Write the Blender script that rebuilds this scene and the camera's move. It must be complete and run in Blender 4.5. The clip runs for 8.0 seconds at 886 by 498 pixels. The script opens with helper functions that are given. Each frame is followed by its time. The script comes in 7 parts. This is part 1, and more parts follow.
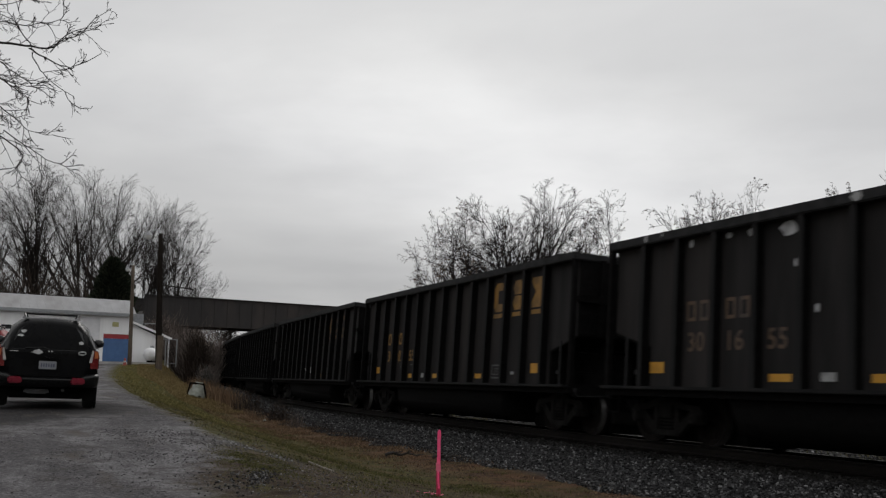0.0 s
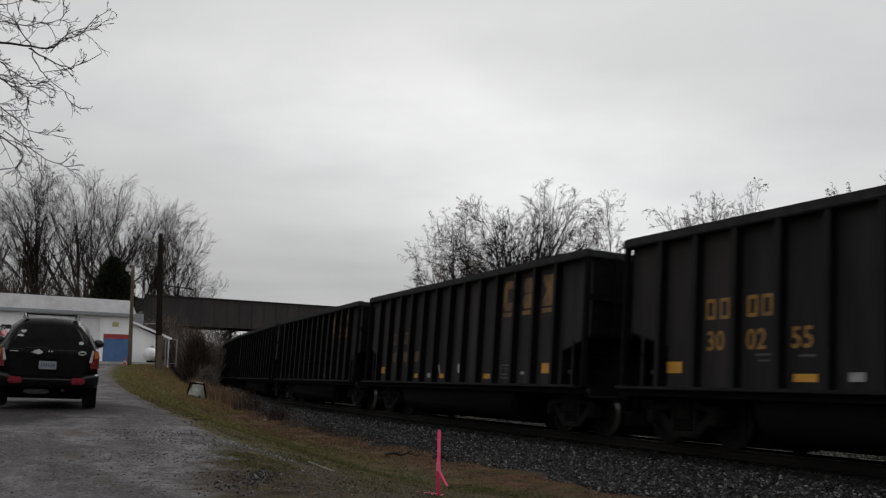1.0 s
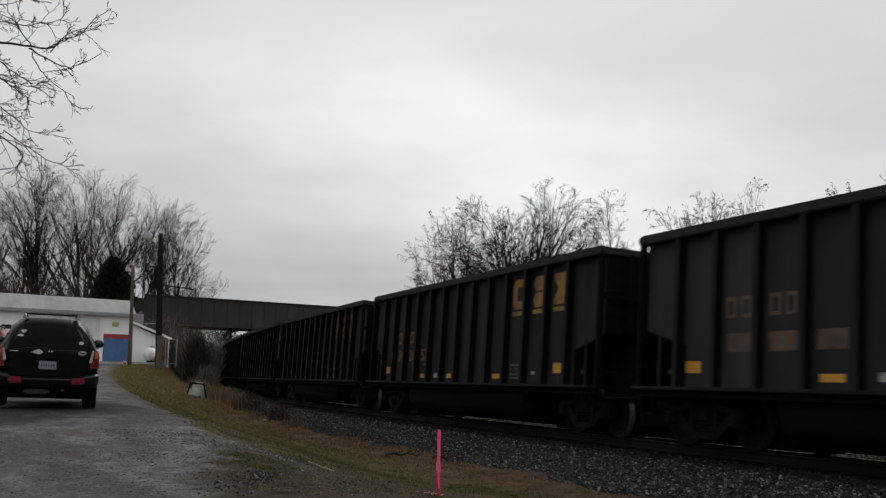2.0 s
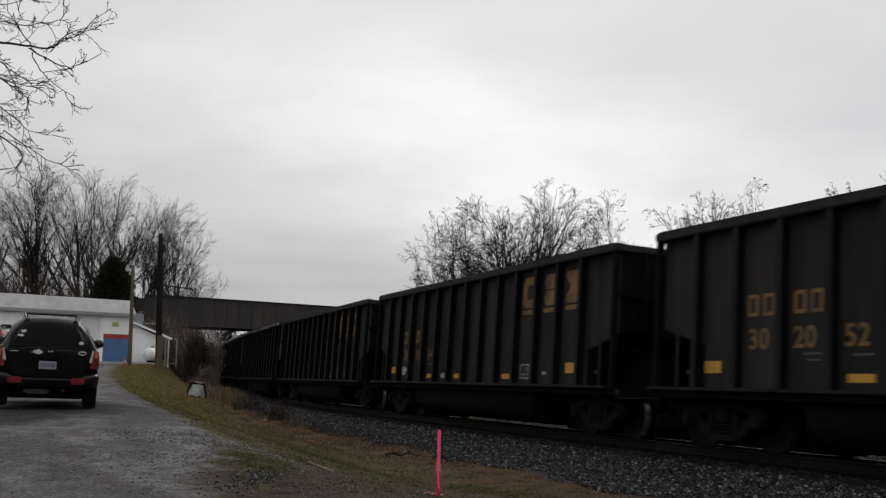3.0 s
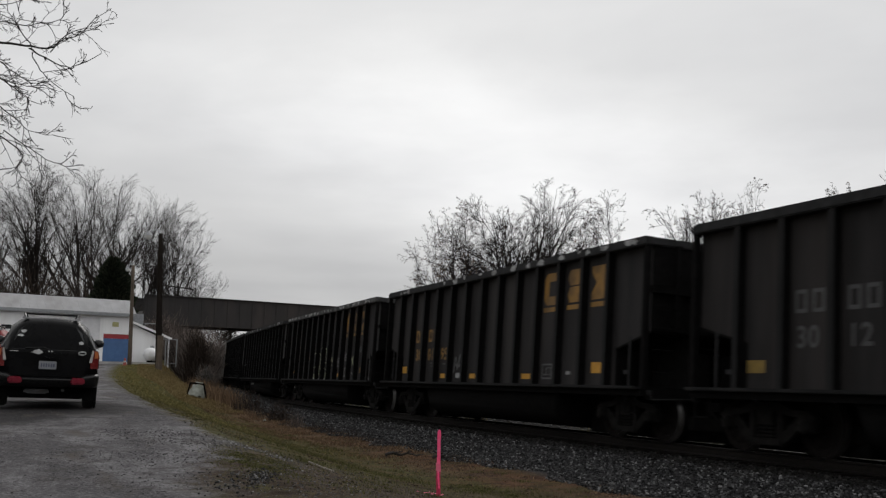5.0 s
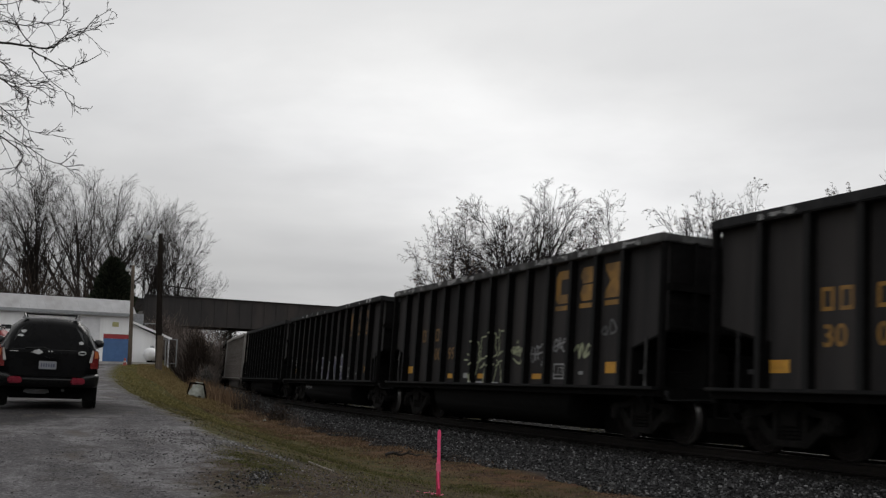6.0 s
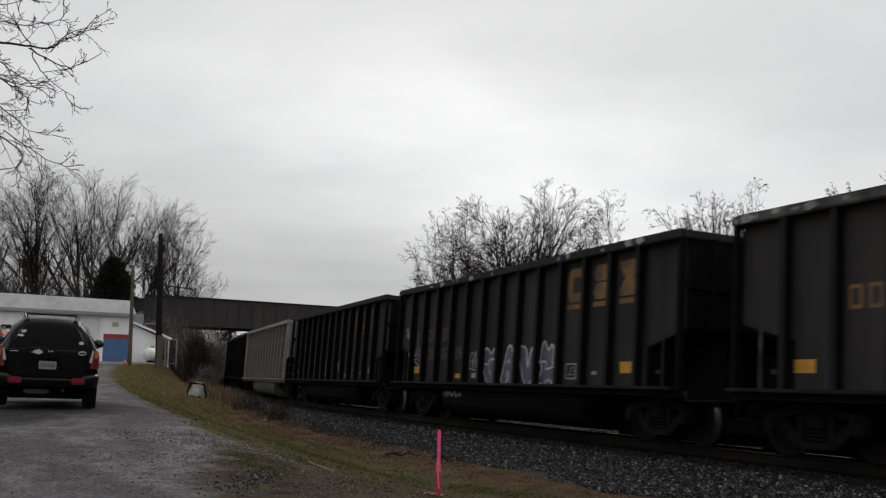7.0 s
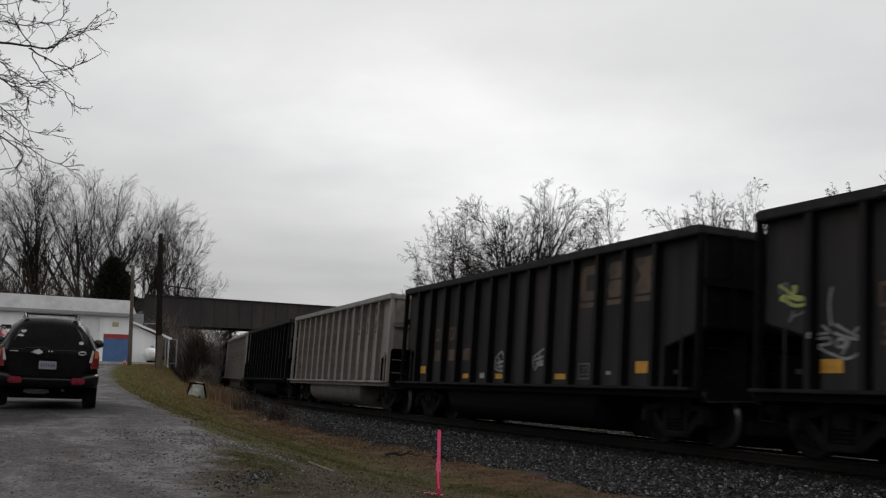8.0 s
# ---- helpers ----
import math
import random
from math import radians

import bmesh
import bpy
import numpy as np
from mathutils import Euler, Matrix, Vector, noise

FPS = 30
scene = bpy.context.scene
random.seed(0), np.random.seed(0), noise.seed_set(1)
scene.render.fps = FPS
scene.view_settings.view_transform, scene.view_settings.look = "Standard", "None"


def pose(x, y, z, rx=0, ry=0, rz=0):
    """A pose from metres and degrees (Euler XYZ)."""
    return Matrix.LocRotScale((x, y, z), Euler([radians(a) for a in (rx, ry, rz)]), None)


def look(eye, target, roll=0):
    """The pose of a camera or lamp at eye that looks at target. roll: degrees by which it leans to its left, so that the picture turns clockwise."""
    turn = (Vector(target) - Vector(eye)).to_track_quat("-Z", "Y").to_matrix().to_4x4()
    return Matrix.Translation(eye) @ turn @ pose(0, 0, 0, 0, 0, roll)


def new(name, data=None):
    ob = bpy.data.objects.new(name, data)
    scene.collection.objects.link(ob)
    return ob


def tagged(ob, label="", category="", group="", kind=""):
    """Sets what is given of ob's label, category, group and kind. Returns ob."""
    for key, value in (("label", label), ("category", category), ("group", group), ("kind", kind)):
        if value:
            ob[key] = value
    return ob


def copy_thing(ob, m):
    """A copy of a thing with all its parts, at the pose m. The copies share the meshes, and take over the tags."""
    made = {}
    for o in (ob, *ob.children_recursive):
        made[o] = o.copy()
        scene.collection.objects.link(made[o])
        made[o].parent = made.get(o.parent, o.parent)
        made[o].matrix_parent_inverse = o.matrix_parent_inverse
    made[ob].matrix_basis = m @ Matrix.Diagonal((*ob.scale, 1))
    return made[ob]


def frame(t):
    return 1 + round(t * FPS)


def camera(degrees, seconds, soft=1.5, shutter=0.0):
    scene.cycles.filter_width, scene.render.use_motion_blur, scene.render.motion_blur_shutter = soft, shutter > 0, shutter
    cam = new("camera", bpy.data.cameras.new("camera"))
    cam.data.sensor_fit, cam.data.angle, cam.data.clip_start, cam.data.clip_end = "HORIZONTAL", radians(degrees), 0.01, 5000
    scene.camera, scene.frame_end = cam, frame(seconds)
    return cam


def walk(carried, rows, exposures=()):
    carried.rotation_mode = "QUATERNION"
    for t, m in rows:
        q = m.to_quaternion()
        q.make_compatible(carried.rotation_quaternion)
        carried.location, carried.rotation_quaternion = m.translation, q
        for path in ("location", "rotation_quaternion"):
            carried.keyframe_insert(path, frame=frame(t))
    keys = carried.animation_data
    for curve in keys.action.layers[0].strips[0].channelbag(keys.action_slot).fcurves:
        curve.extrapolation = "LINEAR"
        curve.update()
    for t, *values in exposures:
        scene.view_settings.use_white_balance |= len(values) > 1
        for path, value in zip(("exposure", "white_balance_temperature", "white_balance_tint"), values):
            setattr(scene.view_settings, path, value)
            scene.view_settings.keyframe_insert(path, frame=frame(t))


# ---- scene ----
from itertools import groupby

EYE = 1.5
cam = camera(47.01, 8.0, soft=1.3, shutter=0.2)
VIEW = Matrix.Translation((0, 0, EYE)) @ pose(0, 0, 0, 90 + 7.287, 0, 0) @ pose(0, 0, 0, 0, 0, 0.807)
walk(cam, [(0.0, VIEW), (8.0, VIEW)], exposures=[(0.0, -0.15), (1.7, -0.08), (3.0, 0.0), (8.0, 0.0)])

# ---- world, sun, exposure ----
SUN_ELEVATION, SUN_AZIMUTH = radians(38), radians(8)   # azimuth clockwise from +y


def make_world():
    world = bpy.data.worlds.new("overcast")
    scene.world = world
    world.use_nodes = True
    nt = world.node_tree
    nt.nodes.clear()
    N = nt.nodes.new
    L = nt.links.new
    out, bg = N("ShaderNodeOutputWorld"), N("ShaderNodeBackground")
    sky = N("ShaderNodeTexSky")
    sky.sky_type, sky.sun_disc = "NISHITA", False
    sky.sun_elevation, sky.sun_rotation = SUN_ELEVATION, SUN_AZIMUTH
    hs = N("ShaderNodeHueSaturation")
    hs.inputs["Saturation"].default_value = 0.1
    hs.inputs["Value"].default_value = 0.08
    L(sky.outputs[0], hs.inputs["Color"])
    tc = N("ShaderNodeTexCoord")
    sep = N("ShaderNodeSeparateXYZ")
    L(tc.outputs["Generated"], sep.inputs[0])
    # cloud sheet: the direction spread out on a flat layer overhead
    den = N("ShaderNodeMath"); den.operation = "ADD"; den.inputs[1].default_value = 0.24
    L(sep.outputs["Z"], den.inputs[0])
    mx = N("ShaderNodeMath"); mx.operation = "MAXIMUM"; mx.inputs[1].default_value = 0.06
    L(den.outputs[0], mx.inputs[0])
    div = N("ShaderNodeVectorMath"); div.operation = "DIVIDE"
    L(tc.outputs["Generated"], div.inputs[0]); L(mx.outputs[0], div.inputs[1])
    mapping = N("ShaderNodeMapping"); mapping.inputs["Scale"].default_value = (0.85, 1.0, 0.0)
    mapping.inputs["Location"].default_value = (4.3, 2.1, 0.0)
    L(div.outputs[0], mapping.inputs[0])
    n1 = N("ShaderNodeTexNoise"); n1.inputs["Scale"].default_value = 1.7
    n1.inputs["Detail"].default_value = 6.0; n1.inputs["Roughness"].default_value = 0.5
    n1.inputs["Distortion"].default_value = 0.25
    L(mapping.outputs[0], n1.inputs["Vector"])
    ramp = N("ShaderNodeValToRGB")
    ramp.color_ramp.elements[0].position, ramp.color_ramp.elements[0].color = 0.30, (0.735, 0.738, 0.75, 1)
    ramp.color_ramp.elements[1].position, ramp.color_ramp.elements[1].color = 0.70, (0.905, 0.905, 0.905, 1)
    L(n1.outputs["Fac"], ramp.inputs[0])
    def math_node(op, p, q=None, r=None):
        n = N("ShaderNodeMath"); n.operation = op
        for i, v in enumerate((p, q, r)):
            if v is None:
                continue
            if isinstance(v, (int, float)):
                n.inputs[i].default_value = v
            else:
                L(v, n.inputs[i])
        return n.outputs[0]

    def ease(v, lo, hi, to_lo, to_hi):
        n = N("ShaderNodeMapRange"); n.interpolation_type = "SMOOTHSTEP"
        n.inputs["From Min"].default_value, n.inputs["From Max"].default_value = lo, hi
        n.inputs["To Min"].default_value, n.inputs["To Max"].default_value = to_lo, to_hi
        L(v, n.inputs["Value"])
        return n.outputs[0]
    # a long, tilted tear of thin bright cloud in front of the hidden sun, ragged at its rim
    ragged = N("ShaderNodeTexNoise"); ragged.inputs["Scale"].default_value = 3.6
    ragged.inputs["Detail"].default_value = 5.0; ragged.inputs["Roughness"].default_value = 0.55
    L(mapping.outputs[0], ragged.inputs["Vector"])
    wob = math_node("MULTIPLY_ADD", ragged.outputs["Fac"], 0.9, -0.45)
    across = math_node("MULTIPLY_ADD", sep.outputs["X"], 1 / 0.36, -0.10 / 0.36)
    tilted = math_node("MULTIPLY_ADD", sep.outputs["X"], 0.20, sep.outputs["Z"])
    above = math_node("MULTIPLY_ADD", tilted, 1 / 0.10, -0.218 / 0.10)
    far = math_node("ADD", math_node("SQRT", math_node("ADD", math_node("MULTIPLY", across, across), math_node("MULTIPLY", above, above))), wob)
    front = ease(sep.outputs["Y"], 0.2, 0.6, 0.0, 1.0)
    tear = math_node("MULTIPLY", ease(far, 0.0, 1.25, 1.0, 0.0), front)
    # brighter towards the sun all round, and streaked thicker cloud down to the horizon
    sun_dir = Vector((math.sin(radians(6)), math.cos(radians(6)), math.tan(radians(13.5)))).normalized()
    dot = N("ShaderNodeVectorMath"); dot.operation = "DOT_PRODUCT"; dot.inputs[1].default_value = sun_dir
    L(tc.outputs["Generated"], dot.inputs[0])
    around = ease(dot.outputs["Value"], 0.86, 0.99, 0.90, 0.90)
    low = ease(tilted, 0.02, 0.21, 0.66, 1.0)
    streak_map = N("ShaderNodeMapping"); streak_map.inputs["Scale"].default_value = (2.2, 2.2, 24.0)
    L(tc.outputs["Generated"], streak_map.inputs[0])
    streak = N("ShaderNodeTexNoise"); streak.inputs["Scale"].default_value = 1.6
    streak.inputs["Detail"].default_value = 4.0; streak.inputs["Roughness"].default_value = 0.5
    L(streak_map.outputs[0], streak.inputs["Vector"])
    depth = ease(sep.outputs["Z"], 0.04, 0.24, 0.34, 0.06)
    streaked = math_node("MULTIPLY_ADD", math_node("SUBTRACT", streak.outputs["Fac"], 0.5), depth, 1.0)
    level = math_node("MULTIPLY", math_node("MULTIPLY", around, low), streaked)
    level = math_node("MULTIPLY_ADD", tear, 0.23, level)
    mul = N("ShaderNodeVectorMath"); mul.operation = "SCALE"
    L(ramp.outputs[0], mul.inputs[0]); L(level, mul.inputs["Scale"])
    mix = N("ShaderNodeMix"); mix.data_type = "RGBA"; mix.inputs["Factor"].default_value = 0.95
    L(hs.outputs[0], mix.inputs["A"]); L(mul.outputs[0], mix.inputs["B"])
    L(mix.outputs["Result"], bg.inputs["Color"])
    bg.inputs["Strength"].default_value = 1.0
    L(bg.outputs[0], out.inputs["Surface"])


make_world()
sun = new("sun", bpy.data.lights.new("sun", "SUN"))
sun.data.energy, sun.data.angle, sun.data.color = 0.7, radians(25), (1.0, 0.97, 0.93)
sun.matrix_world = look((0, 0, 0), (-math.sin(SUN_AZIMUTH) * math.cos(SUN_ELEVATION), -math.cos(SUN_AZIMUTH) * math.cos(SUN_ELEVATION), -math.sin(SUN_ELEVATION)))

# ---- the curve of the track ----
CX, CY, R0 = 449.914, 202.948, 482.814       # circle under the near side of the train
A0, K = -0.39933, 0.0020712
SILL_Z, LEAN = EYE - 0.107, 3.32             # side sill of the cars; cant of the track in degrees
SILL_H = 0.95                                # sill over the rail head
SPEED, PITCH, S0 = 16.7154, 16.18, 4.8603
BODY = 14.7


def on_arc(s, u):
    """Place at s metres along the curve and u metres outside the near side of the train."""
    a = A0 + K * s
    return CX - (R0 + u) * math.cos(a), CY + (R0 + u) * math.sin(a)


def arc_of(x, y):
    return math.hypot(x - CX, y - CY) - R0, (math.atan2(y - CY, CX - x) - A0) / K


def track_pose(s):
    """Frame of the track at s: x forward along the train's way, y away from the camera, origin between the rail heads."""
    a = A0 + K * s
    x, y = on_arc(s, 0)
    turn = pose(0, 0, 0, 0, 0, math.degrees(math.atan2(-math.cos(a), -math.sin(a)))) @ pose(0, 0, 0, -LEAN, 0, 0)
    return Matrix.Translation((x, y, SILL_Z)) @ turn @ Matrix.Translation((0, 1.6, -SILL_H))


def smooth(t):
    t = min(1.0, max(0.0, t))
    return t * t * (3 - 2 * t)


def ground_z(x, y):
    u, s = arc_of(x, y)
    d = s + 11.8
    far = smooth((d - 22) / 35)
    low = -0.06 + 0.85 * smooth((d - 30) / 38)
    if d > 0:
        lane = 0.0440 * min(d, 18.65) + 0.0200 * min(max(d - 18.65, 0), 41) + 0.034 * min(max(d - 59.65, 0), 36)
    else:
        lane = 0.02 * max(d, -40)
    if u > 0:
        high = smooth((d - 62) / 14)
        lo, hi = 4.2 - 2.0 * far + 0.4 * high, 8.4 - 1.0 * far - 2.6 * high
        z = low + (lane - low) * smooth((u - lo) / (hi - lo))
        z += 0.012 * noise.noise((x * 0.25, y * 0.25, 0)) * min(1, max(0, u - 2.2))
    else:
        z = -0.06 + 0.5 * smooth((-u - 9) / 40)
    toe = 0.23 - 0.29 * smooth((u - 0.35) / 2.0)
    if -5.5 < u < 2.35:
        z = max(z, toe if u > 0 else (0.23 + 0.05 * max(u, -3.4) - 0.3 * smooth((-3.4 - u) / 1.8)))
    return z


# ---- materials ----
def base_mat(name):
    m = bpy.data.materials.new(name)
    m.use_nodes = True
    return m, m.node_tree.nodes, m.node_tree.links.new, m.node_tree.nodes["Principled BSDF"]


def ramp_node(N, stops):
    r = N.new("ShaderNodeValToRGB")
    while len(r.color_ramp.elements) < len(stops):
        r.color_ramp.elements.new(0.5)
    for e, (p, c) in zip(r.color_ramp.elements, stops):
        e.position, e.color = p, (*c, 1)
    return r


def noisy(name, c1, c2, scale=8.0, rough=0.8, metal=0.0, bump=0.0, bump_scale=60.0, stretch=(1, 1, 1), stain=None, stain_scale=1.2, stain_amount=0.5, rough_var=0.1, coat=0.0, spec=0.5):
    """A surface with fine grain (c1 to c2), broad stains and relief, in the object's own metres."""
    m, N, L, b = base_mat(name)
    tc = N.new("ShaderNodeTexCoord")
    mp = N.new("ShaderNodeMapping")
    mp.inputs["Scale"].default_value = stretch
    L(tc.outputs["Object"], mp.inputs[0])
    n = N.new("ShaderNodeTexNoise")
    n.inputs["Scale"].default_value, n.inputs["Detail"].default_value = scale, 6
    L(mp.outputs[0], n.inputs["Vector"])
    r = ramp_node(N, [(0.3, c1), (0.7, c2)])
    L(n.outputs["Fac"], r.inputs[0])
    colour = r.outputs[0]
    if stain:
        n2 = N.new("ShaderNodeTexNoise")
        n2.inputs["Scale"].default_value, n2.inputs["Detail"].default_value = stain_scale, 5
        L(mp.outputs[0], n2.inputs["Vector"])
        mr = N.new("ShaderNodeMapRange")
        mr.inputs["From Min"].default_value, mr.inputs["From Max"].default_value = 0.48, 0.68
        mr.inputs["To Max"].default_value = stain_amount
        L(n2.outputs["Fac"], mr.inputs["Value"])
        mx = N.new("ShaderNodeMix")
        mx.data_type = "RGBA"
        mx.inputs["B"].default_value = (*stain, 1)
        L(mr.outputs[0], mx.inputs["Factor"])
        L(colour, mx.inputs["A"])
        colour = mx.outputs["Result"]
    L(colour, b.inputs["Base Color"])
    mr2 = N.new("ShaderNodeMapRange")
    mr2.inputs["To Min"].default_value, mr2.inputs["To Max"].default_value = max(0.03, rough - rough_var), min(1, rough + rough_var)
    L(n.outputs["Fac"], mr2.inputs["Value"])
    L(mr2.outputs[0], b.inputs["Roughness"])
    b.inputs["Metallic"].default_value = metal
    b.inputs["Specular IOR Level"].default_value = spec
    b.inputs["Coat Weight"].default_value = coat
    if bump:
        n3 = N.new("ShaderNodeTexNoise")
        n3.inputs["Scale"].default_value, n3.inputs["Detail"].default_value = bump_scale, 4
        L(tc.outputs["Object"], n3.inputs["Vector"])
        bp = N.new("ShaderNodeBump")
        bp.inputs["Strength"].default_value, bp.inputs["Distance"].default_value = bump, 0.02
        L(n3.outputs["Fac"], bp.inputs["Height"])
        L(bp.outputs[0], b.inputs["Normal"])
    return m


def island_mat(name, stops, rough=0.9, spec=0.3):
    """Many loose pieces in one mesh, each with its own shade."""
    m, N, L, b = base_mat(name)
    g = N.new("ShaderNodeNewGeometry")
    r = ramp_node(N, stops)
    L(g.outputs["Random Per Island"], r.inputs[0])
    L(r.outputs[0], b.inputs["Base Color"])
    b.inputs["Roughness"].default_value, b.inputs["Specular IOR Level"].default_value = rough, spec
    return m


def ground_mat():
    """Gravel lane, grass verge, dead grass and dirt, by distance from the track, with ragged edges."""
    m, N, L, b = base_mat("ground_cover")
    g = N.new("ShaderNodeNewGeometry")
    off = N.new("ShaderNodeVectorMath"); off.operation = "SUBTRACT"; off.inputs[1].default_value = (CX, CY, 0)
    L(g.outputs["Position"], off.inputs[0])
    flat = N.new("ShaderNodeVectorMath"); flat.operation = "MULTIPLY"; flat.inputs[1].default_value = (1, 1, 0)
    L(off.outputs[0], flat.inputs[0])
    ln = N.new("ShaderNodeVectorMath"); ln.operation = "LENGTH"
    L(flat.outputs[0], ln.inputs[0])
    u = N.new("ShaderNodeMath"); u.operation = "SUBTRACT"; u.inputs[1].default_value = R0
    L(ln.outputs["Value"], u.inputs[0])

    def noise_of(scale, detail=5, rough=0.55):
        n = N.new("ShaderNodeTexNoise")
        n.inputs["Scale"].default_value, n.inputs["Detail"].default_value, n.inputs["Roughness"].default_value = scale, detail, rough
        L(g.outputs["Position"], n.inputs["Vector"])
        return n.outputs["Fac"]

    def mixed(fac, a, c):
        x = N.new("ShaderNodeMix"); x.data_type = "RGBA"
        L(fac, x.inputs["Factor"]); L(a, x.inputs["A"]); L(c, x.inputs["B"])
        return x.outputs["Result"]

    def band(lo, hi, wob, source=None, along=None):
        """0 below lo, 1 above hi, along u with a wobble."""
        s = N.new("ShaderNodeMath"); s.operation = "MULTIPLY_ADD"; s.inputs[1].default_value = wob
        L(source or noise_of(1.3, 7, 0.65), s.inputs[0]); L(along or u.outputs[0], s.inputs[2])
        r = N.new("ShaderNodeMapRange"); r.interpolation_type = "SMOOTHSTEP"
        r.inputs["From Min"].default_value, r.inputs["From Max"].default_value = lo + wob / 2, hi + wob / 2
        L(s.outputs[0], r.inputs["Value"])
        return r.outputs[0]

    def tracks(scale, detail=5, rough=0.6):
        """Noise drawn out along the lane, as wheels and water leave it."""
        mp = N.new("ShaderNodeMapping"); mp.vector_type = "TEXTURE"
        mp.inputs["Rotation"].default_value = (0, 0, radians(23)); mp.inputs["Scale"].default_value = (1, 2.4, 1)
        L(g.outputs["Position"], mp.inputs[0])
        n = N.new("ShaderNodeTexNoise")
        n.inputs["Scale"].default_value, n.inputs["Detail"].default_value, n.inputs["Roughness"].default_value = scale, detail, rough
        L(mp.outputs[0], n.inputs["Vector"])
        return n.outputs["Fac"]

    fine, mid, broad = noise_of(26, 9, 0.8), noise_of(5), tracks(0.7, 6, 0.62)
    grav = ramp_node(N, [(0.39, (0.030, 0.028, 0.030)), (0.5, (0.078, 0.074, 0.077)), (0.61, (0.18, 0.172, 0.18))])
    L(fine, grav.inputs[0])
    pale = ramp_node(N, [(0.39, (0.10, 0.096, 0.10)), (0.61, (0.265, 0.255, 0.263))])
    L(fine, pale.inputs[0])
    rub = N.new("ShaderNodeMapRange"); rub.inputs["From Min"].default_value, rub.inputs["From Max"].default_value = 0.44, 0.57
    L(broad, rub.inputs["Value"])
    lane = mixed(rub.outputs[0], grav.outputs[0], pale.outputs[0])
    # damp hollows and scuffed patches in the gravel
    damp = ramp_node(N, [(0.34, (0.045, 0.043, 0.045)), (0.66, (0.13, 0.127, 0.13))])
    L(fine, damp.inputs[0])
    dampf = N.new("ShaderNodeMapRange"); dampf.inputs["From Min"].default_value, dampf.inputs["From Max"].default_value = 0.46, 0.64
    dampf.inputs["To Max"].default_value = 0.85
    L(tracks(2.6, 8, 0.7), dampf.inputs["Value"])
    lane = mixed(dampf.outputs[0], lane, damp.outputs[0])
    spot = N.new("ShaderNodeMapRange"); spot.inputs["From Min"].default_value, spot.inputs["From Max"].default_value = 0.55, 0.68
    spot.inputs["To Max"].default_value = 0.55
    L(tracks(8, 6, 0.7), spot.inputs["Value"])
    lane = mixed(spot.outputs[0], lane, pale.outputs[0])
    hollow = ramp_node(N, [(0.34, (0.035, 0.032, 0.031)), (0.66, (0.10, 0.094, 0.091))])
    L(fine, hollow.inputs[0])
    hollowf = N.new("ShaderNodeMapRange"); hollowf.inputs["From Min"].default_value, hollowf.inputs["From Max"].default_value = 0.53, 0.63
    hollowf.inputs["To Max"].default_value = 0.75
    L(noise_of(1.9, 9, 0.66), hollowf.inputs["Value"])
    lane = mixed(hollowf.outputs[0], lane, hollow.outputs[0])
    # wide dark patch in the gravel: damp, and the parked suv's painted shade
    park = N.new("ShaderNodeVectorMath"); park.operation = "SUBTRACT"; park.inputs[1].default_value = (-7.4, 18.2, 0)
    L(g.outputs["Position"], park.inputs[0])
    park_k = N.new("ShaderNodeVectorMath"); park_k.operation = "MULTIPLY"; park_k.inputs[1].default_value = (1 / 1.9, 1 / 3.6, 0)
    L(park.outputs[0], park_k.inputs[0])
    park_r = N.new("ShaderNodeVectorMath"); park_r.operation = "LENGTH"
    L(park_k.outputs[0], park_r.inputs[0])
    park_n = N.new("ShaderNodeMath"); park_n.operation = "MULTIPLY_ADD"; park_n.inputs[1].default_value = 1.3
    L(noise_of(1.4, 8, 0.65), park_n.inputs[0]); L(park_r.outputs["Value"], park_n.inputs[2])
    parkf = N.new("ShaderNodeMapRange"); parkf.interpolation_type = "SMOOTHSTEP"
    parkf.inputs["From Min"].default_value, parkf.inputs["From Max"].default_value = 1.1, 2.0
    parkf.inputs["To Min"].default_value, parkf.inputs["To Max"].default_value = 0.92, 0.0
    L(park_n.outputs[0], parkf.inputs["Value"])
    suv_shade = ramp_node(N, [(0.34, (0.012, 0.0115, 0.012)), (0.66, (0.060, 0.057, 0.058))])
    L(fine, suv_shade.inputs[0])
    lane = mixed(parkf.outputs[0], lane, suv_shade.outputs[0])
    mud = ramp_node(N, [(0.3, (0.06, 0.052, 0.045)), (0.7, (0.12, 0.105, 0.09))])
    L(mid, mud.inputs[0])
    mudf = N.new("ShaderNodeMapRange"); mudf.inputs["From Min"].default_value, mudf.inputs["From Max"].default_value = 0.56, 0.70
    mudf.inputs["To Max"].default_value = 0.7
    L(tracks(1.6, 6), mudf.inputs["Value"])
    lane = mixed(mudf.outputs[0], lane, mud.outputs[0])
    grass = ramp_node(N, [(0.28, (0.024, 0.025, 0.009)), (0.5, (0.068, 0.065, 0.023)), (0.72, (0.135, 0.115, 0.046))])
    L(noise_of(14, 8, 0.7), grass.inputs[0])
    dead = ramp_node(N, [(0.28, (0.034, 0.017, 0.011)), (0.5, (0.108, 0.058, 0.035)), (0.72, (0.195, 0.114, 0.066))])
    L(noise_of(18, 8, 0.7), dead.inputs[0])
    dirt = ramp_node(N, [(0.3, (0.034, 0.021, 0.014)), (0.7, (0.11, 0.070, 0.044))])
    L(fine, dirt.inputs[0])
    patch = N.new("ShaderNodeMapRange"); patch.inputs["From Min"].default_value, patch.inputs["From Max"].default_value = 0.5, 0.66
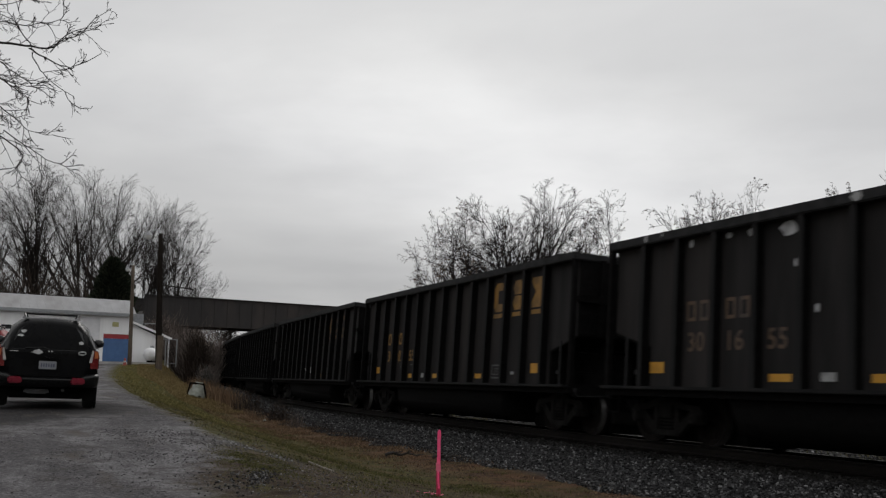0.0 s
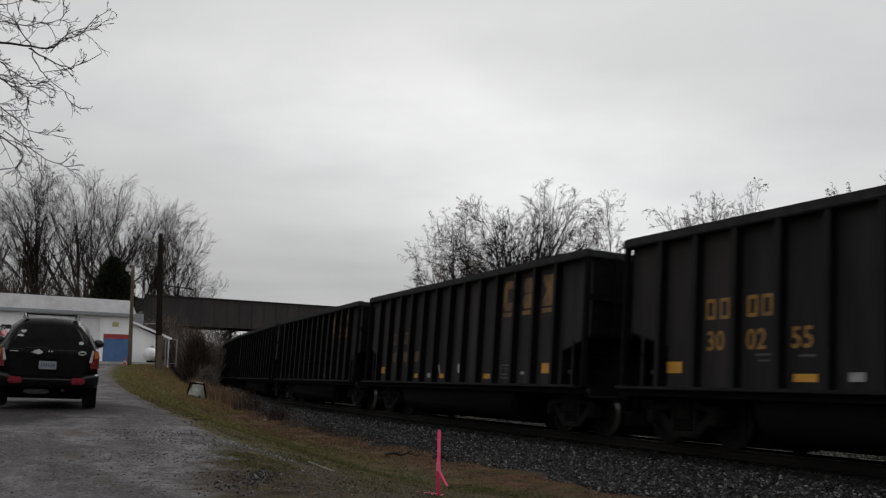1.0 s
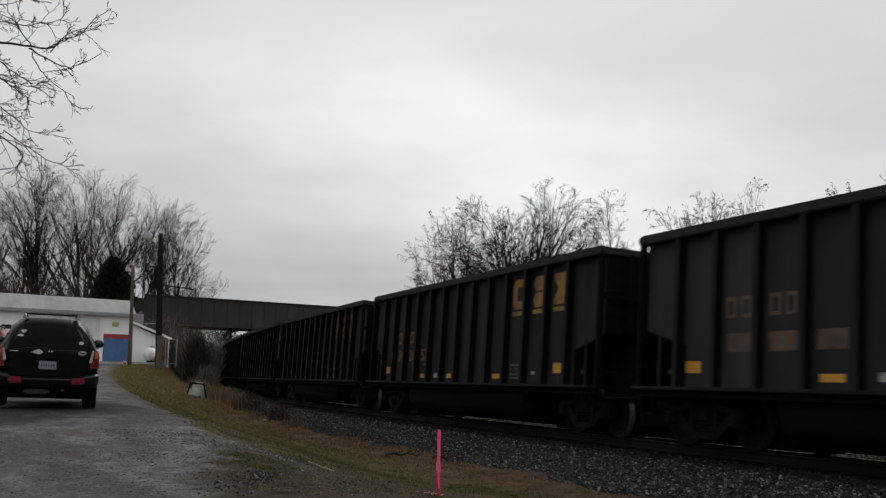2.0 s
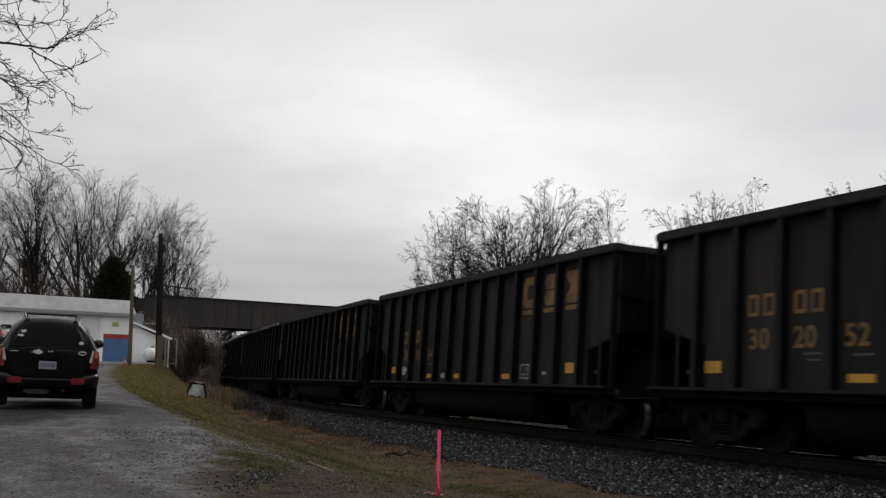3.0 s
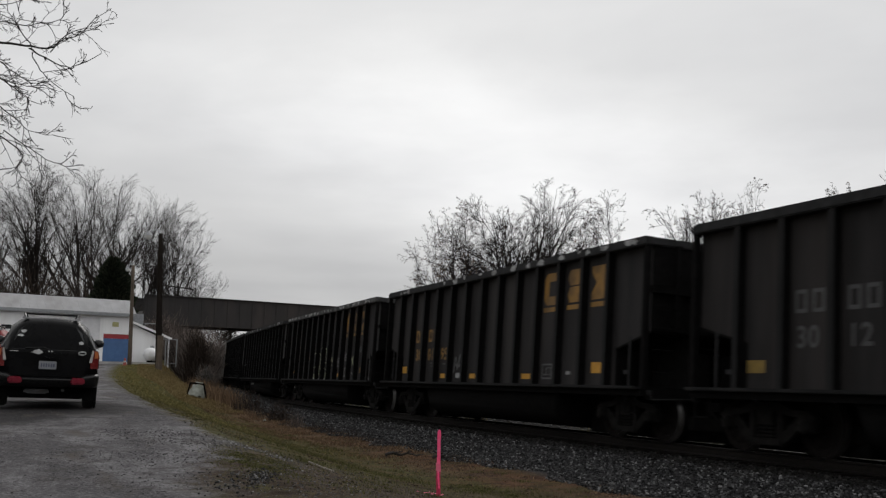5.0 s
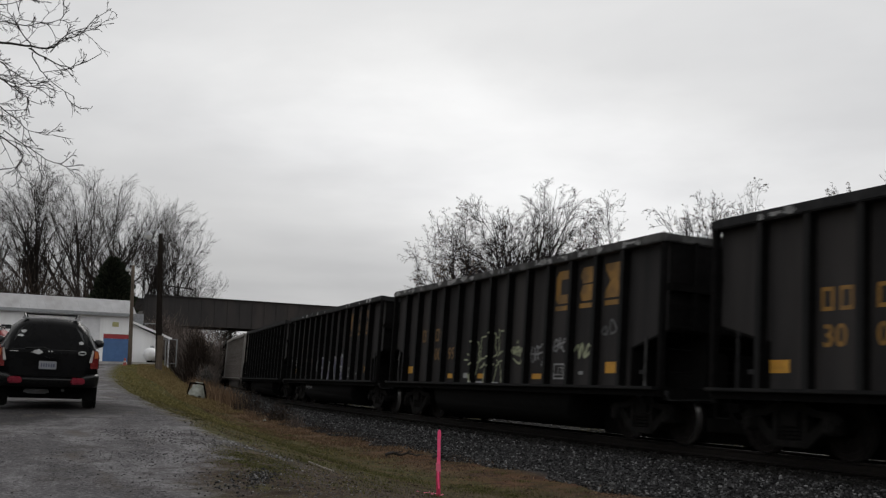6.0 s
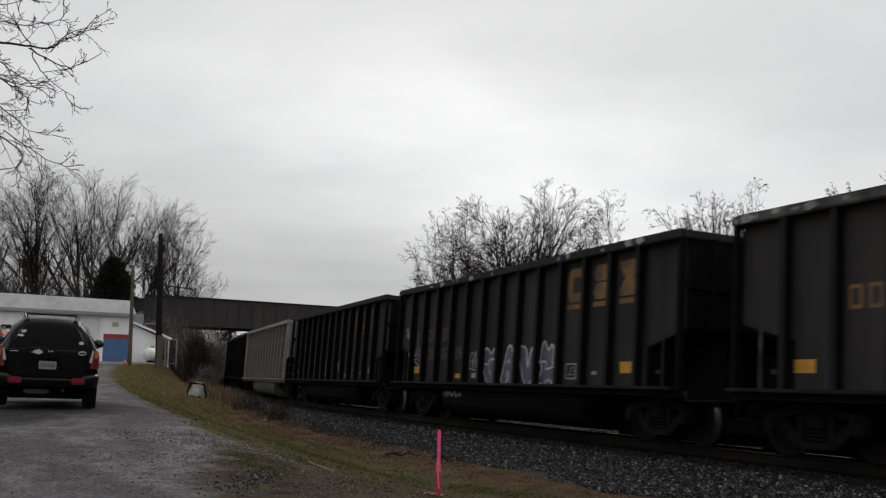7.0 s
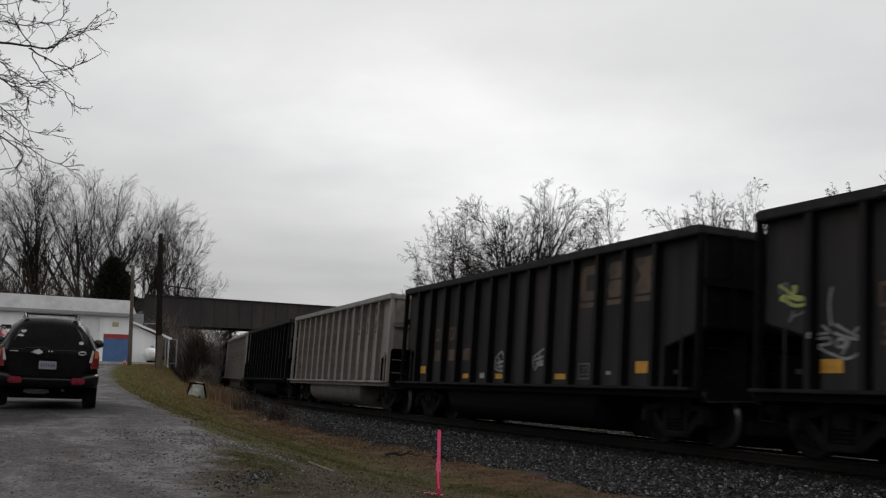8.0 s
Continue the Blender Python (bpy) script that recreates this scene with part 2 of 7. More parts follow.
    L(noise_of(0.8, 5), patch.inputs["Value"])
    sere = N.new("ShaderNodeMapRange"); sere.inputs["From Min"].default_value, sere.inputs["From Max"].default_value = 0.47, 0.66
    sere.inputs["To Max"].default_value = 0.8
    L(noise_of(1.1, 7, 0.6), sere.inputs["Value"])
    bare = ramp_node(N, [(0.32, (0.018, 0.013, 0.010)), (0.5, (0.060, 0.045, 0.035)), (0.66, (0.13, 0.105, 0.086))])
    L(fine, bare.inputs[0])
    verge = mixed(band(3.3, 4.4, 2.0), mixed(patch.outputs[0], dead.outputs[0], dirt.outputs[0]), mixed(sere.outputs[0], grass.outputs[0], dead.outputs[0]))
    # dark damp soil and rotted leaves showing through, and greener tufts
    soil = ramp_node(N, [(0.3, (0.010, 0.007, 0.005)), (0.7, (0.036, 0.024, 0.018))])
    L(noise_of(30, 6, 0.7), soil.inputs[0])
    soilf = N.new("ShaderNodeMapRange"); soilf.inputs["From Min"].default_value, soilf.inputs["From Max"].default_value = 0.46, 0.68
    soilf.inputs["To Max"].default_value = 0.88
    L(noise_of(2.3, 8, 0.6), soilf.inputs["Value"])
    moss = ramp_node(N, [(0.3, (0.036, 0.037, 0.013)), (0.7, (0.108, 0.104, 0.036))])
    L(noise_of(24, 6, 0.7), moss.inputs[0])
    mossf = N.new("ShaderNodeMapRange"); mossf.inputs["From Min"].default_value, mossf.inputs["From Max"].default_value = 0.46, 0.64
    mossf.inputs["To Max"].default_value = 0.5
    shifted = N.new("ShaderNodeVectorMath"); shifted.operation = "ADD"; shifted.inputs[1].default_value = (31.0, 7.0, 3.0)
    L(g.outputs["Position"], shifted.inputs[0])
    mn = N.new("ShaderNodeTexNoise"); mn.inputs["Scale"].default_value, mn.inputs["Detail"].default_value, mn.inputs["Roughness"].default_value = 1.5, 8, 0.6
    L(shifted.outputs[0], mn.inputs["Vector"]); L(mn.outputs["Fac"], mossf.inputs["Value"])
    verge = mixed(mossf.outputs[0], mixed(soilf.outputs[0], verge, soil.outputs[0]), moss.outputs[0])
    strip = N.new("ShaderNodeMath"); strip.operation = "MULTIPLY"
    away = N.new("ShaderNodeMapRange"); away.inputs["From Min"].default_value, away.inputs["From Max"].default_value = 13.0, 24.0
    away.inputs["To Min"].default_value, away.inputs["To Max"].default_value = 0.1, 0.6
    apart = N.new("ShaderNodeSeparateXYZ"); L(g.outputs["Position"], apart.inputs[0]); L(apart.outputs["Y"], away.inputs["Value"])
    L(band(4.4, 5.6, 1.6), strip.inputs[0]); L(away.outputs[0], strip.inputs[1])
    verge = mixed(strip.outputs[0], verge, moss.outputs[0])
    # the lane narrows to a ragged, muddy edge close by
    split = N.new("ShaderNodeSeparateXYZ"); L(g.outputs["Position"], split.inputs[0])
    inset = N.new("ShaderNodeMapRange"); inset.inputs["From Min"].default_value, inset.inputs["From Max"].default_value = 8.0, 14.5
    inset.inputs["To Min"].default_value, inset.inputs["To Max"].default_value = 1.0, 0.0
    L(split.outputs["Y"], inset.inputs["Value"])
    edge = N.new("ShaderNodeMath"); edge.operation = "MULTIPLY_ADD"; edge.inputs[1].default_value = -1.5
    L(inset.outputs[0], edge.inputs[0]); L(u.outputs[0], edge.inputs[2])
    trod = N.new("ShaderNodeMapRange"); trod.inputs["From Min"].default_value, trod.inputs["From Max"].default_value = 0.34, 0.52
    L(noise_of(2.6, 10, 0.75), trod.inputs["Value"])
    worn = N.new("ShaderNodeMath"); worn.operation = "MULTIPLY"; worn.use_clamp = True
    L(trod.outputs[0], worn.inputs[0])
    reach = N.new("ShaderNodeMapRange"); reach.inputs["From Min"].default_value, reach.inputs["From Max"].default_value = 12.0, 15.5
    reach.inputs["To Min"].default_value, reach.inputs["To Max"].default_value = 1.0, 0.12
    L(split.outputs["Y"], reach.inputs["Value"]); L(reach.outputs[0], worn.inputs[1])
    near = mixed(band(7.42, 8.05, 2.3, source=noise_of(1.5, 11, 0.74), along=edge.outputs[0]), mixed(worn.outputs[0], verge, mixed(soilf.outputs[0], bare.outputs[0], soil.outputs[0])), lane)
    stone = ramp_node(N, [(0.3, (0.02, 0.02, 0.021)), (0.55, (0.055, 0.055, 0.057)), (0.75, (0.13, 0.13, 0.133))])
    L(noise_of(22, 6, 0.8), stone.inputs[0])
    # soot, and the train's shade put into the ballast colour beside the rails
    soot_shade = ramp_node(N, [(0.3, (0.006, 0.006, 0.006)), (0.7, (0.02, 0.019, 0.018))])
    L(noise_of(22, 6, 0.8), soot_shade.inputs[0])
    stony = mixed(band(0.55, 1.35, 0.5), soot_shade.outputs[0], stone.outputs[0])
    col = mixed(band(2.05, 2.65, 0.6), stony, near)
    # beyond the gravel on the far left, and on the far side of the track, rough grass again
    col = mixed(band(19, 22, 3), col, verge)
    beyond = N.new("ShaderNodeMapRange"); beyond.inputs["From Min"].default_value, beyond.inputs["From Max"].default_value = -9.5, -8.0
    L(u.outputs[0], beyond.inputs["Value"])
    col = mixed(beyond.outputs[0], mixed(patch.outputs[0], dead.outputs[0], grass.outputs[0]), col)
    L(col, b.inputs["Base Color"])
    wet = N.new("ShaderNodeMapRange"); wet.inputs["From Min"].default_value, wet.inputs["From Max"].default_value = 0.35, 0.65
    wet.inputs["To Min"].default_value, wet.inputs["To Max"].default_value = 0.75, 1.0
    L(broad, wet.inputs["Value"]); L(wet.outputs[0], b.inputs["Roughness"])
    b.inputs["Specular IOR Level"].default_value = 0.03
    bp = N.new("ShaderNodeBump"); bp.inputs["Strength"].default_value, bp.inputs["Distance"].default_value = 0.7, 0.03
    L(fine, bp.inputs["Height"]); L(bp.outputs[0], b.inputs["Normal"])
    return m


GROUND = ground_mat()
BALLAST = island_mat("ballast_stone", [(0.0, (0.006, 0.006, 0.0065)), (0.5, (0.032, 0.031, 0.032)), (0.85, (0.078, 0.077, 0.079)), (1.0, (0.24, 0.24, 0.24))], 0.85, 0.2)
PEBBLE = island_mat("lane_stone", [(0.0, (0.034, 0.033, 0.034)), (0.55, (0.08, 0.077, 0.08)), (0.85, (0.12, 0.117, 0.12)), (1.0, (0.22, 0.215, 0.215))], 0.85)
LITTER = island_mat("rotted_leaf_litter", [(0.0, (0.008, 0.006, 0.005)), (0.5, (0.026, 0.018, 0.013)), (0.85, (0.075, 0.05, 0.033)), (1.0, (0.16, 0.115, 0.075))], 0.9, 0.1)
GRASS = island_mat("grass_blades", [(0.0, (0.052, 0.056, 0.018)), (0.4, (0.105, 0.104, 0.036)), (0.75, (0.17, 0.14, 0.06)), (1.0, (0.25, 0.195, 0.10))], 0.9, 0.1)
SERE = island_mat("sere_grass", [(0.0, (0.11, 0.082, 0.036)), (0.5, (0.19, 0.142, 0.064)), (1.0, (0.29, 0.22, 0.11))], 0.9, 0.1)
STRAW = island_mat("dead_stems", [(0.0, (0.06, 0.036, 0.023)), (0.5, (0.15, 0.095, 0.057)), (1.0, (0.28, 0.20, 0.125))], 0.9, 0.1)
# flange and panel tones lifted for sky light and veiling haze
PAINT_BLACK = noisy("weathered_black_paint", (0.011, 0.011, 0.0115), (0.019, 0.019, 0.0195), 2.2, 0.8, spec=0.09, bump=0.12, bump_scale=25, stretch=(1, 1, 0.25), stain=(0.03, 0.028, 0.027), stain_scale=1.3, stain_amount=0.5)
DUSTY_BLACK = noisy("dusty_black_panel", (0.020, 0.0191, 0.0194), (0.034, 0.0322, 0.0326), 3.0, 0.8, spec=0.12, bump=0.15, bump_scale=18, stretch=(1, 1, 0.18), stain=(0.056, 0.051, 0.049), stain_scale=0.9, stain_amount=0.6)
# near-black for sooty parts, and for shade painted on webs, ends and undersides
SOOT_SHADE_BLACK = noisy("sooty_shaded_steel", (0.004, 0.004, 0.004), (0.0085, 0.008, 0.008), 9, 0.95, spec=0.05, bump=0.2, bump_scale=40)
SCUFFED_RIM = noisy("dumped_rim_steel", (0.022, 0.022, 0.023), (0.075, 0.074, 0.074), 2.2, 0.85, spec=0.1, bump=0.2, bump_scale=20, stain=(0.13, 0.128, 0.125), stain_scale=2.6, stain_amount=0.75)
RIM_STEEL = noisy("scuffed_rim_steel", (0.016, 0.016, 0.017), (0.036, 0.036, 0.037), 5, 0.8, spec=0.1, bump=0.2, bump_scale=20, stain=(0.02, 0.02, 0.02), stain_scale=3, stain_amount=0.7)
# panel tone lowered for the early cars, following a dimmer exposure
DARKER_PANEL = noisy("darker_black_panel", (0.018, 0.0172, 0.0174), (0.032, 0.0304, 0.0306), 3.0, 0.8, spec=0.06, bump=0.15, bump_scale=18, stretch=(1, 1, 0.18), stain=(0.046, 0.041, 0.039), stain_scale=0.9, stain_amount=0.6)
GREY_PANEL = noisy("grimy_grey_panel", (0.18, 0.162, 0.147), (0.28, 0.257, 0.238), 2.6, 0.75, bump=0.12, bump_scale=25, stretch=(1, 1, 0.2), stain=(0.13, 0.105, 0.088), stain_scale=1.2, stain_amount=0.7)
# grey webs and tub darkened below the side paint, with their shade in the colour
GREY_WEB = noisy("grimy_shaded_grey", (0.11, 0.097, 0.086), (0.19, 0.17, 0.154), 3, 0.8, bump=0.1)
GREY_TUB = noisy("shaded_grey_tub", (0.06, 0.053, 0.048), (0.115, 0.104, 0.095), 3, 0.8, bump=0.1)
RUST = noisy("rust_patch", (0.06, 0.022, 0.014), (0.12, 0.045, 0.028), 9, 0.9)
PAINT_GREY = noisy("weathered_light_grey_paint", (0.19, 0.178, 0.167), (0.28, 0.266, 0.252), 2.4, 0.65, bump=0.12, bump_scale=25, stretch=(1, 1, 0.2), stain=(0.07, 0.055, 0.045), stain_scale=1.4, stain_amount=0.7)
GREY_RIM = noisy("grey_rim_paint", (0.14, 0.13, 0.12), (0.24, 0.23, 0.21), 4, 0.6, bump=0.2, bump_scale=20)
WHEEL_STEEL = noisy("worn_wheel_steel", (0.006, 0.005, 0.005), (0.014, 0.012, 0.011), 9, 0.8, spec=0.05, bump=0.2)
TREAD_STEEL = noisy("bright_tread_steel", (0.4, 0.39, 0.385), (0.55, 0.545, 0.54), 15, 0.45, metal=1.0)
# stones by the rails, blackened for grime and painted train shade alike
SOOT_SHADE_STONE = island_mat("sooty_shaded_stone", [(0.0, (0.004, 0.004, 0.004)), (0.7, (0.014, 0.013, 0.012)), (1.0, (0.05, 0.048, 0.046))], 0.9, 0.15)
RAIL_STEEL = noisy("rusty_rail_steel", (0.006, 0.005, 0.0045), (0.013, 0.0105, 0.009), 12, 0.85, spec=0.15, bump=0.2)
RAIL_HEAD = noisy("polished_rail_head", (0.16, 0.15, 0.15), (0.26, 0.25, 0.24), 10, 0.38, metal=1.0)
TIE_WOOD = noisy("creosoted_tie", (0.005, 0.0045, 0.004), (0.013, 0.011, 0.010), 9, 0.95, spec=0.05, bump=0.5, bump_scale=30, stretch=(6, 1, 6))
DULL_YELLOW = noisy("grimy_yellow_tape", (0.15, 0.10, 0.02), (0.24, 0.155, 0.03), 8, 0.7, stain=(0.06, 0.045, 0.02), stain_scale=6)
YELLOW = noisy("yellow_marking", (0.42, 0.20, 0.018), (0.60, 0.31, 0.03), 7, 0.6, stain=(0.16, 0.085, 0.02), stain_scale=5, stain_amount=0.4)
FADED_YELLOW = noisy("faded_yellow_marking", (0.13, 0.07, 0.022), (0.25, 0.13, 0.033), 6, 0.7, stain=(0.045, 0.035, 0.03), stain_scale=3, stain_amount=0.8)
LOGO_YELLOW = noisy("dull_yellow_lettering", (0.20, 0.105, 0.019), (0.34, 0.175, 0.03), 6, 0.65, stain=(0.07, 0.045, 0.025), stain_scale=3, stain_amount=0.7)
WORN_YELLOW = noisy("worn_yellow_lettering", (0.07, 0.045, 0.030), (0.12, 0.072, 0.042), 6, 0.7, stain=(0.035, 0.03, 0.03), stain_scale=3, stain_amount=0.9)
WORN_WHITE = noisy("worn_white_marking", (0.20, 0.20, 0.20), (0.34, 0.34, 0.34), 8, 0.7, stain=(0.08, 0.08, 0.08), stain_scale=5, stain_amount=0.7)
DIM_WHITE = noisy("dim_white_marking", (0.06, 0.06, 0.062), (0.12, 0.12, 0.122), 8, 0.7)
FAINT_WHITE = noisy("faint_white_marking", (0.045, 0.045, 0.046), (0.075, 0.075, 0.076), 8, 0.75)
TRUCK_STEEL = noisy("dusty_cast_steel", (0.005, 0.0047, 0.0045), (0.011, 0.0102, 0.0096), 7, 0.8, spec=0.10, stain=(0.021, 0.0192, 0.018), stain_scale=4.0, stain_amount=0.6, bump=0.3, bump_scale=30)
SPRAY_WHITE = noisy("white_spray_paint", (0.38, 0.38, 0.39), (0.55, 0.55, 0.56), 7, 0.6, stain=(0.12, 0.12, 0.13), stain_scale=4, stain_amount=0.6)
SPRAY_YELLOW = noisy("yellow_green_spray_paint", (0.24, 0.27, 0.07), (0.38, 0.42, 0.12), 9, 0.6, stain=(0.12, 0.14, 0.06), stain_scale=5, stain_amount=0.6)
SPRAY_GREY = noisy("thin_white_spray_paint", (0.15, 0.15, 0.155), (0.26, 0.26, 0.265), 7, 0.65, stain=(0.08, 0.08, 0.085), stain_scale=5, stain_amount=0.6)
SPRAY_PURPLE = noisy("purple_spray_paint", (0.075, 0.068, 0.11), (0.13, 0.12, 0.18), 7, 0.6, stain=(0.05, 0.045, 0.07), stain_scale=4, stain_amount=0.6)
SPRAY_LIME = noisy("pale_lime_spray_paint", (0.25, 0.27, 0.16), (0.40, 0.42, 0.28), 9, 0.6, stain=(0.10, 0.12, 0.06), stain_scale=5, stain_amount=0.7)


# ---- mesh helpers ----
def part(name, bm, material, parent=None, label="", smooth_faces=False):
    """Links a bmesh as one mesh object, under a thing or a part."""
    me = bpy.data.meshes.new(name)
    bmesh.ops.recalc_face_normals(bm, faces=bm.faces)
    bm.to_mesh(me)
    bm.free()
    if smooth_faces:
        for p in me.polygons:
            p.use_smooth = True
    me.materials.append(material)
    ob = new(name, me)
    if parent:
        ob.parent = parent
    if label:
        tagged(ob, label)
    return ob


def raw(name, verts, faces, material, parent=None, label=""):
    me = bpy.data.meshes.new(name)
    me.from_pydata(verts, [], faces)
    me.materials.append(material)
    ob = new(name, me)
    if parent:
        ob.parent = parent
    if label:
        tagged(ob, label)
    return ob


def thing(name, m, label, category, group="", kind=""):
    ob = new(name)
    ob.empty_display_size = 0.2
    ob.matrix_basis = m
    return tagged(ob, label, category, group, kind)


def box(bm, x0, y0, z0, x1, y1, z1, bevel=0.0, m=None):
    vs = [bm.verts.new((x, y, z)) for x in (x0, x1) for y in (y0, y1) for z in (z0, z1)]
    fs = [bm.faces.new([vs[i] for i in f]) for f in ((0, 1, 3, 2), (4, 6, 7, 5), (0, 4, 5, 1), (2, 3, 7, 6), (0, 2, 6, 4), (1, 5, 7, 3))]
    if bevel:
        es = {e for f in fs for e in f.edges}
        r = bmesh.ops.bevel(bm, geom=list(es), offset=bevel, segments=2, affect="EDGES", clamp_overlap=True)
        vs = list({v for f in r["faces"] for v in f.verts} | {v for v in vs if v.is_valid})
    if m:
        bmesh.ops.transform(bm, matrix=m, verts=[v for v in vs if v.is_valid])
    return bm


def boxed(*args, **kw):
    return box(bmesh.new(), *args, **kw)


def tube(bm, a, b, r0, r1=None, n=10, cap=True):
    a, b = Vector(a), Vector(b)
    r1 = r0 if r1 is None else r1
    q = (b - a).to_track_quat("Z", "Y")
    rings = []
    for p, r in ((a, r0), (b, r1)):
        rings.append([bm.verts.new(p + q @ Vector((r * math.cos(i * math.tau / n), r * math.sin(i * math.tau / n), 0))) for i in range(n)])
    for i in range(n):
        j = (i + 1) % n
        bm.faces.new((rings[0][i], rings[0][j], rings[1][j], rings[1][i]))
    if cap:
        bm.faces.new(rings[0][::-1])
        bm.faces.new(rings[1])
    return bm


def pipe(bm, pts, r, n=6):
    for a, b in zip(pts, pts[1:]):
        tube(bm, a, b, r, n=n)
    return bm


def lathe(bm, profile, axis="y", n=24, centre=(0, 0, 0)):
    """Turns (radius, along) pairs about an axis."""
    c = Vector(centre)
    rings = []
    for r, h in profile:
        ring = []
        for i in range(n):
            t = i * math.tau / n
            p = {"y": (r * math.cos(t), h, r * math.sin(t)), "z": (r * math.cos(t), r * math.sin(t), h), "x": (h, r * math.cos(t), r * math.sin(t))}[axis]
            ring.append(bm.verts.new(c + Vector(p)))
        rings.append(ring)
    for a, b in zip(rings, rings[1:]):
        for i in range(n):
            j = (i + 1) % n
            bm.faces.new((a[i], a[j], b[j], b[i]))
    bm.faces.new(rings[0])
    bm.faces.new(rings[-1][::-1])
    return bm


def plate(bm, outline, y0, y1, flip=False):
    """Extrudes an outline of (x, z) pairs between two y."""
    a = [bm.verts.new((x, y0, z)) for x, z in outline]
    b = [bm.verts.new((x, y1, z)) for x, z in outline]
    bm.faces.new(a)
    bm.faces.new(b[::-1])
    for i in range(len(a)):
        j = (i + 1) % len(a)
        bm.faces.new((a[i], b[i], b[j], a[j]))
    return bm


def loft(bm, rings, cap=True):
    rows = [[bm.verts.new(p) for p in ring] for ring in rings]
    n = len(rows[0])
    for a, b in zip(rows, rows[1:]):
        for i in range(n):
            j = (i + 1) % n
            bm.faces.new((a[i], a[j], b[j], b[i]))
    if cap:
        bm.faces.new(rows[0])
        bm.faces.new(rows[-1][::-1])
    return bm


# ---- ground ----
def build_ground():
    us = [-470, -430, -380, -320, -250, -180, -120, -80, -50, -35, -25, -18, -13, -9.5, -8, -6.5, -5.4]
    us += [i * 0.25 for i in range(-20, 36)]
    us += [9, 9.5, 10, 10.5, 11, 12, 13, 14.5, 16, 18, 21, 25, 32, 45, 65, 100, 160, 260, 450, 800, 1500, 2600, 4000]
    ss = [-1500 + 60 * i for i in range(20)] + [-300, -250, -200, -150, -110, -80, -60, -48, -38, -30, -25]
    ss += [-21 + 0.6 * i for i in range(200)] + [100 + 2.5 * i for i in range(30)] + [180, 200, 230, 270, 320, 380, 450] + [520 + 60 * i for i in range(16)]
    verts, faces = [], []
    for s in ss:
        for u in us:
            x, y = on_arc(s, u)
            verts.append((x, y, ground_z(x, y)))
    m = len(us)
    for i in range(len(ss)):
        k = (i + 1) % len(ss)
        for j in range(m - 1):
            faces.append((i * m + j, i * m + j + 1, k * m + j + 1, k * m + j))
    faces.append([i * m for i in range(len(ss))][::-1])
    ob = raw("ground", verts, faces, GROUND)
    for p in ob.data.polygons:
        p.use_smooth = True
    return tagged(ob, "rough ground with gravel lane, grass verge and dirt", "ground", kind="structure")


def stones(name, count, spots, size, material, label, category, squash=0.75, sides=12):
    """Loose stones, joined: each a crumpled icosahedron or an angular broken block on the ground."""
    rng = np.random.default_rng(5)
    bm = bmesh.new()
    if sides == 20:
        bmesh.ops.create_icosphere(bm, subdivisions=1, radius=1)
    else:
        bmesh.ops.create_cube(bm, size=1.3)
        bmesh.ops.triangulate(bm, faces=bm.faces)
    base = np.array([v.co[:] for v in bm.verts])
    tri = np.array([[v.index for v in f.verts] for f in bm.faces])
    bm.free()
    nv = len(base)
    places = np.array([spots(rng) for _ in range(count)])
    scale = rng.uniform(size[0], size[1], (count, 1, 1)) * rng.uniform(0.6, 1.25, (count, 1, 3)) * np.array([1, 1, squash])
    crumple = rng.uniform(0.6, 1.3, (count, nv, 1))
    ang = rng.uniform(0, math.tau, count)
    tilt = rng.uniform(-0.6, 0.6, count)
    v = base[None] * crumple * scale
    c, s = np.cos(tilt)[:, None], np.sin(tilt)[:, None]
    y, z = v[..., 1] * c - v[..., 2] * s, v[..., 1] * s + v[..., 2] * c
    c, s = np.cos(ang)[:, None], np.sin(ang)[:, None]
    x, y2 = v[..., 0] * c - y * s, v[..., 0] * s + y * c
    v = np.stack([x, y2, z], -1) + places[:, None, :]
    f = tri[None] + (np.arange(count) * nv)[:, None, None]
    me = bpy.data.meshes.new(name)
    me.from_pydata(v.reshape(-1, 3), [], f.reshape(-1, 3))
    me.materials.append(material)
    return tagged(new(name, me), label, category, kind="stuff")


def ballast_spot(rng):
    s = -6 + 70 * rng.random() ** 1.7
    u = rng.uniform(0.8 - 0.3 * rng.random(), 2.5 + 0.25 * math.sin(s * 1.3) + 0.15 * math.sin(s * 3.1))
    x, y = on_arc(s, u)
    return x, y, ground_z(x, y) + rng.uniform(-0.01, 0.03)


def soot_shade_spot(rng):
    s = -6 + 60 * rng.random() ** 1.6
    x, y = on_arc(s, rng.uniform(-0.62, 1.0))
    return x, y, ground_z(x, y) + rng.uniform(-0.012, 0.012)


def far_ballast_spot(rng):
    s = -8 + 60 * rng.random() ** 1.5
    x, y = on_arc(s, -2.4 - 7.0 * rng.random() ** 1.3)
    return x, y, ground_z(x, y) + rng.uniform(-0.01, 0.03)


def lane_spot(rng):
    s = -5 + 20 * rng.random() ** 1.8
    u = 7.0 + 5.3 * rng.random() ** 1.7
    x, y = on_arc(s, u)
    return x, y, ground_z(x, y)


def edge_spot(rng):
    """Dark stones kicked to the ragged edge of the lane."""
    while True:
        s, u = rng.uniform(-5, 4), rng.normal(8.4, 1.0)
        x, y = on_arc(s, u)
        if tuft_noise(x, y, 1.1, 15.0) > 0.35 + 0.35 * rng.random():
            return x, y, ground_z(x, y)


HEAP = (-1.35, 8.12)


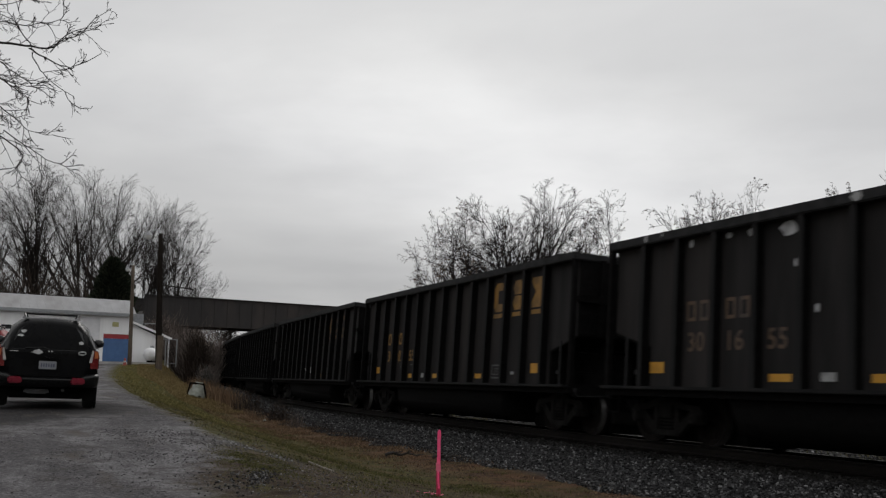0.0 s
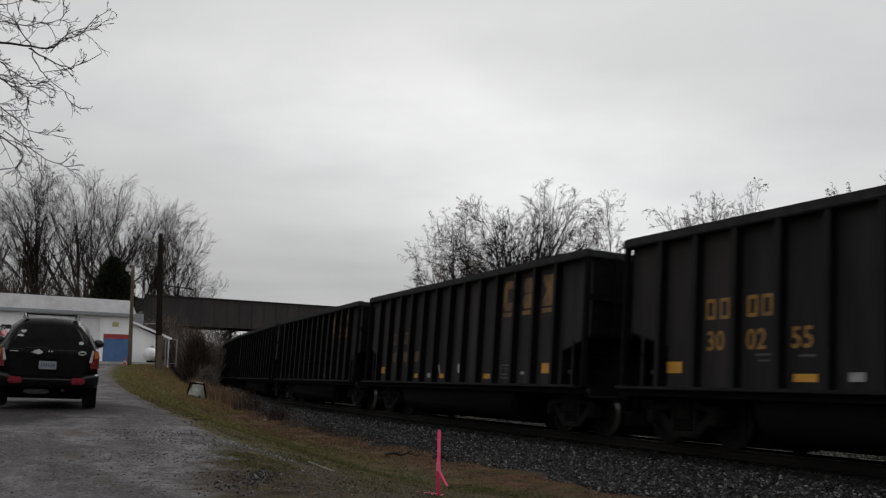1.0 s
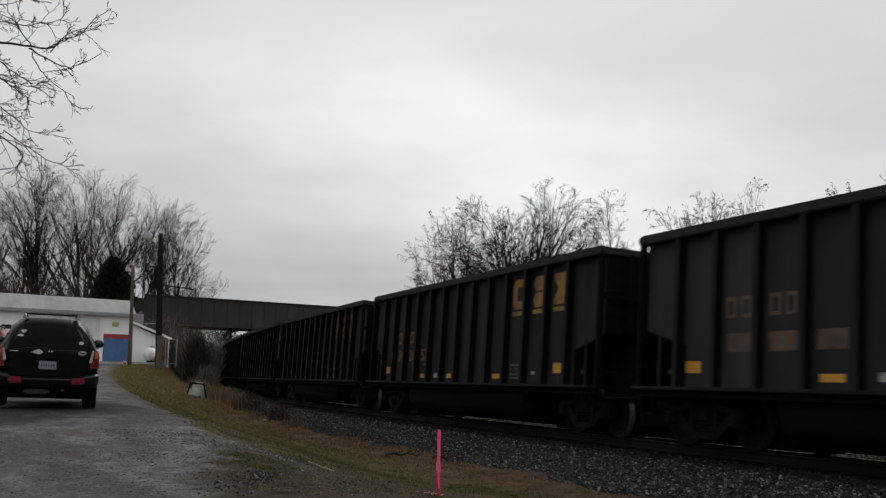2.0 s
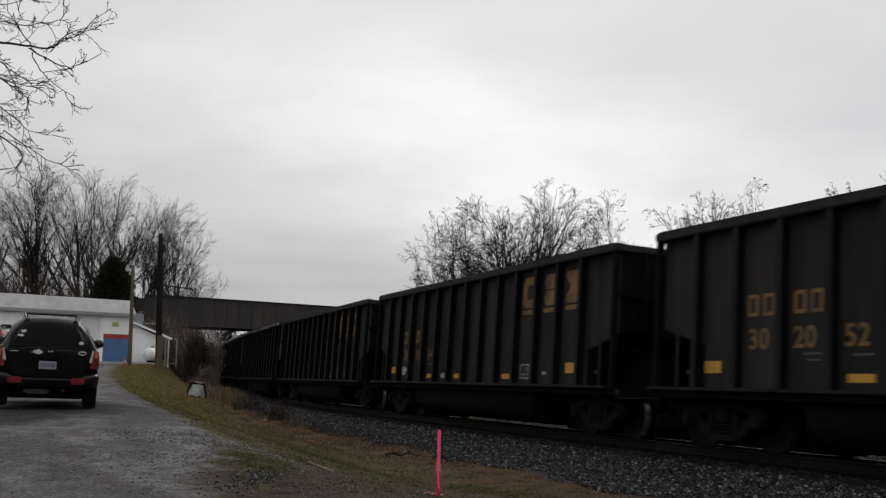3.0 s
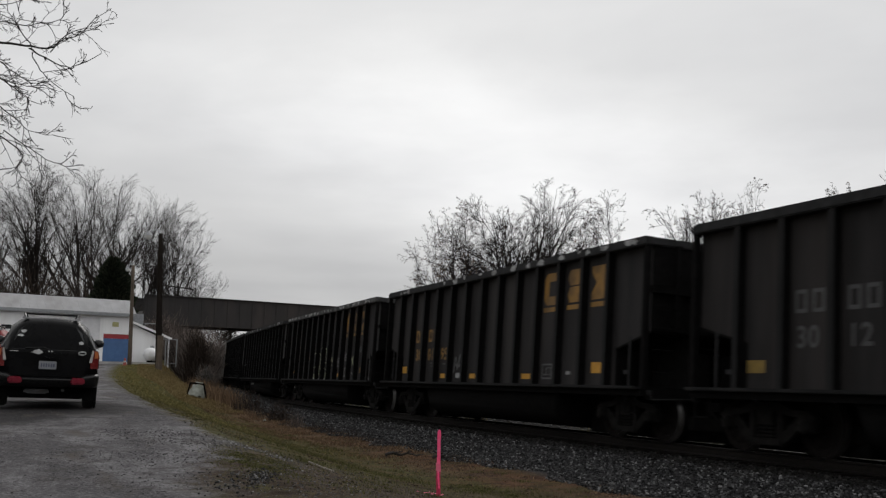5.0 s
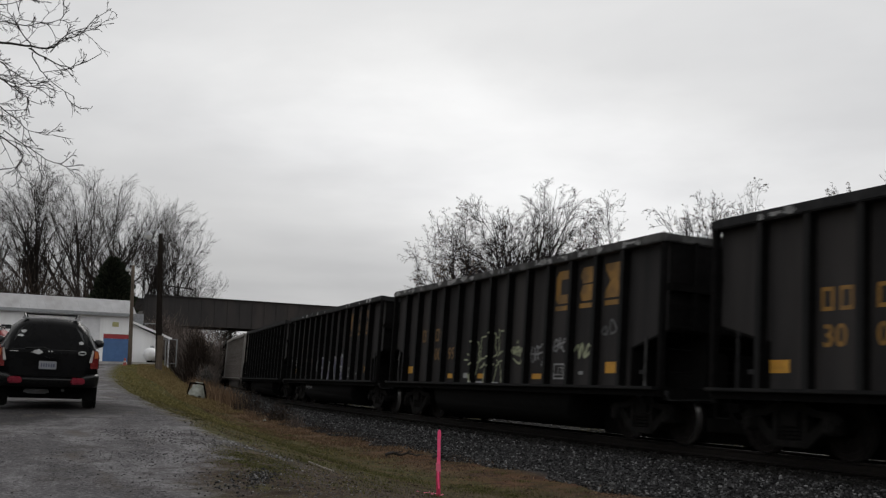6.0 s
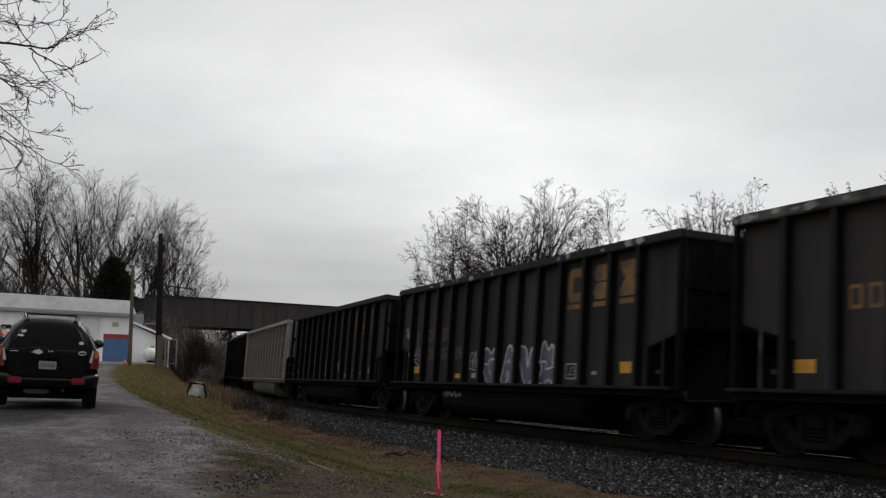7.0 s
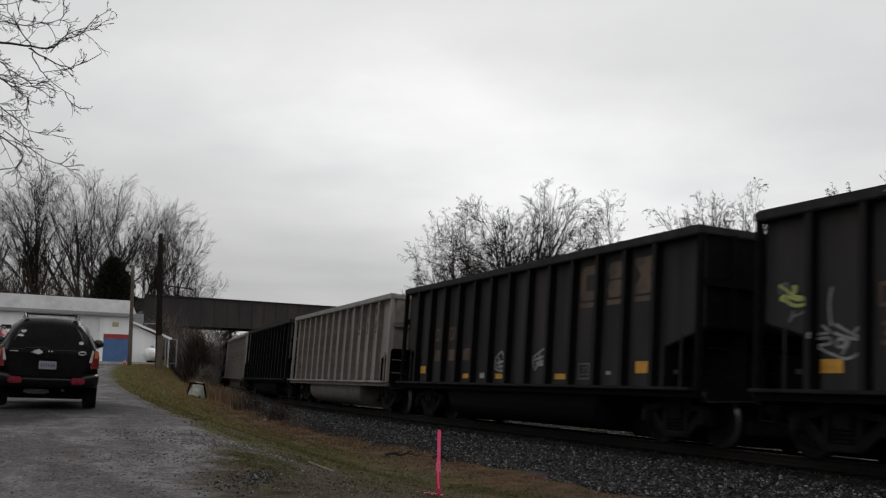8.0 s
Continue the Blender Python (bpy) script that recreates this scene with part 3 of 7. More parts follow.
def heap_spot(rng):
    f, g = rng.normal(0, 0.42), rng.normal(0, 0.085)
    if rng.random() < 0.22:
        f, g = rng.normal(-0.5, 0.4), rng.normal(0.22, 0.16)
    s, u = HEAP[0] + f * 0.94 + g * 0.35, HEAP[1] - f * 0.35 + g * 0.94
    x, y = on_arc(s, u)
    return x, y, ground_z(x, y) + 0.01


def blades(name, count, spots, height, width, material, label, category, lean=0.5):
    rng = np.random.default_rng(9)
    verts, faces = [], []
    for i in range(count):
        x, y, z, h = spots(rng)
        a = rng.uniform(0, math.tau)
        w = rng.uniform(*width)
        h *= rng.uniform(*height)
        dx, dy = math.cos(a), math.sin(a)
        b = rng.uniform(0, math.tau)
        lx, ly = math.cos(b) * lean * h * rng.random(), math.sin(b) * lean * h * rng.random()
        k = len(verts)
        verts += [(x - dx * w, y - dy * w, z - 0.02), (x + dx * w, y + dy * w, z - 0.02),
                  (x + dx * w * 0.7 + lx * 0.45, y + dy * w * 0.7 + ly * 0.45, z + h * 0.6), (x - dx * w * 0.7 + lx * 0.45, y - dy * w * 0.7 + ly * 0.45, z + h * 0.6),
                  (x + lx, y + ly, z + h)]
        faces += [(k, k + 1, k + 2, k + 3), (k + 3, k + 2, k + 4)]
    return tagged(raw(name, verts, faces, material), label, category, kind="stuff")


def tuft_noise(x, y, f, o=0.0):
    return 0.5 + 0.5 * noise.noise((x * f + o, y * f, o))


def green_spot(rng):
    while True:
        s = -4 + 33 * rng.random() ** 1.4
        far = smooth((s - 8) / 30)
        u = rng.uniform(3.9 - far, 7.7)
        x, y = on_arc(s, u)
        if tuft_noise(x, y, 0.8, 3.0) > 0.25 + 0.3 * rng.random():
            if rng.random() < 0.12 + 0.88 * smooth((s - 3) / 10):
                return x, y, ground_z(x, y), (0.3 + 1.2 * tuft_noise(x, y, 1.5) ** 2) * (0.45 + 0.55 * smooth((s - 2) / 8))


TUFTS = []


def tuft_spot(rng):
    """Small clumps of greener grass in the near verge."""
    if not TUFTS:
        TUFTS.extend((s0 + rng.normal(0, 0.25), u0 + rng.normal(0, 0.3), rng.uniform(0.10, 0.2)) for s0, u0 in ((1.0, 4.3), (4.4, 6.0), (5.4, 5.6), (6.4, 5.7), (2.1, 5.4), (1.2, 6.7)) for _ in range(9))
        TUFTS.extend((-4 + 20 * rng.random() ** 1.3, rng.uniform(2.9, 7.6), rng.uniform(0.05, 0.16)) for _ in range(190))
    s, u, r = TUFTS[int(rng.integers(len(TUFTS)))]
    x, y = on_arc(s + rng.normal(0, r * 1.3), u + rng.normal(0, r))
    return x, y, ground_z(x, y), 0.5 + r * 5


MOSS = ((-0.1, 7.85, 0.7, 0.24), (0.0, 7.8, 0.6, 0.2), (1.5, 4.35, 0.3, 0.14), (0.9, 4.2, 0.3, 0.1), (9.6, 4.3, 1.3, 0.3), (3.2, 5.5, 0.8, 0.22))


def moss_spot(rng):
    """Patches of flat green growth at the edge of the lane and in the verge."""
    while True:
        s0, u0, ds, du = MOSS[int(rng.integers(len(MOSS)))]
        s, u = rng.normal(s0, ds), rng.normal(u0, du)
        x, y = on_arc(s, u)
        if tuft_noise(x, y, 3.0, 15.0) > 0.3 + 0.3 * rng.random():
            return x, y, ground_z(x, y), 0.6 + tuft_noise(x, y, 4.0, 1.0)


def litter_spot(rng):
    """Leaves and clods gathered in drifts on the near verge."""
    while True:
        s, u = -4.5 + 22 * rng.random() ** 1.3, rng.uniform(2.7, 7.9)
        x, y = on_arc(s, u)
        if tuft_noise(x, y, 1.4, 12.0) + 0.35 * tuft_noise(x, y, 5.0, 2.0) > 0.58 + 0.25 * rng.random():
            return x, y, ground_z(x, y)


def straw_spot(rng):
    while True:
        s = -4 + 36 * rng.random() ** 1.4
        far = smooth((s - 14) / 25)
        u = rng.uniform(2.1, 4.3 + 0.8 * far)
        x, y = on_arc(s, u)
        if tuft_noise(x, y, 0.7, 8.0) > 0.25 + 0.3 * rng.random():
            if rng.random() < 0.10 + 0.90 * smooth((s - 3) / 10):
                return x, y, ground_z(x, y), (0.3 + 1.2 * tuft_noise(x, y, 1.1, 5) ** 2) * (0.6 + 0.4 * smooth((s - 3) / 9)) * (1 + 2.0 * far * (u < 3.6))


def sere_spot(rng):
    """Longer yellow-brown grass on the bank towards the poles."""
    s = 27 + 39 * rng.random()
    u = rng.uniform(2.9, 5.4 + 0.8 * smooth((s - 34) / 14))
    x, y = on_arc(s, u)
    return x, y, ground_z(x, y), 0.5 + tuft_noise(x, y, 0.9, 4.0)


def bank_spot(rng):
    """Short green winter grass between the lane and the yellow bank."""
    s = 16 + 52 * rng.random() ** 1.2
    u = rng.triangular(3.9, 6.7, 7.7 - 0.2 * smooth((s - 30) / 20))
    x, y = on_arc(s, u)
    return x, y, ground_z(x, y), 0.5 + tuft_noise(x, y, 0.9, 6.0)


def far_weed_spot(rng):
    """Low yellow-green weeds on the far side of the track."""
    while True:
        s, u = -9 + 55 * rng.random(), -4.3 - 9 * rng.random() ** 1.5
        x, y = on_arc(s, u)
        if tuft_noise(x, y, 0.45, 20.0) > 0.42 + 0.2 * rng.random():
            return x, y, ground_z(x, y), 0.4 + 1.2 * tuft_noise(x, y, 1.2, 9.0) ** 2


def rut_spot(rng):
    """Pale stones washed into a rut at the lane's edge."""
    f = rng.random()
    x, y = -3.1 + 1.25 * f + rng.normal(0, 0.04), 14.8 - 1.65 * f + rng.normal(0, 0.12)
    return x, y, ground_z(x, y)


def weed_spot(rng):
    """Tall brown weeds by the edge of the ballast."""
    s = rng.choice([33, 36, 38, 41, 44, 47, 50]) + rng.normal(0, 0.9)
    x, y = on_arc(s, 2.7 + rng.normal(0, 0.35))
    return x, y, ground_z(x, y), 1.0


# ---- track ----
def sweep(name, profile, s0, s1, step, material, parent, label=""):
    """A profile of (y, z) in the track's frame, swept along the curve."""
    verts, faces = [], []
    n, s = len(profile), s0
    count = 0
    while s <= s1:
        m = track_pose(s)
        verts += [m @ Vector((0, y, z)) for y, z in profile]
        count += 1
        s += step
    for i in range(count - 1):
        for j in range(n):
            k = (j + 1) % n
            faces.append((i * n + j, i * n + k, (i + 1) * n + k, (i + 1) * n + j))
    return raw(name, verts, faces, material, parent, label)


def build_track():
    track = thing("railway_track", Matrix(), "single curved railway track on grey stone ballast", "railway track", kind="structure")
    for side in (-0.7525, 0.7525):
        foot = [(-0.07, -0.17), (0.07, -0.17), (0.07, -0.155), (0.012, -0.135), (0.012, -0.045), (0.036, -0.035), (0.036, -0.006), (-0.036, -0.006), (-0.036, -0.035), (-0.012, -0.045), (-0.012, -0.135), (-0.07, -0.155)]
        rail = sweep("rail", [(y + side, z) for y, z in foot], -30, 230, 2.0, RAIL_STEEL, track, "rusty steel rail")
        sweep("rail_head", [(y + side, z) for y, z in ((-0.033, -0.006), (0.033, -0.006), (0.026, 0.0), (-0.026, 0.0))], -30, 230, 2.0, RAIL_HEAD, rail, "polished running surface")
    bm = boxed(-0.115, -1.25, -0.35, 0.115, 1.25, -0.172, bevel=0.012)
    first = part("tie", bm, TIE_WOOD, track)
    first.matrix_basis = track_pose(-10)
    for i in range(1, 150):
        t = new("tie", first.data)
        t.parent = track
        t.matrix_basis = track_pose(-10 + i * 0.55 + random.uniform(-0.02, 0.02))
    return track


# ---- train ----
TOP = SILL_H + 2.8           # top of the rim over the rail head
HALF = BODY / 2
DEEP = 0.16                  # depth of the outside posts


def wheelset(truck, x):
    prof = [(0.001, -0.07), (0.11, -0.07), (0.13, -0.03), (0.33, -0.015), (0.36, -0.06), (0.455, -0.062), (0.457, 0.04), (0.485, 0.06), (0.485, 0.075), (0.36, 0.075), (0.34, 0.03), (0.13, 0.02), (0.10, 0.07), (0.001, 0.07)]
    bm = bmesh.new()
    for side in (-1, 1):
        lathe(bm, [(r, side * (0.765 - h)) for r, h in prof], n=28)
        for i in range(3):
            t = i * math.tau / 3
            tube(bm, (0.22 * math.cos(t), side * 0.78, 0.22 * math.sin(t)), (0.22 * math.cos(t), side * 0.81, 0.22 * math.sin(t)), 0.03, n=6)
    tube(bm, (0, -1.02, 0), (0, 1.02, 0), 0.08, n=12)
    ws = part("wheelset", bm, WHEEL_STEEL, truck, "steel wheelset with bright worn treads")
    ws.data.materials.append(TREAD_STEEL)
    for p in ws.data.polygons:
        c = p.center
        if 0.43 < math.hypot(c.x, c.z) < 0.462 and abs(abs(c.y) - 0.775) < 0.03:
            p.material_index = 1
    ws.matrix_basis = pose(x, 0, 0.457)
    return ws


def build_truck(car, x):
    bm = bmesh.new()
    # cast side frames: arched top chord, sloping tension bars, columns, journal boxes and coil springs
    top = [(-1.10, 0.56), (-0.95, 0.68), (-0.55, 0.70), (-0.3, 0.80), (0.3, 0.80), (0.55, 0.70), (0.95, 0.68), (1.10, 0.56), (0.88, 0.58), (0.5, 0.60), (0.28, 0.68), (-0.28, 0.68), (-0.5, 0.60), (-0.88, 0.58)]
    for side in (-1, 1):
        plate(bm, top, side * 1.06 - 0.07, side * 1.06 + 0.07)
        for e in (-1, 1):
            bar = [(e * 0.70, 0.60), (e * 0.84, 0.50), (e * 0.36, 0.13), (e * 0.24, 0.24)]
            plate(bm, bar if e > 0 else bar[::-1], side * 1.06 - 0.05, side * 1.06 + 0.05)
            column = [(e * 0.26, 0.22), (e * 0.38, 0.22), (e * 0.36, 0.68), (e * 0.26, 0.68)]
            plate(bm, column if e > 0 else column[::-1], side * 1.06 - 0.06, side * 1.06 + 0.06)
            box(bm, e * 0.89 - 0.16, side * 1.06 - 0.08, 0.36, e * 0.89 + 0.16, side * 1.06 + 0.08, 0.60, bevel=0.02)
        box(bm, -0.38, side * 1.06 - 0.07, 0.13, 0.38, side * 1.06 + 0.07, 0.24, bevel=0.015)
        for bx in (-0.89, 0.89):
            lathe(bm, [(0.001, side * 1.02), (0.115, side * 1.02), (0.115, side * 1.17), (0.07, side * 1.20), (0.001, side * 1.2)], n=14, centre=(bx, 0, 0.457))
        for dx in (-0.14, 0.0, 0.14):
            for k in range(5):
                lathe(bm, [(0.05, 0.25 + k * 0.06), (0.066, 0.265 + k * 0.06), (0.066, 0.285 + k * 0.06), (0.05, 0.30 + k * 0.06)], axis="z", n=8, centre=(dx, side * 1.08, 0))
    box(bm, -0.2, -1.15, 0.45, 0.2, 1.15, 0.72, bevel=0.02)
    box(bm, -0.36, -0.95, 0.20, 0.36, 0.95, 0.46, bevel=0.03)
    for bx in (-1.38, 1.38):
        box(bm, bx - 0.06, -0.62, 0.25, bx + 0.06, 0.62, 0.50, bevel=0.02)
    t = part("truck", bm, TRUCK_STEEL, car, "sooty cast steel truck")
    t.matrix_basis = pose(x, 0, 0)
    for wx in (-0.89, 0.89):
        wheelset(t, wx)
    return t


def hopper_car(paint, panel, post_paint, rim, label):
    car = thing("coal_car", Matrix(), label, "freight car", "cars of the coal train")
    h, x = SILL_H, HALF
    inner = 1.6 - DEEP
    for side in (-1, 1):
        bm = bmesh.new()
        y = side * inner
        plate(bm, [(-x + 1.2, h), (x - 1.2, h), (x - 1.2, TOP - 0.14), (-x + 1.2, TOP - 0.14)], y - 0.03 * side, y + 0.0 * side)
        plate(bm, [(-x, h + 1.06), (-x + 1.2, h + 0.76), (-x + 1.2, TOP - 0.14), (-x, TOP - 0.14)], y - 0.03 * side, y)
        plate(bm, [(x - 1.2, h + 0.76), (x, h + 1.06), (x, TOP - 0.14), (x - 1.2, TOP - 0.14)], y - 0.03 * side, y)
        part("side_sheet", bm, panel, car, "dusty steel side sheet")
        post = None
        for i in range(13):
            px = (i - 6) * 1.02 - 0.15
            if post is None:
                bm = bmesh.new()
                a, b = (y, side * 1.6) if side > 0 else (side * 1.6, y)
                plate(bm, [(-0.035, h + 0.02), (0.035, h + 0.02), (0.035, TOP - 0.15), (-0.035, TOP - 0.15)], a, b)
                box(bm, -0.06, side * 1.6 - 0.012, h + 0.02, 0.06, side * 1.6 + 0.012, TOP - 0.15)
                # web darker than flange: shaded and lit faces are put into the paint
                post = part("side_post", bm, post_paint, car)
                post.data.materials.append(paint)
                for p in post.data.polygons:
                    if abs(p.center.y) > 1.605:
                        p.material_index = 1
                post.matrix_basis = pose(px, 0, 0)
            else:
                o = new("side_post", post.data)
                o.parent = car
                o.matrix_basis = pose(px, 0, 0)
        bm = boxed(-x - 0.02, side * 1.54 - 0.105, TOP - 0.17, x + 0.02, side * 1.54 + 0.105, TOP, bevel=0.02)
        part("top_chord", bm, rim, car, "scuffed steel rim")
        bm = boxed(-x, side * 1.6 - 0.16, h - 0.03, x, side * 1.6 + 0.03, h + 0.03, bevel=0.012)
        part("side_sill", bm, paint, car)
        bm = boxed(-x, side * 1.55 - 0.08, h - 0.14, x, side * 1.55 + 0.05, h - 0.028)
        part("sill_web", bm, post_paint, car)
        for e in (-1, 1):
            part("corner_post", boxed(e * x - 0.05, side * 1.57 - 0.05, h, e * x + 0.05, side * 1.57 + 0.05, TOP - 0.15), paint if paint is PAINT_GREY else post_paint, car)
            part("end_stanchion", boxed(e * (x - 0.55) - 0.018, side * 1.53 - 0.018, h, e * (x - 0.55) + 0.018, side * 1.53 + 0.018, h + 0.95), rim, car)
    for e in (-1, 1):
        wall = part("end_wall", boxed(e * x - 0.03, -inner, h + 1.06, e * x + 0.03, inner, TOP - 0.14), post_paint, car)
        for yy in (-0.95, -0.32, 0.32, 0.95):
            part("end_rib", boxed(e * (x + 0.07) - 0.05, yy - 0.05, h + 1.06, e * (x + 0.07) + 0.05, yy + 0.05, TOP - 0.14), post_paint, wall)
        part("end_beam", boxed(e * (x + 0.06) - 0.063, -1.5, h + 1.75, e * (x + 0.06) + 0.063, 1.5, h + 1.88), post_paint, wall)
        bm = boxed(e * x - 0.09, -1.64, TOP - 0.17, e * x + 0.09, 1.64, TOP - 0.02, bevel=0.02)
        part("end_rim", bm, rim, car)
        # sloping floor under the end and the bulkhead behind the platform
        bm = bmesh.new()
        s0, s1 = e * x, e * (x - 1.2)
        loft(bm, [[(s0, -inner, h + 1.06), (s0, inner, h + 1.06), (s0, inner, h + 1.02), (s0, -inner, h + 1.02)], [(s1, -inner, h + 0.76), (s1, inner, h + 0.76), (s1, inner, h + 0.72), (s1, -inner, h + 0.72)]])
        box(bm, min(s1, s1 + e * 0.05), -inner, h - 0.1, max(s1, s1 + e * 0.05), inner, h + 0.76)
        part("slope_sheet", bm, SOOT_SHADE_BLACK, car)
        # plate added down the middle so no daylight shows through the end
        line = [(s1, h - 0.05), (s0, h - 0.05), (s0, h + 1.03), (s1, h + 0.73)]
        part("centre_web", plate(bmesh.new(), line if e < 0 else line[::-1], -0.62, -0.58), SOOT_SHADE_BLACK, car)
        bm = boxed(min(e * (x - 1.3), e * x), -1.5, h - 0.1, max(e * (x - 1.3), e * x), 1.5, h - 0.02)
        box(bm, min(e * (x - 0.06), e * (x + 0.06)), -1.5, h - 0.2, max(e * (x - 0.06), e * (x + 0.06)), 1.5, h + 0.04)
        part("end_platform", bm, SOOT_SHADE_BLACK, car)
        bm = bmesh.new()
        box(bm, min(e * (x - 1.5), e * (x + 0.42)), -0.2, 0.62, max(e * (x - 1.5), e * (x + 0.42)), 0.2, h - 0.05)
        box(bm, min(e * (x + 0.4), e * (x + 0.75)), -0.13, 0.72, max(e * (x + 0.4), e * (x + 0.75)), 0.13, 0.98, bevel=0.04)
        part("coupler", bm, SOOT_SHADE_BLACK, car)
        # boxes added on the platform to block daylight through the open end
        for y0, y1 in ((0.25, 1.3), (-0.5, 0.1)):
            bm = boxed(min(e * (x - 1.15), e * (x - 0.25)), y0, h - 0.02, max(e * (x - 1.15), e * (x - 0.25)), y1, h + 0.74, bevel=0.06)
            part("brake_reservoir", bm, SOOT_SHADE_BLACK, car, "black box blocking daylight through the open end")
        bm = bmesh.new()
        pipe(bm, [(e * (x + 0.1), -0.2, 0), (e * (x + 0.17), -0.2, 0), (e * (x + 0.17), 0.2, 0), (e * (x + 0.1), 0.2, 0)], 0.012)
        rung = part("ladder_rung", bm, post_paint, car)
        for yy in (-1.25, 1.25):
            for i in range(5):
                o = rung if yy < 0 and i == 0 else new("ladder_rung", rung.data)
                o.parent = car
                o.matrix_basis = pose(0, yy, h + 0.3 + i * 0.4)
        for yy in (-1, 1):
            part("step_iron", pipe(bmesh.new(), [(e * (x - 0.15), yy * 1.62, h - 0.1), (e * (x - 0.15), yy * 1.62, h - 0.45), (e * (x - 0.5), yy * 1.62, h - 0.45), (e * (x - 0.5), yy * 1.62, h - 0.1)], 0.014), SOOT_SHADE_BLACK, car)
        bm = pipe(bmesh.new(), [(e * (x + 0.10), -1.50, h - 0.10), (e * (x + 0.14), -1.46, h - 0.20), (e * (x + 0.14), -0.9, h - 0.16), (e * (x + 0.2), -0.2, h - 0.12)], 0.013)
        box(bm, e * (x + 0.10) - 0.03, -1.53, h - 0.11, e * (x + 0.10) + 0.03, -1.47, h - 0.03)
        part("uncoupling_lever", bm, RIM_STEEL, car, "steel uncoupling lever")
        # brake hose hanging under the coupler
        bm = bmesh.new()
        pipe(bm, [(e * (x + 0.3), -0.35, 0.75), (e * (x + 0.45), -0.35, 0.55), (e * (x + 0.6), -0.33, 0.42), (e * (x + 0.72), -0.3, 0.45)], 0.025, 8)
        part("brake_hose", bm, SOOT_SHADE_BLACK, car, "rubber air brake hose")
    # two bath-tub bottoms hanging between the trucks
    bm = bmesh.new()
    def ring(xx, d):
        z1, z0 = h - 0.02, h - d
        return [(xx, y, z) for y, z in [(-1.47, z1)] + [(-0.85 - 0.62 * math.cos(k * math.pi / 14), z0 + 0.46 - 0.46 * math.sin(k * math.pi / 14)) for k in range(8)] + [(0.85 + 0.62 * math.sin(k * math.pi / 14), z0 + 0.46 - 0.46 * math.cos(k * math.pi / 14)) for k in range(8)] + [(1.47, z1)]]
    loft(bm, [ring(-3.9, 0.5), ring(-3.75, 0.83), ring(3.75, 0.83), ring(3.9, 0.5)])
    part("tub", bm, GREY_TUB if paint is PAINT_GREY else SOOT_SHADE_BLACK, car, smooth_faces=True).data.set_sharp_from_angle(angle=radians(40))
    for e in (-1, 1):
        # solid block standing in for brake gear, hiding daylight between the trucks
        bm = boxed(min(e * 3.8, e * (x - 0.05)), -0.56, 0.05, max(e * 4.5, e * (x - 0.05)), 0.56, h - 0.1, bevel=0.03)
        part("underframe", bm, SOOT_SHADE_BLACK, car, "solid black block for underframe and brake gear")
        part("release_plate", boxed(e * (x - 0.78) - 0.06, -1.47, h + 0.26, e * (x - 0.78) + 0.06, -1.455, h + 0.34), RIM_STEEL, car, "small steel plate")
    bm = boxed(-x + 1.1, -inner + 0.02, h - 0.06, x - 1.1, inner - 0.02, h + 0.02)
    part("floor", bm, SOOT_SHADE_BLACK, car)
    for tx in (-6.08, 6.08):
        build_truck(car, tx)
    return car


def lay(car, name, bm, material, label=""):
    return part(name, bm, material, car, label)


def flat(bm, outline, lift=0.0):
    """A thin painted shape on the near side sheet: outline of (metres from the rear end, metres over the sill)."""
    y = -(1.6 - DEEP) - 0.004 - lift
    vs = [bm.verts.new((o - HALF, y, SILL_H + z)) for o, z in outline]
    bm.faces.new(vs)
    return bm


def flat_rect(bm, o0, z0, o1, z1, lift=0.0):
    return flat(bm, [(o0, z0), (o1, z0), (o1, z1), (o0, z1)], lift)


def strokes(bm, pts, w, lift=0.0):
    """A brush line through points."""
    for (a, b), (c, d) in zip(pts, pts[1:]):
        dx, dz = c - a, d - b
        l = math.hypot(dx, dz) or 1
        nx, nz = -dz / l * w / 2, dx / l * w / 2
        ex, ez = dx / l * w * 0.3, dz / l * w * 0.3
        flat(bm, [(a - ex + nx, b - ez + nz), (a - ex - nx, b - ez - nz), (c + ex - nx, d + ez - nz), (c + ex + nx, d + ez + nz)], lift)
        lift += 0.0002
    return bm


def digits(car, text, o, z, height, material):
    cu = bpy.data.curves.new("number", "FONT")
    cu.body, cu.size, cu.space_character, cu.offset = text, height * 1.38, 1.08, 0.008
    tmp = new("number", cu)
    me = bpy.data.meshes.new_from_object(tmp.evaluated_get(bpy.context.evaluated_depsgraph_get()))
    bpy.data.objects.remove(tmp)
    me.materials.append(material)
    ob = new("number", me)
    ob.parent = car
    ob.matrix_basis = pose(o - HALF, -(1.6 - DEEP) - 0.004, SILL_H + z, 90, 0, 0)
    return tagged(ob, "painted car number")


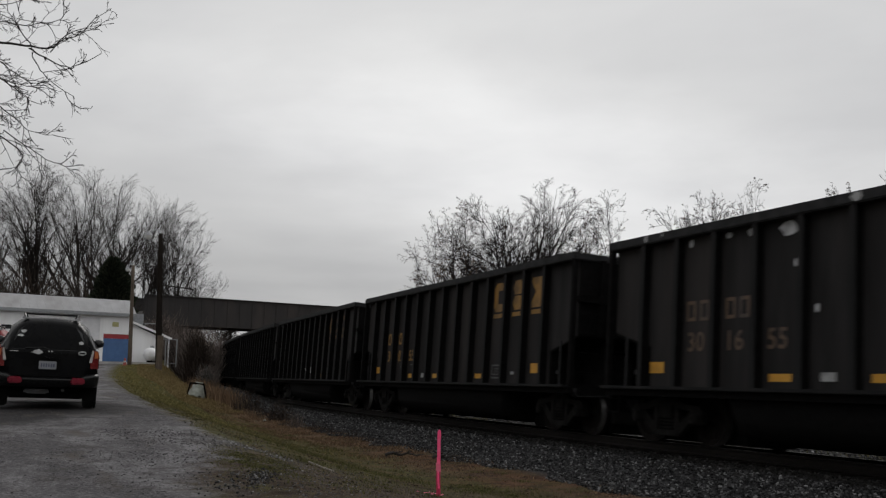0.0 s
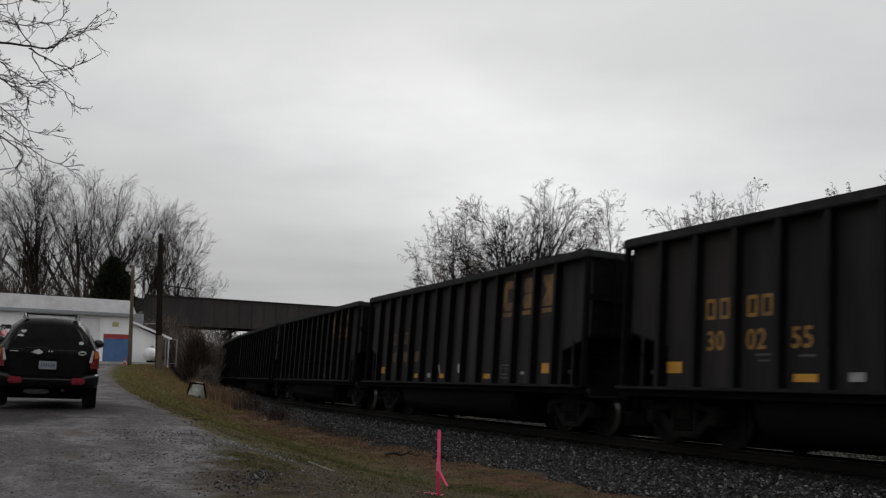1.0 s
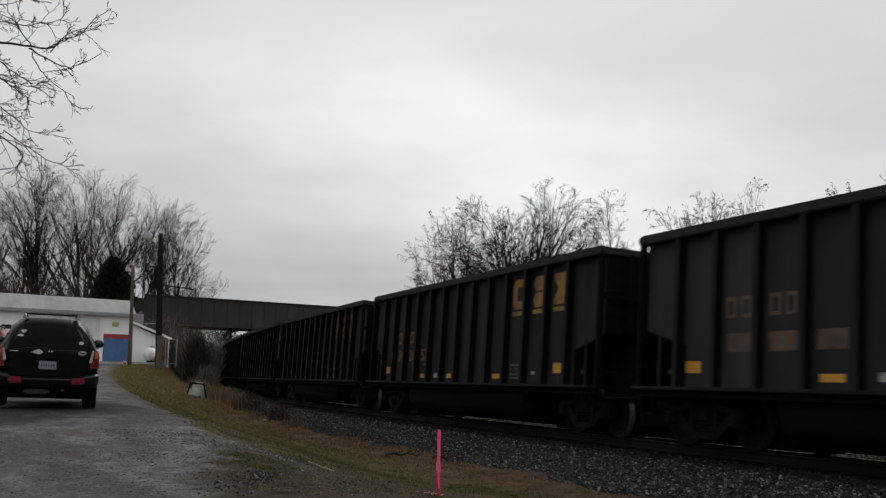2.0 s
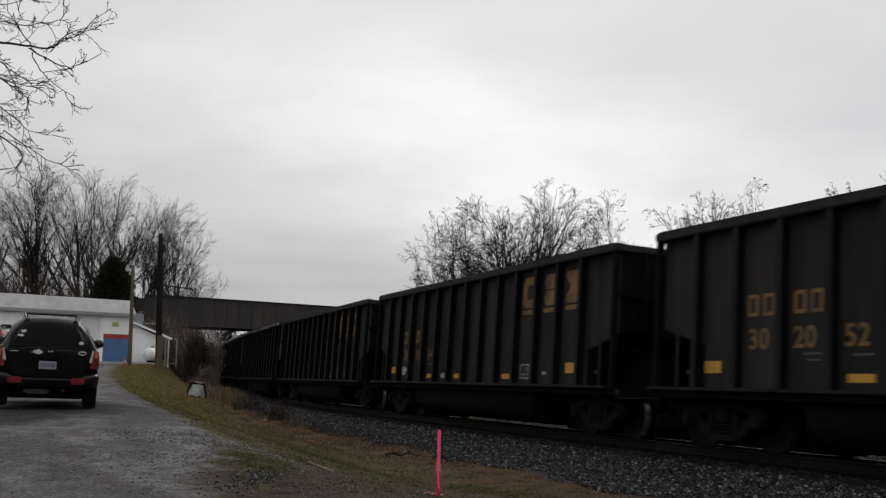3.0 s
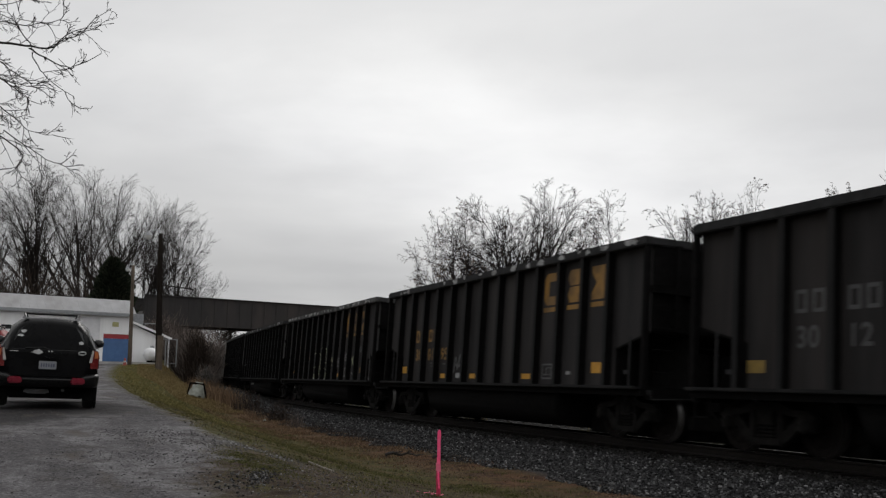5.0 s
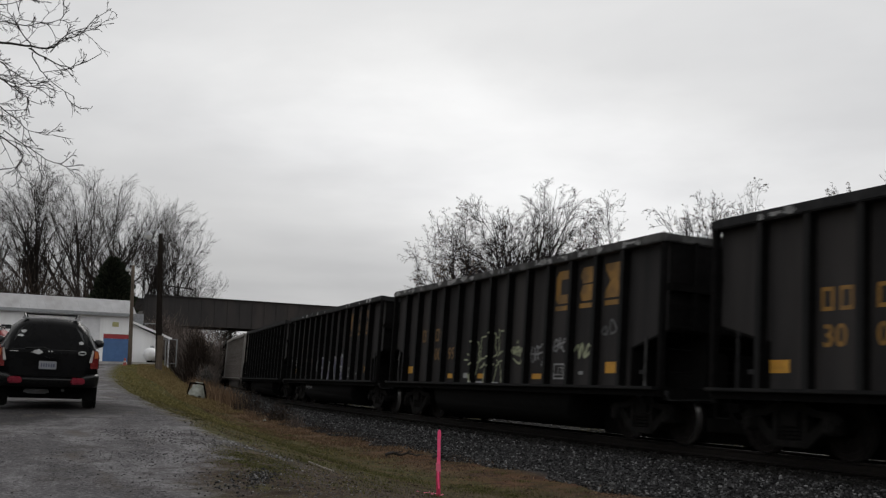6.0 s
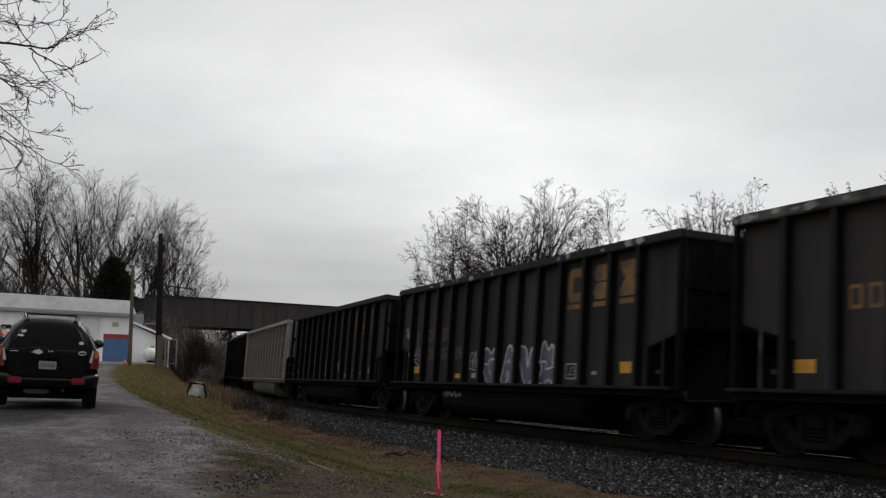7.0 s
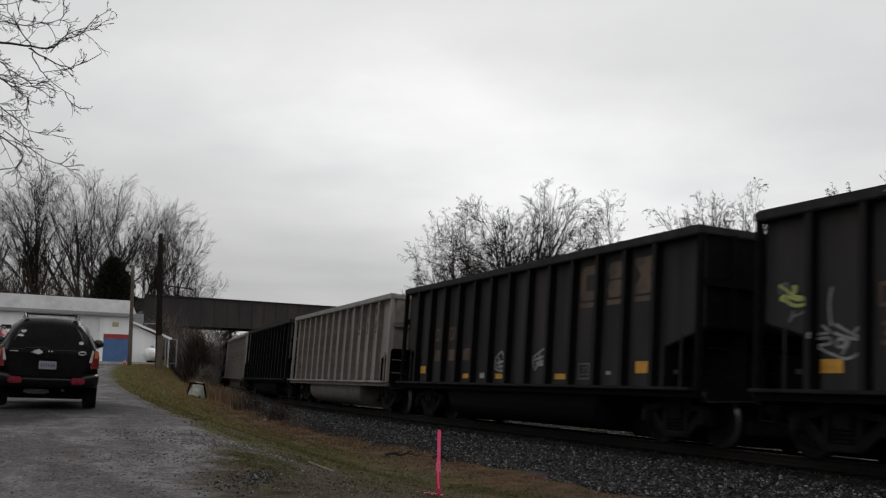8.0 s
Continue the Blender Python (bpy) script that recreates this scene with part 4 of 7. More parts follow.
def big_mark(car, material):
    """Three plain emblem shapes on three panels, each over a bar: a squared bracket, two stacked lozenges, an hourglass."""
    b = 1.77
    bm = bmesh.new()
    o, w = 10.38, 0.64
    flat(bm, [(o + 0.12, b), (o + w, b), (o + w, b + 0.19), (o + 0.22, b + 0.19)])
    flat(bm, [(o + 0.22, b + 0.52), (o + w, b + 0.52), (o + w, b + 0.71), (o + 0.12, b + 0.71)])
    flat(bm, [(o, b + 0.12), (o + 0.12, b), (o + 0.22, b + 0.19), (o + 0.22, b + 0.52), (o + 0.12, b + 0.71), (o, b + 0.59)], lift=0.0006)
    lay(car, "emblem", bm, material, "dull yellow painted emblem shape")
    bm = bmesh.new()
    o, w = 11.45, 0.58
    for z0, z1 in ((0.0, 0.335), (0.365, 0.70)):
        flat(bm, [(o + 0.1, b + z0), (o + w - 0.1, b + z0), (o + w, b + (z0 + z1) / 2), (o + w - 0.1, b + z1), (o + 0.1, b + z1), (o, b + (z0 + z1) / 2)])
    lay(car, "emblem", bm, material, "dull yellow painted emblem shape")
    bm = bmesh.new()
    o, w = 12.46, 0.68
    flat(bm, [(o, b), (o + w, b), (o + w, b + 0.12), (o + 0.5, b + 0.345), (o + 0.2, b + 0.345), (o, b + 0.12)])
    flat(bm, [(o + 0.2, b + 0.345), (o + 0.5, b + 0.345), (o + w, b + 0.57), (o + w, b + 0.69), (o, b + 0.69), (o, b + 0.57)], lift=0.0005)
    lay(car, "emblem", bm, material, "dull yellow painted emblem shape")
    for o, w in ((10.38, 0.66), (11.45, 0.56), (12.46, 0.68)):
        lay(car, "emblem_bar", flat_rect(bmesh.new(), o, 1.62, o + w, 1.72), material)


def small_mark(car, material):
    """Plain hollow marks where the owner's initials stand."""
    for o in (2.24, 2.60, 3.28, 3.62):
        bm = bmesh.new()
        strokes(bm, [(o + 0.03, 1.2), (o + 0.22, 1.2), (o + 0.22, 1.49), (o + 0.03, 1.49), (o + 0.03, 1.2)], 0.06)
        lay(car, "initial_bar", bm, material, "painted marking bar")


def tabs(car, strength=YELLOW, outline=None):
    for o0, z0, o1, z1, m in ((1.19, 0.28, 1.61, 0.48, strength), (4.34, 0.15, 4.84, 0.27, strength), (6.38, 0.15, 6.88, 0.27, strength),
                              (9.41, 0.15, 9.90, 0.27, strength), (12.59, 0.28, 13.1, 0.50, strength), (5.43, 0.16, 5.73, 0.29, WORN_WHITE), (11.53, 0.25, 11.72, 0.32, WORN_WHITE)):
        lay(car, "reflector_tab" if m is not WORN_WHITE else "data_label", flat_rect(bmesh.new(), o0, z0, o1, z1), m, "yellow reflector tab" if m is not WORN_WHITE else "worn white label")
    if outline:
        bm = bmesh.new()
        strokes(bm, [(10.45, 0.17), (10.88, 0.17), (10.88, 0.47), (10.45, 0.47), (10.45, 0.17)], 0.035)
        strokes(bm, [(10.53, 0.25), (10.65, 0.25), (10.65, 0.40)], 0.03, 0.002)
        strokes(bm, [(10.71, 0.25), (10.8, 0.25), (10.8, 0.4), (10.71, 0.4)], 0.02, 0.002)
        lay(car, "test_panel", bm, outline, "white outlined test panel")


def curve(pts, closed=False, steps=5):
    """Rounds a line through points."""
    n, out = len(pts), []
    for i in range(n if closed else n - 1):
        p = [pts[(i + k - 1) % n] if closed else pts[min(max(i + k - 1, 0), n - 1)] for k in range(4)]
        for j in range(steps):
            t = j / steps
            out.append(tuple(0.5 * (2 * p[1][c] + (p[2][c] - p[0][c]) * t + (2 * p[0][c] - 5 * p[1][c] + 4 * p[2][c] - p[3][c]) * t * t + (3 * p[1][c] - p[0][c] - 3 * p[2][c] + p[3][c]) * t ** 3) for c in (0, 1)))
    return out + [out[0] if closed else pts[-1]]


def blob_tag(car, pts, extra=()):
    """A fat sprayed shape inside one panel: purple fill, white edge, a few white lines."""
    ring = curve(pts, True)
    bm = bmesh.new()
    flat(bm, ring[:-1], 0.003)
    bmesh.ops.triangulate(bm, faces=bm.faces)
    lay(car, "spray_fill", bm, SPRAY_PURPLE, "purple sprayed fill")
    lay(car, "spray_edge", strokes(bmesh.new(), ring, 0.055, 0.005), SPRAY_WHITE, "white sprayed edge")
    for line in extra:
        lay(car, "spray_line", strokes(bmesh.new(), curve(line), 0.05, 0.03), SPRAY_WHITE)


def pairs(pts):
    return list(zip(pts, pts[1:]))


def on_post(o):
    """Whether a place along the side lies on one of the outside posts."""
    k = (o - HALF + 0.15) / 1.02
    return abs(k - round(k)) * 1.02 < 0.062


def tag_lines(car, lines, material, width=0.05):
    for line in lines:
        for over, run in groupby(pairs(curve(line)), lambda p: on_post((p[0][0] + p[1][0]) / 2)):
            run = list(run)
            pts = [run[0][0]] + [p[1] for p in run]
            lay(car, "spray_scrawl", strokes(bmesh.new(), pts, width, DEEP + 0.014 if over else 0.003), material, "sprayed scrawl")


def patches(car, places, material=WORN_WHITE):
    rng = random.Random(len(places))
    for o, z, w, h in places:
        pts = [(o + w * (0.5 + 0.5 * rng.uniform(0.7, 1.1) * math.cos(i * math.tau / 9)), z + h * (0.5 + 0.5 * rng.uniform(0.7, 1.1) * math.sin(i * math.tau / 9))) for i in range(9)]
        lay(car, "paint_patch", flat(bmesh.new(), pts, 0.002), material, "bare pale paint patch")


GREY_MARK = noisy("faded_grey_lettering", (0.05, 0.046, 0.042), (0.085, 0.08, 0.073), 6, 0.75)
DARK = "black steel bathtub coal car with ribbed sides"


def build_train():
    black = hopper_car(PAINT_BLACK, DUSTY_BLACK, SOOT_SHADE_BLACK, RIM_STEEL, DARK + ", yellow markings")
    # same car with the panel tone lowered for dimmer exposure
    sooty = hopper_car(PAINT_BLACK, DARKER_PANEL, SOOT_SHADE_BLACK, RIM_STEEL, "darker " + DARK + ", yellow markings")
    dumped = hopper_car(PAINT_BLACK, DUSTY_BLACK, SOOT_SHADE_BLACK, SCUFFED_RIM, DARK + ", scuffed rim, sprayed scrawls")
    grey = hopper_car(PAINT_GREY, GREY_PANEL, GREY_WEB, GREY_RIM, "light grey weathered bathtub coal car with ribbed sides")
    cars = {}
    for n in range(-1, 17):
        src = grey if n in (10, 12) else dumped if n == 7 else black
        cars[n] = copy_thing(sooty if n < 6 and n != 2 else src, Matrix())
    for src in (black, sooty, dumped, grey):
        for o in list(src.children_recursive):
            bpy.data.objects.remove(o)
        bpy.data.objects.remove(src)
    numbers = {0: ("30", "16", "55"), 1: ("30", "02", "55"), 3: ("30", "20", "52"), 4: ("30", "18", "14"), 5: ("30", "12", "32"), 6: ("30", "01", "95"), 7: ("", "00", "99"), 8: ("30", "07", "09")}
    faint = {0: WORN_YELLOW, 1: LOGO_YELLOW, 3: FADED_YELLOW, 4: FADED_YELLOW, 5: FAINT_WHITE, 6: LOGO_YELLOW, 7: FADED_YELLOW, 8: WORN_YELLOW}
    for n, car in cars.items():
        if n in (10, 12):
            big_mark(car, GREY_MARK)
            patches(car, [(10.55, 1.9, 0.12, 0.4), (11.6, 1.95, 0.1, 0.35), (12.7, 2.0, 0.12, 0.4)], WORN_WHITE)
            patches(car, [(6.35, 0.62, 0.3, 0.42), (6.5, 0.5, 0.12, 0.3)], RUST)
            if n == 10:
                tag_lines(car, [[(0.3, 0.8), (0.5, 0.5), (0.7, 0.85), (0.9, 0.5)], [(0.25, 0.6), (0.6, 0.65), (0.95, 0.7)]], SPRAY_PURPLE, 0.1)
            continue
        big_mark(car, WORN_YELLOW if n == 9 else FADED_YELLOW if n in (2, 4, 8) else LOGO_YELLOW)
        tabs(car, DULL_YELLOW if n == 5 else YELLOW, outline=WORN_WHITE if n in (4, 5, 7, 8) else DIM_WHITE)
        m = faint.get(n, WORN_YELLOW)
        small_mark(car, m)
        if n in numbers:
            for o, t in zip((2.27, 3.27, 4.28), numbers[n]):
                if t:
                    digits(car, t, o, 0.66, 0.33, m)
        else:
            for o in (2.27, 3.27, 4.28):
                lay(car, "number_bar", flat_rect(bmesh.new(), o, 0.62, o + 0.62, 0.92), m, "faded marking bar")
    for n in (1, 3, 4, 6):
        for o0, z0, o1, z1 in ((3.50, 0.55, 3.86, 0.585), (3.56, 0.46, 3.84, 0.49), (4.46, 0.52, 4.80, 0.555)):
            lay(cars[n], "stencil_bar", flat_rect(bmesh.new(), o0, z0, o1, z1), FAINT_WHITE, "faint stencilled bar")
    tag_lines(cars[4], [[(2.2, 0.32), (2.26, 0.46), (2.34, 0.3), (2.4, 0.47), (2.46, 0.28), (2.54, 0.44), (2.58, 0.36)], [(2.2, 0.4), (2.38, 0.39), (2.56, 0.41)], [(2.24, 0.28), (2.36, 0.25), (2.5, 0.28)]], SPRAY_WHITE, 0.05)
    patches(cars[0], [(2.25, 2.45, 0.14, 0.18), (3.23, 2.50, 0.19, 0.11), (3.78, 2.48, 0.2, 0.14), (3.88, 2.3, 0.1, 0.25), (3.89, 1.79, 0.08, 0.1), (4.52, 2.36, 0.45, 0.26), (4.86, 1.87, 0.09, 0.15), (5.3, 1.15, 0.1, 0.16)], SPRAY_WHITE)
    c = cars[8]
    blob_tag(c, [(6.14, 0.48), (6.19, 0.83), (6.39, 0.89), (6.62, 0.76), (6.83, 0.89), (6.94, 0.62), (6.96, 0.38), (6.87, 0.04), (6.49, 0.04)], [[(6.94, 0.62), (6.62, 0.6), (6.58, 0.42), (6.7, 0.25)], [(6.3, 0.5), (6.5, 0.5)]])
    blob_tag(c, [(7.29, 0.05), (7.37, 0.42), (7.57, 0.89), (7.76, 0.89), (7.88, 0.64), (8.02, 0.42), (8.0, 0.05)], [[(7.6, 0.2), (7.66, 0.33), (7.73, 0.2), (7.6, 0.06)], [(7.62, 0.52), (7.7, 0.6), (7.76, 0.52)]])
    blob_tag(c, [(8.16, 0.77), (8.31, 0.90), (8.57, 0.8), (8.68, 0.45), (8.78, 0.8), (9.02, 0.86), (9.01, 0.36), (8.8, 0.05), (8.53, 0.05)], [[(8.6, 0.8), (8.7, 0.42), (8.84, 0.75), (9.05, 0.82)]])
    blob_tag(c, [(9.27, 0.62), (9.35, 0.9), (9.46, 0.97), (9.63, 0.79), (9.79, 0.90), (9.9, 0.76), (9.85, 0.52), (10.0, 0.40), (9.99, 0.05), (9.28, 0.05), (9.36, 0.37)], [[(9.28, 0.52), (9.6, 0.52), (9.58, 0.37), (10.0, 0.43)], [(9.6, 0.08), (9.75, 0.14), (9.9, 0.06)]])
    tag_lines(c, [[(5.3, 0.4), (5.35, 0.75), (5.5, 0.78), (5.5, 0.42), (5.62, 0.75), (5.7, 0.8), (5.7, 0.42), (5.85, 0.88), (5.92, 0.8), (5.85, 0.45), (6.0, 0.62)], [(5.3, 0.4), (5.65, 0.36), (5.98, 0.4)], [(5.35, 0.6), (5.6, 0.58), (5.95, 0.66)]], SPRAY_GREY, 0.045)
    tag_lines(c, [[(0.43, 1.46), (0.36, 1.4), (0.51, 1.35), (0.69, 1.28), (0.87, 1.31), (0.81, 1.39), (0.63, 1.44), (0.69, 1.54), (0.63, 1.57), (0.63, 1.44), (0.51, 1.51), (0.34, 1.61)], [(0.47, 1.44), (0.63, 1.39), (0.77, 1.36)], [(0.45, 1.4), (0.59, 1.3), (0.79, 1.28)]], SPRAY_YELLOW, 0.05)
    tag_lines(c, [[(0.34, 1.49), (0.33, 1.59), (0.46, 1.64), (0.52, 1.57)], [(0.89, 1.24), (0.79, 1.16), (0.64, 1.13), (0.55, 1.05), (0.63, 1.2)]], DIM_WHITE, 0.04)
    tag_lines(c, [[(1.39, 1.5), (1.35, 1.34), (1.35, 1.15), (1.39, 0.96)], [(1.22, 0.96), (1.35, 0.86), (1.14, 0.84), (1.13, 0.78), (1.35, 0.78), (1.37, 0.7), (1.16, 0.68)], [(1.47, 0.97), (1.65, 0.88), (1.93, 0.75), (1.72, 0.77), (1.44, 0.85)], [(1.49, 0.68), (1.53, 0.76), (1.65, 0.73), (1.6, 0.64), (1.49, 0.67)], [(1.7, 0.76), (1.69, 0.68), (1.6, 0.55)], [(1.92, 0.95), (1.82, 0.85)], [(1.16, 0.64), (1.4, 0.55), (1.69, 0.48), (1.93, 0.57)]], SPRAY_GREY, 0.045)
    for line in ([(3.75, -0.34), (3.9, -0.2), (4.0, -0.34), (4.15, -0.2), (4.3, -0.34), (4.5, -0.2), (4.6, -0.34), (4.9, -0.22)], [(3.7, -0.28), (4.3, -0.26), (4.95, -0.3)]):
        lay(c, "spray_scrawl", strokes(bmesh.new(), curve(line), 0.05, 0.035), DIM_WHITE, "faint sprayed scrawl on the tub")
    c = cars[7]
    tag_lines(c, [[(5.47, 0.63), (5.75, 0.6), (5.88, 0.42), (5.86, 0.19), (5.93, -0.0)], [(5.65, 0.78), (5.83, 0.72), (5.95, 0.8), (5.94, 0.95)], [(6.04, 1.07), (6.31, 1.06), (6.4, 0.92), (6.38, 0.69), (6.47, 0.59)], [(5.75, 0.58), (6.05, 0.47), (6.42, 0.59), (6.67, 0.65), (6.88, 0.63)], [(6.02, 0.46), (6.12, 0.25), (6.25, 0.02)], [(6.42, 0.55), (6.24, 0.25), (6.24, 0.02)], [(6.5, 0.58), (6.51, 0.92), (6.5, 1.15), (6.66, 1.19), (6.86, 1.17), (6.84, 0.97), (6.83, 0.68)], [(6.49, 0.4), (6.7, 0.48), (6.81, 0.58), (6.77, 0.32), (6.73, 0.06)], [(6.91, 0.61), (6.9, 0.42), (6.98, 0.26)], [(6.83, 1.1), (6.97, 1.06), (7.01, 1.26)]], SPRAY_LIME, 0.042)
    tag_lines(c, [[(7.25, 1.26), (7.38, 1.21), (7.37, 0.95), (7.48, 0.76), (7.28, 0.68), (7.01, 0.69)], [(7.41, 1.14), (7.56, 1.17), (7.54, 1.34)], [(7.56, 1.17), (7.6, 0.76)], [(7.65, 1.29), (7.85, 1.29), (7.97, 1.21), (7.89, 1.03), (7.89, 0.87), (8.0, 0.81), (7.77, 0.8), (7.53, 0.69)], [(8.0, 0.81), (7.98, 0.41), (7.92, 0.13)], [(7.48, 0.6), (7.56, 0.51), (7.44, 0.44)], [(7.56, 0.54), (7.72, 0.41), (7.8, 0.04)], [(7.49, 0.41), (7.36, 0.07)], [(7.56, 0.54), (7.78, 0.58), (7.98, 0.56)], [(7.21, 0.45), (7.34, 0.51)]], SPRAY_LIME, 0.042)
    tag_lines(c, [[(5.75, 0.035), (6.3, 0.05), (6.9, 0.035), (7.6, 0.03)]], SPRAY_WHITE, 0.06)
    tag_lines(c, [[(8.3, 0.78), (8.40, 0.90), (8.46, 0.72), (8.54, 0.9), (8.6, 0.7), (8.68, 0.9), (8.75, 0.68), (8.82, 0.86), (8.88, 0.72)], [(8.28, 0.82), (8.6, 0.78), (8.9, 0.84)], [(8.34, 0.74), (8.6, 0.86), (8.86, 0.76)], [(8.4, 0.62), (8.55, 0.56), (8.76, 0.5), (8.86, 0.62)], [(8.58, 0.98), (8.62, 1.04)]], SPRAY_LIME, 0.042)
    tag_lines(c, [[(9.36, 0.87), (9.34, 0.7), (9.37, 0.57), (9.46, 0.53), (9.52, 0.64), (9.5, 0.86)], [(9.56, 0.56), (9.58, 0.84), (9.66, 0.86), (9.68, 0.58)], [(9.6, 0.88), (9.75, 0.85), (9.88, 0.92), (9.94, 0.75), (9.87, 0.5), (9.92, 0.42)], [(9.3, 0.72), (9.6, 0.70), (9.9, 0.75)]], SPRAY_GREY, 0.045)
    tag_lines(c, [[(10.4, 0.76), (10.44, 0.94), (10.54, 1.0), (10.6, 0.84), (10.52, 0.74), (10.42, 0.8)], [(10.62, 0.82), (10.68, 1.04), (10.74, 0.8), (10.84, 1.0), (10.95, 0.96), (10.97, 0.8), (10.86, 0.74), (10.8, 0.84)], [(10.38, 0.82), (10.66, 0.9), (10.98, 0.96)]], SPRAY_GREY, 0.042)
    tag_lines(c, [[(11.33, 0.75), (11.5, 0.85), (11.55, 0.6), (11.65, 0.88), (11.75, 0.62), (11.9, 0.85), (12.0, 0.75), (11.8, 0.6)]], SPRAY_LIME, 0.06)
    tag_lines(c, [[(12.4, 1.1), (12.55, 1.2), (12.6, 1.05), (12.45, 1.06)], [(12.7, 1.1), (12.75, 1.32), (12.88, 1.25), (12.95, 1.1), (12.75, 1.05)]], DIM_WHITE, 0.05)
    tag_lines(cars[9], [[(6.35, 0.38), (6.37, 0.63), (6.67, 0.79), (6.8, 0.65), (6.79, 0.34), (6.41, 0.38)], [(6.44, 0.52), (6.76, 0.56)], [(6.43, 0.43), (6.77, 0.45)], [(6.53, 0.65), (6.68, 0.34)]], SPRAY_GREY, 0.06)
    tag_lines(cars[9], [[(8.41, 0.42), (8.36, 0.61), (8.52, 0.69), (8.94, 0.81), (8.97, 0.5), (8.64, 0.46), (8.47, 0.35)], [(8.44, 0.58), (8.93, 0.66)], [(8.5, 0.5), (8.94, 0.56)], [(8.65, 0.71), (8.73, 0.46)]], SPRAY_GREY, 0.06)
    tag_lines(cars[2], [[(8.0, 0.4), (8.1, 0.75), (8.2, 0.3)], [(6.3, 0.5), (6.4, 0.3)]], SPRAY_WHITE, 0.07)
    tag_lines(cars[6], [[(5.3, 0.3), (5.4, 0.7), (5.55, 0.4), (5.7, 0.75), (5.8, 0.5), (5.4, 0.5)]], DIM_WHITE, 0.06)
    # bare scuffs along the rims of the cars that were dumped hard
    for n, k in ((6, 22), (7, 46), (8, 14), (0, 5)):
        rng = random.Random(n)
        for i in range(k):
            o = rng.uniform(0, BODY - 0.5)
            bm = bmesh.new()
            w = 0.08 + 0.45 * rng.random() ** 2
            c, tall = rng.uniform(-0.11, -0.05), rng.uniform(0.03, 0.10)
            pts = [(o + w * (0.5 + rng.uniform(0.2, 0.55) * math.cos(j * math.tau / 11)) - HALF, -1.6485 - 0.0002 * i, min(TOP - 0.015, max(TOP - 0.155, TOP + c + tall * rng.uniform(0.3, 1.4) * math.sin(j * math.tau / 11)))) for j in range(11)]
            bm.faces.new([bm.verts.new(p) for p in pts])
            lay(cars[n], "rim_scuff", bm, WORN_WHITE, "bare scuff on the rim")
    return cars


# ---- trees ----
BARK = noisy("grey_brown_bark", (0.014, 0.0125, 0.0115), (0.034, 0.030, 0.027), 9, 0.95, spec=0.05, bump=0.6, bump_scale=25, stretch=(3, 3, 0.6))
TWIG = noisy("thin_twigs", (0.014, 0.012, 0.011), (0.034, 0.029, 0.026), 6, 0.95, spec=0.05)
TRACK_BARK = noisy("dark_damp_twigs", (0.010, 0.008, 0.008), (0.024, 0.020, 0.019), 7, 0.95, spec=0.03)
NEAR_BARK = noisy("dark_wet_bark", (0.015, 0.013, 0.012), (0.035, 0.031, 0.028), 12, 0.85, bump=0.4, bump_scale=60)
DRY_LEAF = island_mat("dry_brown_leaves", [(0.0, (0.04, 0.026, 0.016)), (0.6, (0.09, 0.06, 0.036)), (1.0, (0.15, 0.10, 0.055))])
NEEDLE = island_mat("dark_evergreen", [(0.0, (0.013, 0.017, 0.012)), (0.6, (0.028, 0.034, 0.023)), (1.0, (0.05, 0.056, 0.036))], 0.95, 0.05)
THICKET = island_mat("brown_brush", [(0.0, (0.05, 0.041, 0.037)), (0.6, (0.12, 0.10, 0.09)), (1.0, (0.24, 0.20, 0.175))], 0.95, 0.05)


def limb(store, pts, radii, n):
    """A tapering limb through points, as one skin."""
    V, F = store
    prev = None
    for i, (p, r) in enumerate(zip(pts, radii)):
        d = (pts[min(i + 1, len(pts) - 1)] - pts[max(i - 1, 0)])
        q = d.to_track_quat("Z", "Y")
        k = len(V)
        for j in range(n):
            t = j * math.tau / n
            V.append(p + q @ Vector((r * math.cos(t), r * math.sin(t), 0)))
        if prev is not None:
            for j in range(n):
                F.append((prev + j, prev + (j + 1) % n, k + (j + 1) % n, k + j))
        prev = k


